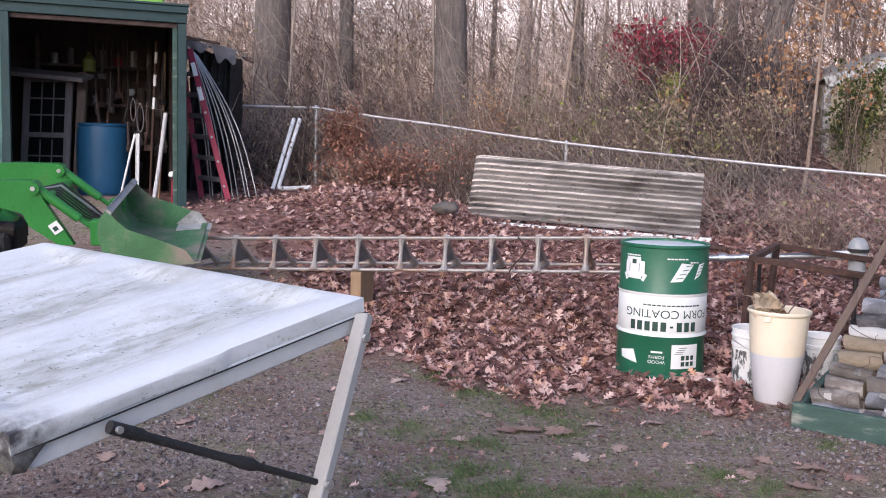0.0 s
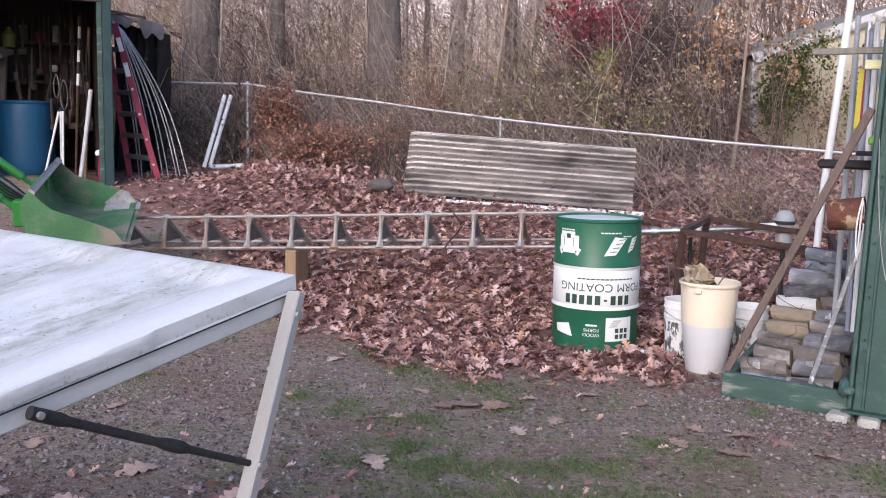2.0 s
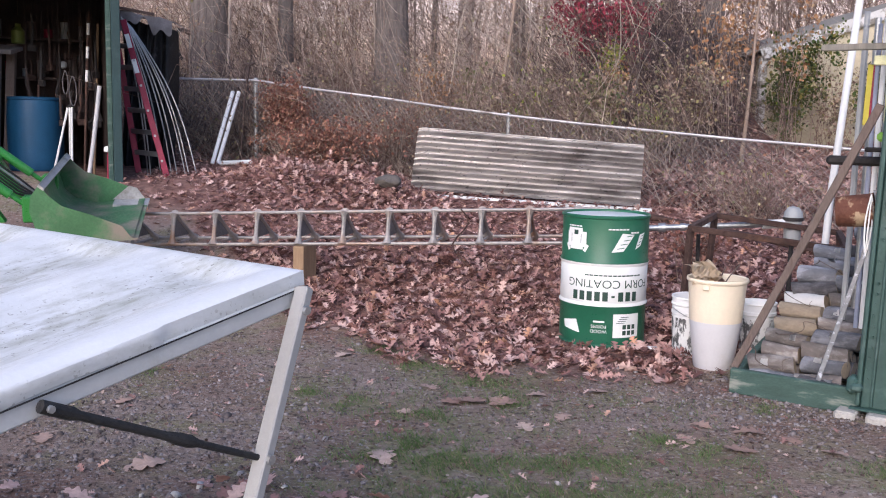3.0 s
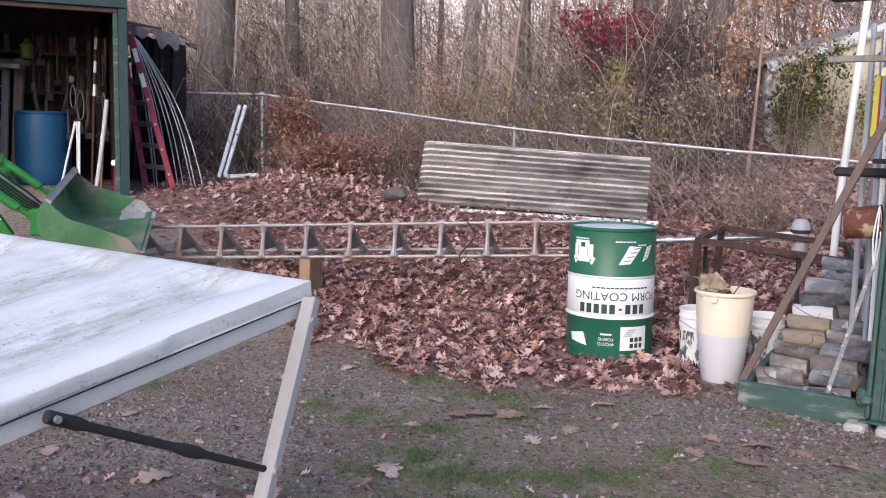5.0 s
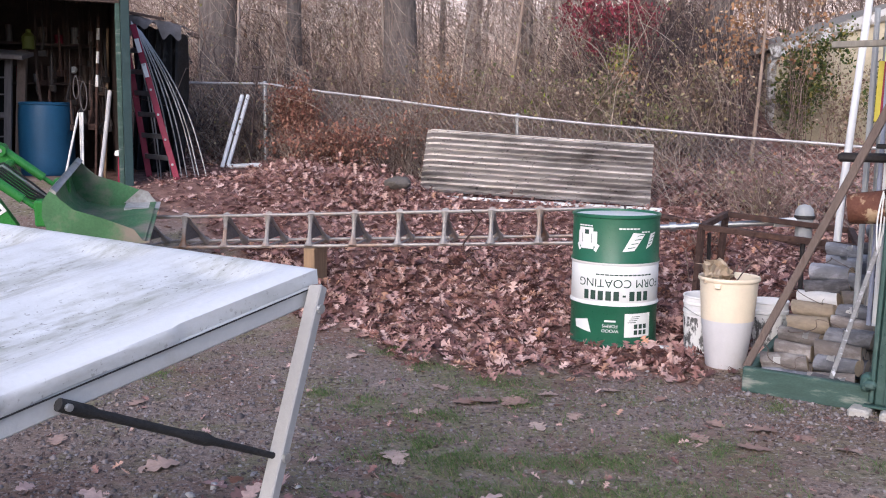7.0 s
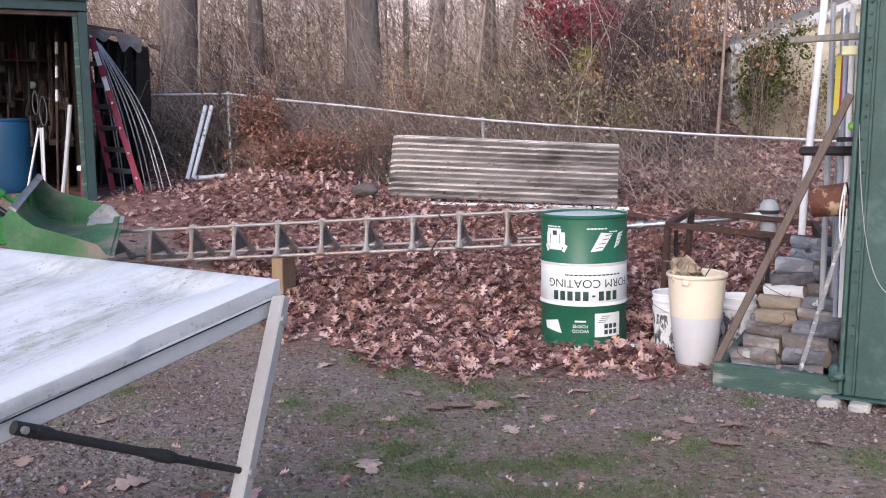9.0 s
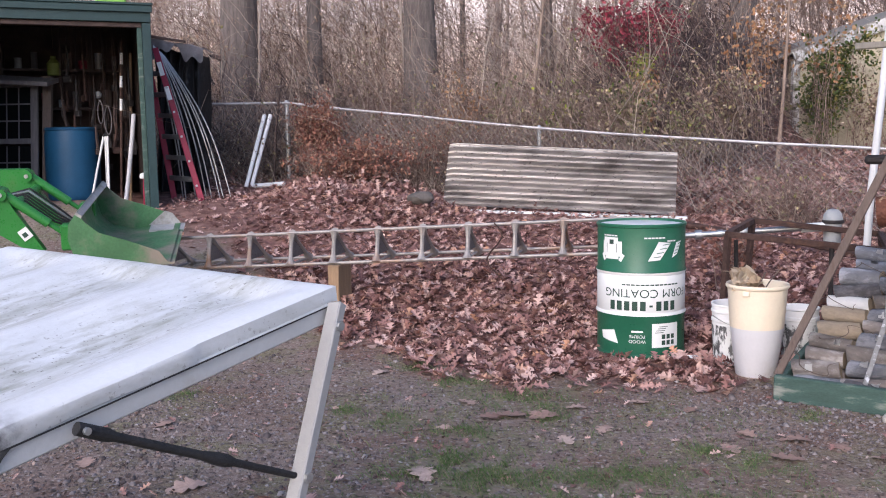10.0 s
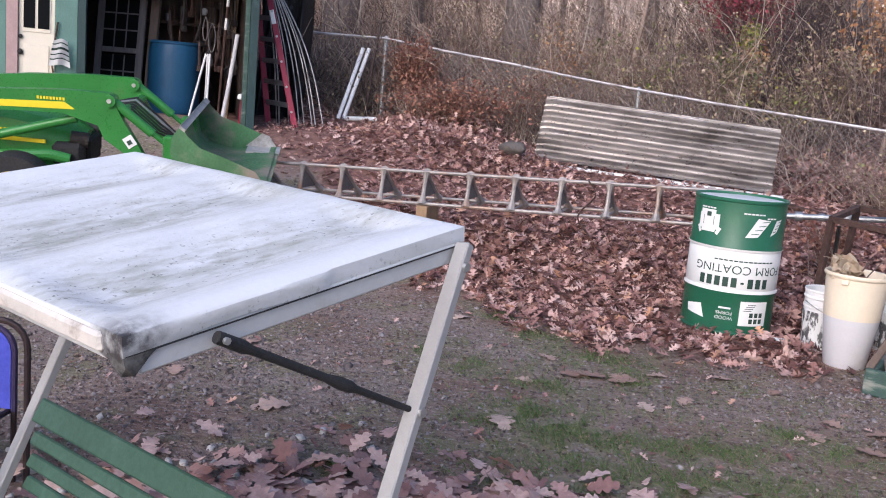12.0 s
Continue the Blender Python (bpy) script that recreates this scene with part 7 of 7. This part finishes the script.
def clump(name, c, r, n, size, material, label, seed, stemsn=60):
    """A shrub: many shoots from its foot and leaves about their ends."""
    rg = np.random.default_rng(seed)
    z0 = float(land(c[0], c[1]))
    base = np.stack([c[0] + rg.normal(0, r[0] * 0.2, stemsn), c[1] + rg.normal(0, r[1] * 0.2, stemsn), np.full(stemsn, z0)], 1)
    a = rg.normal(0, 1, (stemsn, 3))
    a /= np.linalg.norm(a, axis=1)[:, None]
    end = np.array(c)[None] + a * np.array(r)[None] * rg.uniform(0.3, 1.0, (stemsn, 1))
    t = np.linspace(0, 1, 7)[None, :, None]
    P = base[:, None] * (1 - t) + end[:, None] * t + rg.normal(0, 0.05, (stemsn, 7, 3)) * np.sin(np.pi * t)
    s = thing("shrub", None, label, "shrub")
    o = stems("stem_tangle", P, taper(P, np.full(stemsn, 0.006), 0.3), m_twig, "", "", "stuff")
    o.parent = s
    tw = side_twigs(rg, P, 5, 0.45, 1.0, 0.4 * max(r), 4)
    o = stems("twig_tangle", tw, taper(tw, np.full(len(tw), 0.003), 0.4), m_twig, "", "", "stuff")
    o.parent = s
    pos = tw[rg.integers(0, len(tw), n), rg.integers(1, 4, n)] + rg.normal(0, 0.05, (n, 3))
    o = leaves_at("foliage", pos, size, material, "", "", rg)
    o.parent = s
    return s


# far twigs: distant sunlight is put into the pale colour
m_twig_far = mat("far_twigs_paled_for_sunlight", (0.50, 0.39, 0.34), 0.95, var=0.25, scale=0.6, bump=0, island=0.35)
build_woods()
slope_litter()
clump("shrub", (3.25, 16.5, 3.62), (0.95, 0.6, 0.20), 2300, (0.035, 0.10), m_crimson, "crimson-leaved shrub on the bank", 21)
clump("shrub", (3.85, 16.3, 3.50), (0.35, 0.4, 0.14), 700, (0.035, 0.10), m_crimson, "crimson-leaved shrub on the bank", 33, 36)
clump("shrub", (3.11, 14.6, 2.74), (0.26, 0.25, 0.14), 460, (0.035, 0.075), m_lime, "yellow-green leafy shrub on the bank", 22, 24)
clump("shrub", (4.45, 13.2, 3.36), (0.50, 0.35, 0.16), 330, (0.035, 0.085), m_orange, "orange-leaved branches over the bank", 23, 16)
clump("shrub", (5.0, 14.2, 3.85), (0.50, 0.4, 0.16), 300, (0.035, 0.085), m_orange, "orange-leaved branches before the house eave", 34, 14)
clump("shrub", (5.9, 15.0, 4.15), (1.0, 0.5, 0.30), 420, (0.035, 0.09), m_orange, "orange-leaved branches over the house eave", 38, 12)
clump("shrub", (2.6, 12.9, 2.1), (0.45, 0.4, 0.28), 700, (0.025, 0.06), m_ivy, "green and yellow leaves in the brush", 24)
clump("shrub", (2.85, 13.2, 2.32), (0.3, 0.3, 0.15), 300, (0.03, 0.08), m_orange, "faded orange leaves in the brush", 35, 24)
clump("shrub", (0.35, 13.3, 2.15), (0.6, 0.4, 0.30), 420, (0.025, 0.06), m_orange, "faded orange leaves in the brush", 36, 30)
clump("shrub", (-1.60, 12.18, 1.80), (0.36, 0.20, 0.26), 6500, (0.018, 0.045), m_rust_leaf, "rust-brown vine heaped on the fence corner", 25, 150)
clump("shrub", (-1.0, 11.1, 1.25), (0.85, 0.4, 0.22), 3600, (0.02, 0.052), m_rust_leaf, "rust-brown dry brush along the fence", 26, 170)
clump("shrub", (-0.2, 11.9, 1.55), (0.8, 0.35, 0.30), 700, (0.018, 0.045), m_rust_leaf, "dry reddish brush behind the fence", 27, 110)
clump("shrub", (3.9, 10.1, 0.95), (0.9, 0.3, 0.35), 260, (0.02, 0.05), m_brush_leaf, "dry brown vine on the fence", 28)
clump("shrub", (6.40, 15.9, 2.4), (0.32, 0.35, 0.95), 1500, (0.04, 0.09), m_ivy, "ivy climbing the pale house wall", 29, 22)
clump("shrub", (8.0, 15.6, 2.5), (0.65, 0.3, 0.9), 2400, (0.04, 0.09), m_ivy, "ivy climbing the pale house wall", 30, 30)
clump("shrub", (6.9, 16.0, 3.05), (0.85, 0.3, 0.24), 1300, (0.035, 0.08), m_ivy, "ivy hanging over the house eave", 37, 14)
clump("shrub", (7.2, 15.7, 2.3), (0.9, 0.4, 0.85), 900, (0.03, 0.07), m_brush_leaf, "brown tangled vines before the pale house", 32, 22)
clump("shrub", (2.45, 7.4, 0.62), (0.28, 0.2, 0.14), 500, (0.025, 0.05), m_rust_leaf, "small dark red plant beside the pipe", 31, 24)
m_olive = ramp_mat("olive_yellow_leaves", [(0.0, (0.09, 0.095, 0.045)), (0.5, (0.20, 0.19, 0.095)), (1.0, (0.40, 0.33, 0.18))], 0.75)
for k, (cx, cy, cz, rx, rz, nn) in enumerate(((2.55, 12.3, 1.95, 0.40, 0.20, 420), (3.25, 12.2, 1.75, 0.45, 0.18, 300), (1.75, 12.9, 2.05, 0.35, 0.22, 240), (0.9, 13.4, 2.3, 0.4, 0.22, 240))):
    clump("shrub", (cx, cy, cz), (rx, 0.3, rz), nn, (0.03, 0.07), m_olive, "olive and yellow leaves on low brush", 70 + k, 36)
for k, (cx, cy, cz, rx, rz, nn) in enumerate(((2.3, 12.4, 2.0, 0.7, 0.35, 700), (3.9, 12.8, 2.15, 0.9, 0.40, 900), (1.2, 12.6, 1.9, 0.7, 0.35, 600), (4.0, 13.6, 2.4, 0.6, 0.4, 700))):
    clump("shrub", (cx, cy, cz), (rx, 0.45, rz), nn, (0.025, 0.065), m_brush_leaf, "brown and olive leaves hanging in the brush", 50 + k, 60)
clump("shrub", (4.7, 18.6, 3.50), (1.25, 0.8, 0.62), 6000, (0.03, 0.075), m_dark_leaf, "dense dry thicket far up the bank, coloured dark for shade", 61, 220)


for k, (fx, fy, fz, ln, an) in enumerate(((5.3, 16.8, 0.16, 1.7, 14), (5.6, 17.0, 0.45, 1.5, -12), (5.2, 17.1, 0.70, 1.3, 20), (5.9, 17.2, 0.85, 1.2, -25))):
    z = Z(fx, fy) + fz
    dx, dz = 0.5 * ln * math.cos(radians(an)), 0.5 * ln * math.sin(radians(an)) * 0.4
    solo("fallen_log", a_tube([(fx - dx, fy, z - dz), (fx - 0.3 * dx, fy + 0.05, z + 0.04), (fx + 0.4 * dx, fy, z), (fx + dx, fy + 0.08, z + dz)], [0.15, 0.16, 0.13, 0.11], 12), m_bark, None, "dark fallen log lying on the bank", "log", "fallen logs on the bank")


def fence_vines():
    n = 1300
    x = rng.uniform(-3.0, 7.5, n)
    x = x[(x < 2.3) | (rng.uniform(0, 1, n) < 0.45)]
    n = len(x)
    y = fence_y(x) + 0.10 + np.abs(rng.normal(0, 0.14, n))
    P = tangle_paths(rng, np.stack([x, y, land(x, y) + rng.uniform(0, 0.5, n)], 1), rng.uniform(0.4, 1.6, n), 8, 0.12, 0.45, (-0.1, 1.3))
    stems("fence_vines", P, taper(P, rng.uniform(0.003, 0.008, n), 0.4), m_twig, "bare vines woven through the fence", "vines")
    tw = side_twigs(rng, P, 3, 0.1, 1.0, 0.35, 4)
    stems("fence_twigs", tw, taper(tw, rng.uniform(0.002, 0.004, len(tw)), 0.4), m_twig, "thin twigs in the fence", "vines")
    k = 2200
    pos = tw[rng.integers(0, len(tw), k), rng.integers(1, 4, k)]
    leaves_at("fence_leaves", pos, (0.02, 0.055), m_brush_leaf, "dry brown leaves caught in the fence", "leaves", rng)


fence_vines()


def build_house():
    h = thing("house", pose(6.20, 16.6, -0.27), "pale yellow house wall with white trim, overgrown with ivy", "house")
    part("wall", prism(bmesh.new(), [(0, 0.6), (6, 0.6), (6, 3.4), (3.4, 4.25), (0, 3.1)], 0.0, 5.0), m_house, h)
    for i in range(15):
        part("siding_board", a_box(0.03, 5.9, -0.016, -0.002, 0.8 + 0.155 * i, 0.8 + 0.155 * i + 0.156, 0.0), m_house, h)
    part("rake_board", beam(bmesh.new(), (-0.06, -0.06, 3.10), (3.5, -0.06, 4.36), 0.05, 0.2), m_peeling, h, "white eave board")
    part("rake_board", beam(bmesh.new(), (3.5, -0.06, 4.36), (6.3, -0.06, 3.35), 0.05, 0.2), m_white_plastic, h, "white eave board")
    part("corner_board", a_box(-0.05, 0.07, -0.03, 0.1, 0.6, 3.06, 0.004), m_peeling, h)
    bm = bmesh.new()
    prism(bm, [(-0.35, 3.14), (3.5, 4.45), (6.4, 3.42), (6.4, 3.36), (3.5, 4.38), (-0.35, 3.08)], -0.03, 5.2)
    part("roof", bm, m_grey_wood, h, "grey shingle roof")


m_peeling = mat("peeling_white_paint", (0.62, 0.61, 0.60), 0.7, var=0.15, stain=(0.22, 0.20, 0.17), stain_amt=(0.46, 0.56), stain_scale=7)
m_house = mat("pale_yellow_siding", (0.56, 0.49, 0.35), 0.7, var=0.2, stain=(0.4, 0.36, 0.27))
build_house()


def build_backdrop():
    bm = bmesh.new()
    n = 60
    prev = None
    for i in range(n + 1):
        a = radians(-75 + 150 * i / n)
        x, y = 95 * math.sin(a), 95 * math.cos(a) - 5
        top = 34.0
        cur = [bm.verts.new((x, y, -2)), bm.verts.new((x, y, top * 0.6)), bm.verts.new((x, y, top))]
        if prev:
            bm.faces.new((prev[0], cur[0], cur[1], prev[1]))
            bm.faces.new((prev[1], cur[1], cur[2], prev[2]))
        prev = cur
    m = bpy.data.materials.new("self_lit_far_woods")
    m.use_nodes = True
    nt = m.node_tree
    bs = nt.nodes["Principled BSDF"]
    co = nt.nodes.new("ShaderNodeTexCoord").outputs["Object"]
    sep = nt.nodes.new("ShaderNodeSeparateXYZ")
    nt.links.new(co, sep.inputs[0])
    # bright sky and haze are put into the colour, paler towards the top
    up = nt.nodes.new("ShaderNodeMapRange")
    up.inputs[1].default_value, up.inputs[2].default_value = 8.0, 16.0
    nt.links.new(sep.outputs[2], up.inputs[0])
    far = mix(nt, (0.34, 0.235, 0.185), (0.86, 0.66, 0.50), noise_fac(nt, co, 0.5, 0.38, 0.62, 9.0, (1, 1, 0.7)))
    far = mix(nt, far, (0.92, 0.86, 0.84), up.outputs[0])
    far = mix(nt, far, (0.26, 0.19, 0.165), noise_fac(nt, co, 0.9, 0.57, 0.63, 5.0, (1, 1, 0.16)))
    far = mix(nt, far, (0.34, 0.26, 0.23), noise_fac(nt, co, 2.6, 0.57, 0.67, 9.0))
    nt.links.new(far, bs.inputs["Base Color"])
    # the sheet also glows by itself, in place of distant sunlight
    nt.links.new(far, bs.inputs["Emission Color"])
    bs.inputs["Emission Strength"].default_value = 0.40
    bs.inputs["Roughness"].default_value = 1.0
    tagged(new("backdrop", mesh_of("backdrop", bm, m)), "self-lit backdrop of far woods with haze and bright sky painted in", "backdrop", "", "structure")


build_backdrop()


# ---- fallen leaves, gravel, grass ----
m_crumb = ramp_mat("leaf_crumbs", [(0.0, (0.075, 0.05, 0.043)), (0.4, (0.15, 0.105, 0.09)), (0.8, (0.24, 0.175, 0.15)), (1.0, (0.44, 0.35, 0.31))], 0.85)
def build_litter():
    n = 56000
    x, y = rng.uniform(-4.2, 5.5, n), rng.uniform(4.9, 12.6, n)
    keep = (rng.uniform(0, 1, n) < litter(x, y) * np.where(y < 9, 1.0, 0.7) * (1 - 0.72 * sstep(-1.2, -2.2, x))) & (y < fence_y(x)) & ~((x < -3.0) & (y > 9.7))
    inside = (np.hypot(x - 1.446, y - 6.2) < 0.36) | (np.hypot(x - 2.005, y - 5.47) < 0.14) | (np.hypot(x - 1.975, y - 5.8) < 0.15)
    keep &= ~inside
    x, y = x[keep], y[keep]
    z = land(x, y) + rng.uniform(0.0, 0.035, len(x))
    P, near = np.stack([x, y, z], 1), y < 8.0
    leaves_at("leaf_litter", P[near], (0.045, 0.115), m_leaf, "thick brown oak leaf litter over the yard", "leaves", rng, 0.47, "oak")
    leaves_at("leaf_litter", P[~near], (0.035, 0.085), m_leaf, "brown oak leaf litter up the rise", "leaves", rng, 0.42, "oak")
    # heaps by the rise and round the drum's foot
    n = 3400
    cx = np.array([[-0.8, 9.6, 0.9, 0.5, 0.14], [-1.2, 10.6, 0.6, 0.4, 0.16], [-0.9, 10.9, 0.9, 0.4, 0.26], [-0.4, 9.2, 0.8, 0.4, 0.06]])
    k = rng.integers(0, 4, n)
    x, y = cx[k, 0] + rng.normal(0, 1, n) * cx[k, 2] * 0.6, cx[k, 1] + rng.normal(0, 1, n) * cx[k, 3] * 0.6
    z = land(x, y) + cx[k, 4] * rng.uniform(0, 1, n) * np.exp(-((x - cx[k, 0]) / cx[k, 2]) ** 2 - ((y - cx[k, 1]) / cx[k, 3]) ** 2)
    ok = np.hypot(x - 1.446, y - 6.2) > 0.31
    leaves_at("leaf_heap", np.stack([x, y, z], 1)[ok], (0.04, 0.10), m_leaf, "heaped dry oak leaves", "leaves", rng, 0.6, "oak")
    # leaves under the canopy bench
    n = 1500
    x, y = rng.normal(-0.15, 0.6, n), rng.normal(2.6, 0.28, n)
    leaves_at("leaf_drift", np.stack([x, y, land(x, y) + rng.uniform(0.005, 0.04, n)], 1), (0.06, 0.125), m_drift, "drift of dry leaves under the bench", "leaves", rng, 0.28, "big_oak")
    # scattered bits over the bare yard
    n = 900
    x, y = rng.uniform(-3.2, 3.2, n), rng.uniform(2.2, 7.5, n)
    leaves_at("leaf_bits", np.stack([x, y, land(x, y) + 0.006], 1), (0.02, 0.06), m_leaf, "small leaf scraps on the gravel", "leaves", rng, 0.3, "oak")
    # crumbs of leaf and dry grass trodden into the dirt
    n = 22000
    x, y = rng.uniform(-3.4, 3.4, n), 2.2 + 5.0 * rng.beta(1.2, 1.4, n)
    leaves_at("leaf_crumbs", np.stack([x, y, land(x, y) + 0.003], 1), (0.007, 0.026), m_crumb, "crumbled leaves and dry stalks in the dirt", "leaves", rng, 0.5)
    solo("paper_scrap", a_box(-0.05, 0.05, -0.03, 0.03, 0, 0.012, 0.004), m_white_plastic, pose(1.72, 5.78, Z(1.72, 5.78) + 0.03, 4, 6, 20), "white scrap of paper on the leaves", "paper")
    # single leaves lying apart
    V = np.array(BIG_OAK_V)
    for i, (lx, ly, s, a) in enumerate(((-0.01, 3.85, 0.17, 200), (-0.89, 3.69, 0.17, 120), (0.27, 4.86, 0.13, 30), (0.36, 4.69, 0.18, 250), (0.44, 4.64, 0.14, 100), (0.55, 4.60, 0.16, 280), (0.62, 4.62, 0.13, 20), (0.88, 4.79, 0.11, 80),
                                        (0.93, 4.45, 0.12, 160), (0.72, 4.15, 0.12, 20), (1.24, 4.90, 0.12, 100), (1.38, 4.68, 0.10, 310), (1.62, 4.24, 0.11, 40), (1.86, 4.16, 0.15, 75), (1.94, 4.13, 0.12, 190), (1.46, 4.00, 0.13, 15),
                                        (1.73, 3.90, 0.15, 75), (2.03, 3.93, 0.12, 220), (-0.40, 6.2, 0.11, 10), (-0.25, 5.65, 0.12, 130), (0.16, 4.43, 0.10, 70), (-1.3, 4.6, 0.13, 140), (-1.5, 3.9, 0.12, 15), (-2.0, 4.6, 0.12, 70), (-0.6, 4.4, 0.08, 330))):
        me = bpy.data.meshes.new("oak_leaf")
        W = V.copy()
        W[:, 2] = W[:, 2] * 0.8 + 0.06 * np.sin(4 * V[:, 1] + i) * V[:, 1] + 0.10 * V[:, 0] * math.sin(2.3 * i) + 0.05
        me.from_pydata([tuple(v * s) for v in W], [], BIG_OAK_T)
        me.materials.append(m_leaf_single)
        ob = new("oak_leaf", me)
        ob.matrix_basis = pose(lx, ly, Z(lx, ly) + 0.002, 0, 0, a)
        tagged(ob, "single dry curled oak leaf lying on the gravel", "leaf", "single fallen leaves")


def build_gravel():
    V = np.array([(1, 0, 0), (-1, 0, 0), (0, 1, 0), (0, -1, 0), (0, 0, 0.7), (0, 0, -0.7), (0.7, 0.7, 0.1), (-0.7, -0.6, 0.2)])
    T = [(0, 6, 4), (6, 2, 4), (2, 1, 4), (1, 7, 4), (7, 3, 4), (3, 0, 4), (6, 0, 5), (2, 6, 5), (1, 2, 5), (7, 1, 5), (3, 7, 5), (0, 3, 5)]
    n = 11000
    x = np.concatenate([rng.normal(-1.3, 1.0, n // 2), rng.uniform(-3.5, 3.4, n // 4), rng.normal(2.1, 0.5, n // 4)])
    y = np.concatenate([rng.normal(4.2, 0.9, n // 2), rng.uniform(2.4, 6.2, n // 4), rng.normal(4.6, 0.35, n // 4)])
    ok = (y > 2.0) & (rng.uniform(0, 1, len(x)) > litter(x, y)) & (rng.uniform(0, 1, len(x)) > 0.8 * grassy(x, y))
    x, y = x[ok], y[ok]
    s = rng.gamma(2.0, 0.0026, len(x)) + 0.0028
    scatter("gravel", V, T, placed(turns(len(x), rng, 0.6), s, np.stack([x, y, land(x, y) + 0.001], 1)), m_gravel, "loose grey gravel on the yard", "gravel")
    n = 60
    x, y = rng.normal(-0.9, 0.5, n), rng.normal(2.7, 0.3, n)
    scatter("pale_stones", V, T, placed(turns(n, rng, 0.6), rng.uniform(0.012, 0.035, n), np.stack([x, y, land(x, y) + 0.005], 1)), m_pale_stone, "pale stones among leaves under the bench", "stones")


def build_grass():
    pts = []
    for px, py, r in GRASS_SPOTS:
        k = int(9000 * r * r) + 110
        pts.append(np.stack([rng.normal(px, r * 0.55, k), rng.normal(py, r * 0.55, k)], 1))
    k = 3200
    pts.append(np.stack([rng.uniform(-0.4, 1.7, k), 3.1 + 2.1 * rng.beta(1.1, 1.5, k)], 1))
    p = np.concatenate(pts)
    p = p[np.sin(23 * p[:, 0] + 3 * np.sin(9 * p[:, 1])) + np.sin(19 * p[:, 1]) > -0.5]
    n = len(p)
    base = np.stack([p[:, 0], p[:, 1], land(p[:, 0], p[:, 1])], 1)
    P = shoot_paths(rng, base, rng.gamma(3.0, 0.007, n) + 0.006, rng.uniform(0.3, 1.6, n), rng.uniform(0, 0.5, n), 3, 0.05)
    stems("grass", P, taper(P, rng.uniform(0.0012, 0.0024, n), 0.3), m_grass, "short sparse grass tufts in the dirt", "grass")


m_pale_stone = mat("pale_pebble", (0.5, 0.48, 0.46), 0.85, var=0.2, bump=0.3)
build_litter()
build_gravel()
build_grass()
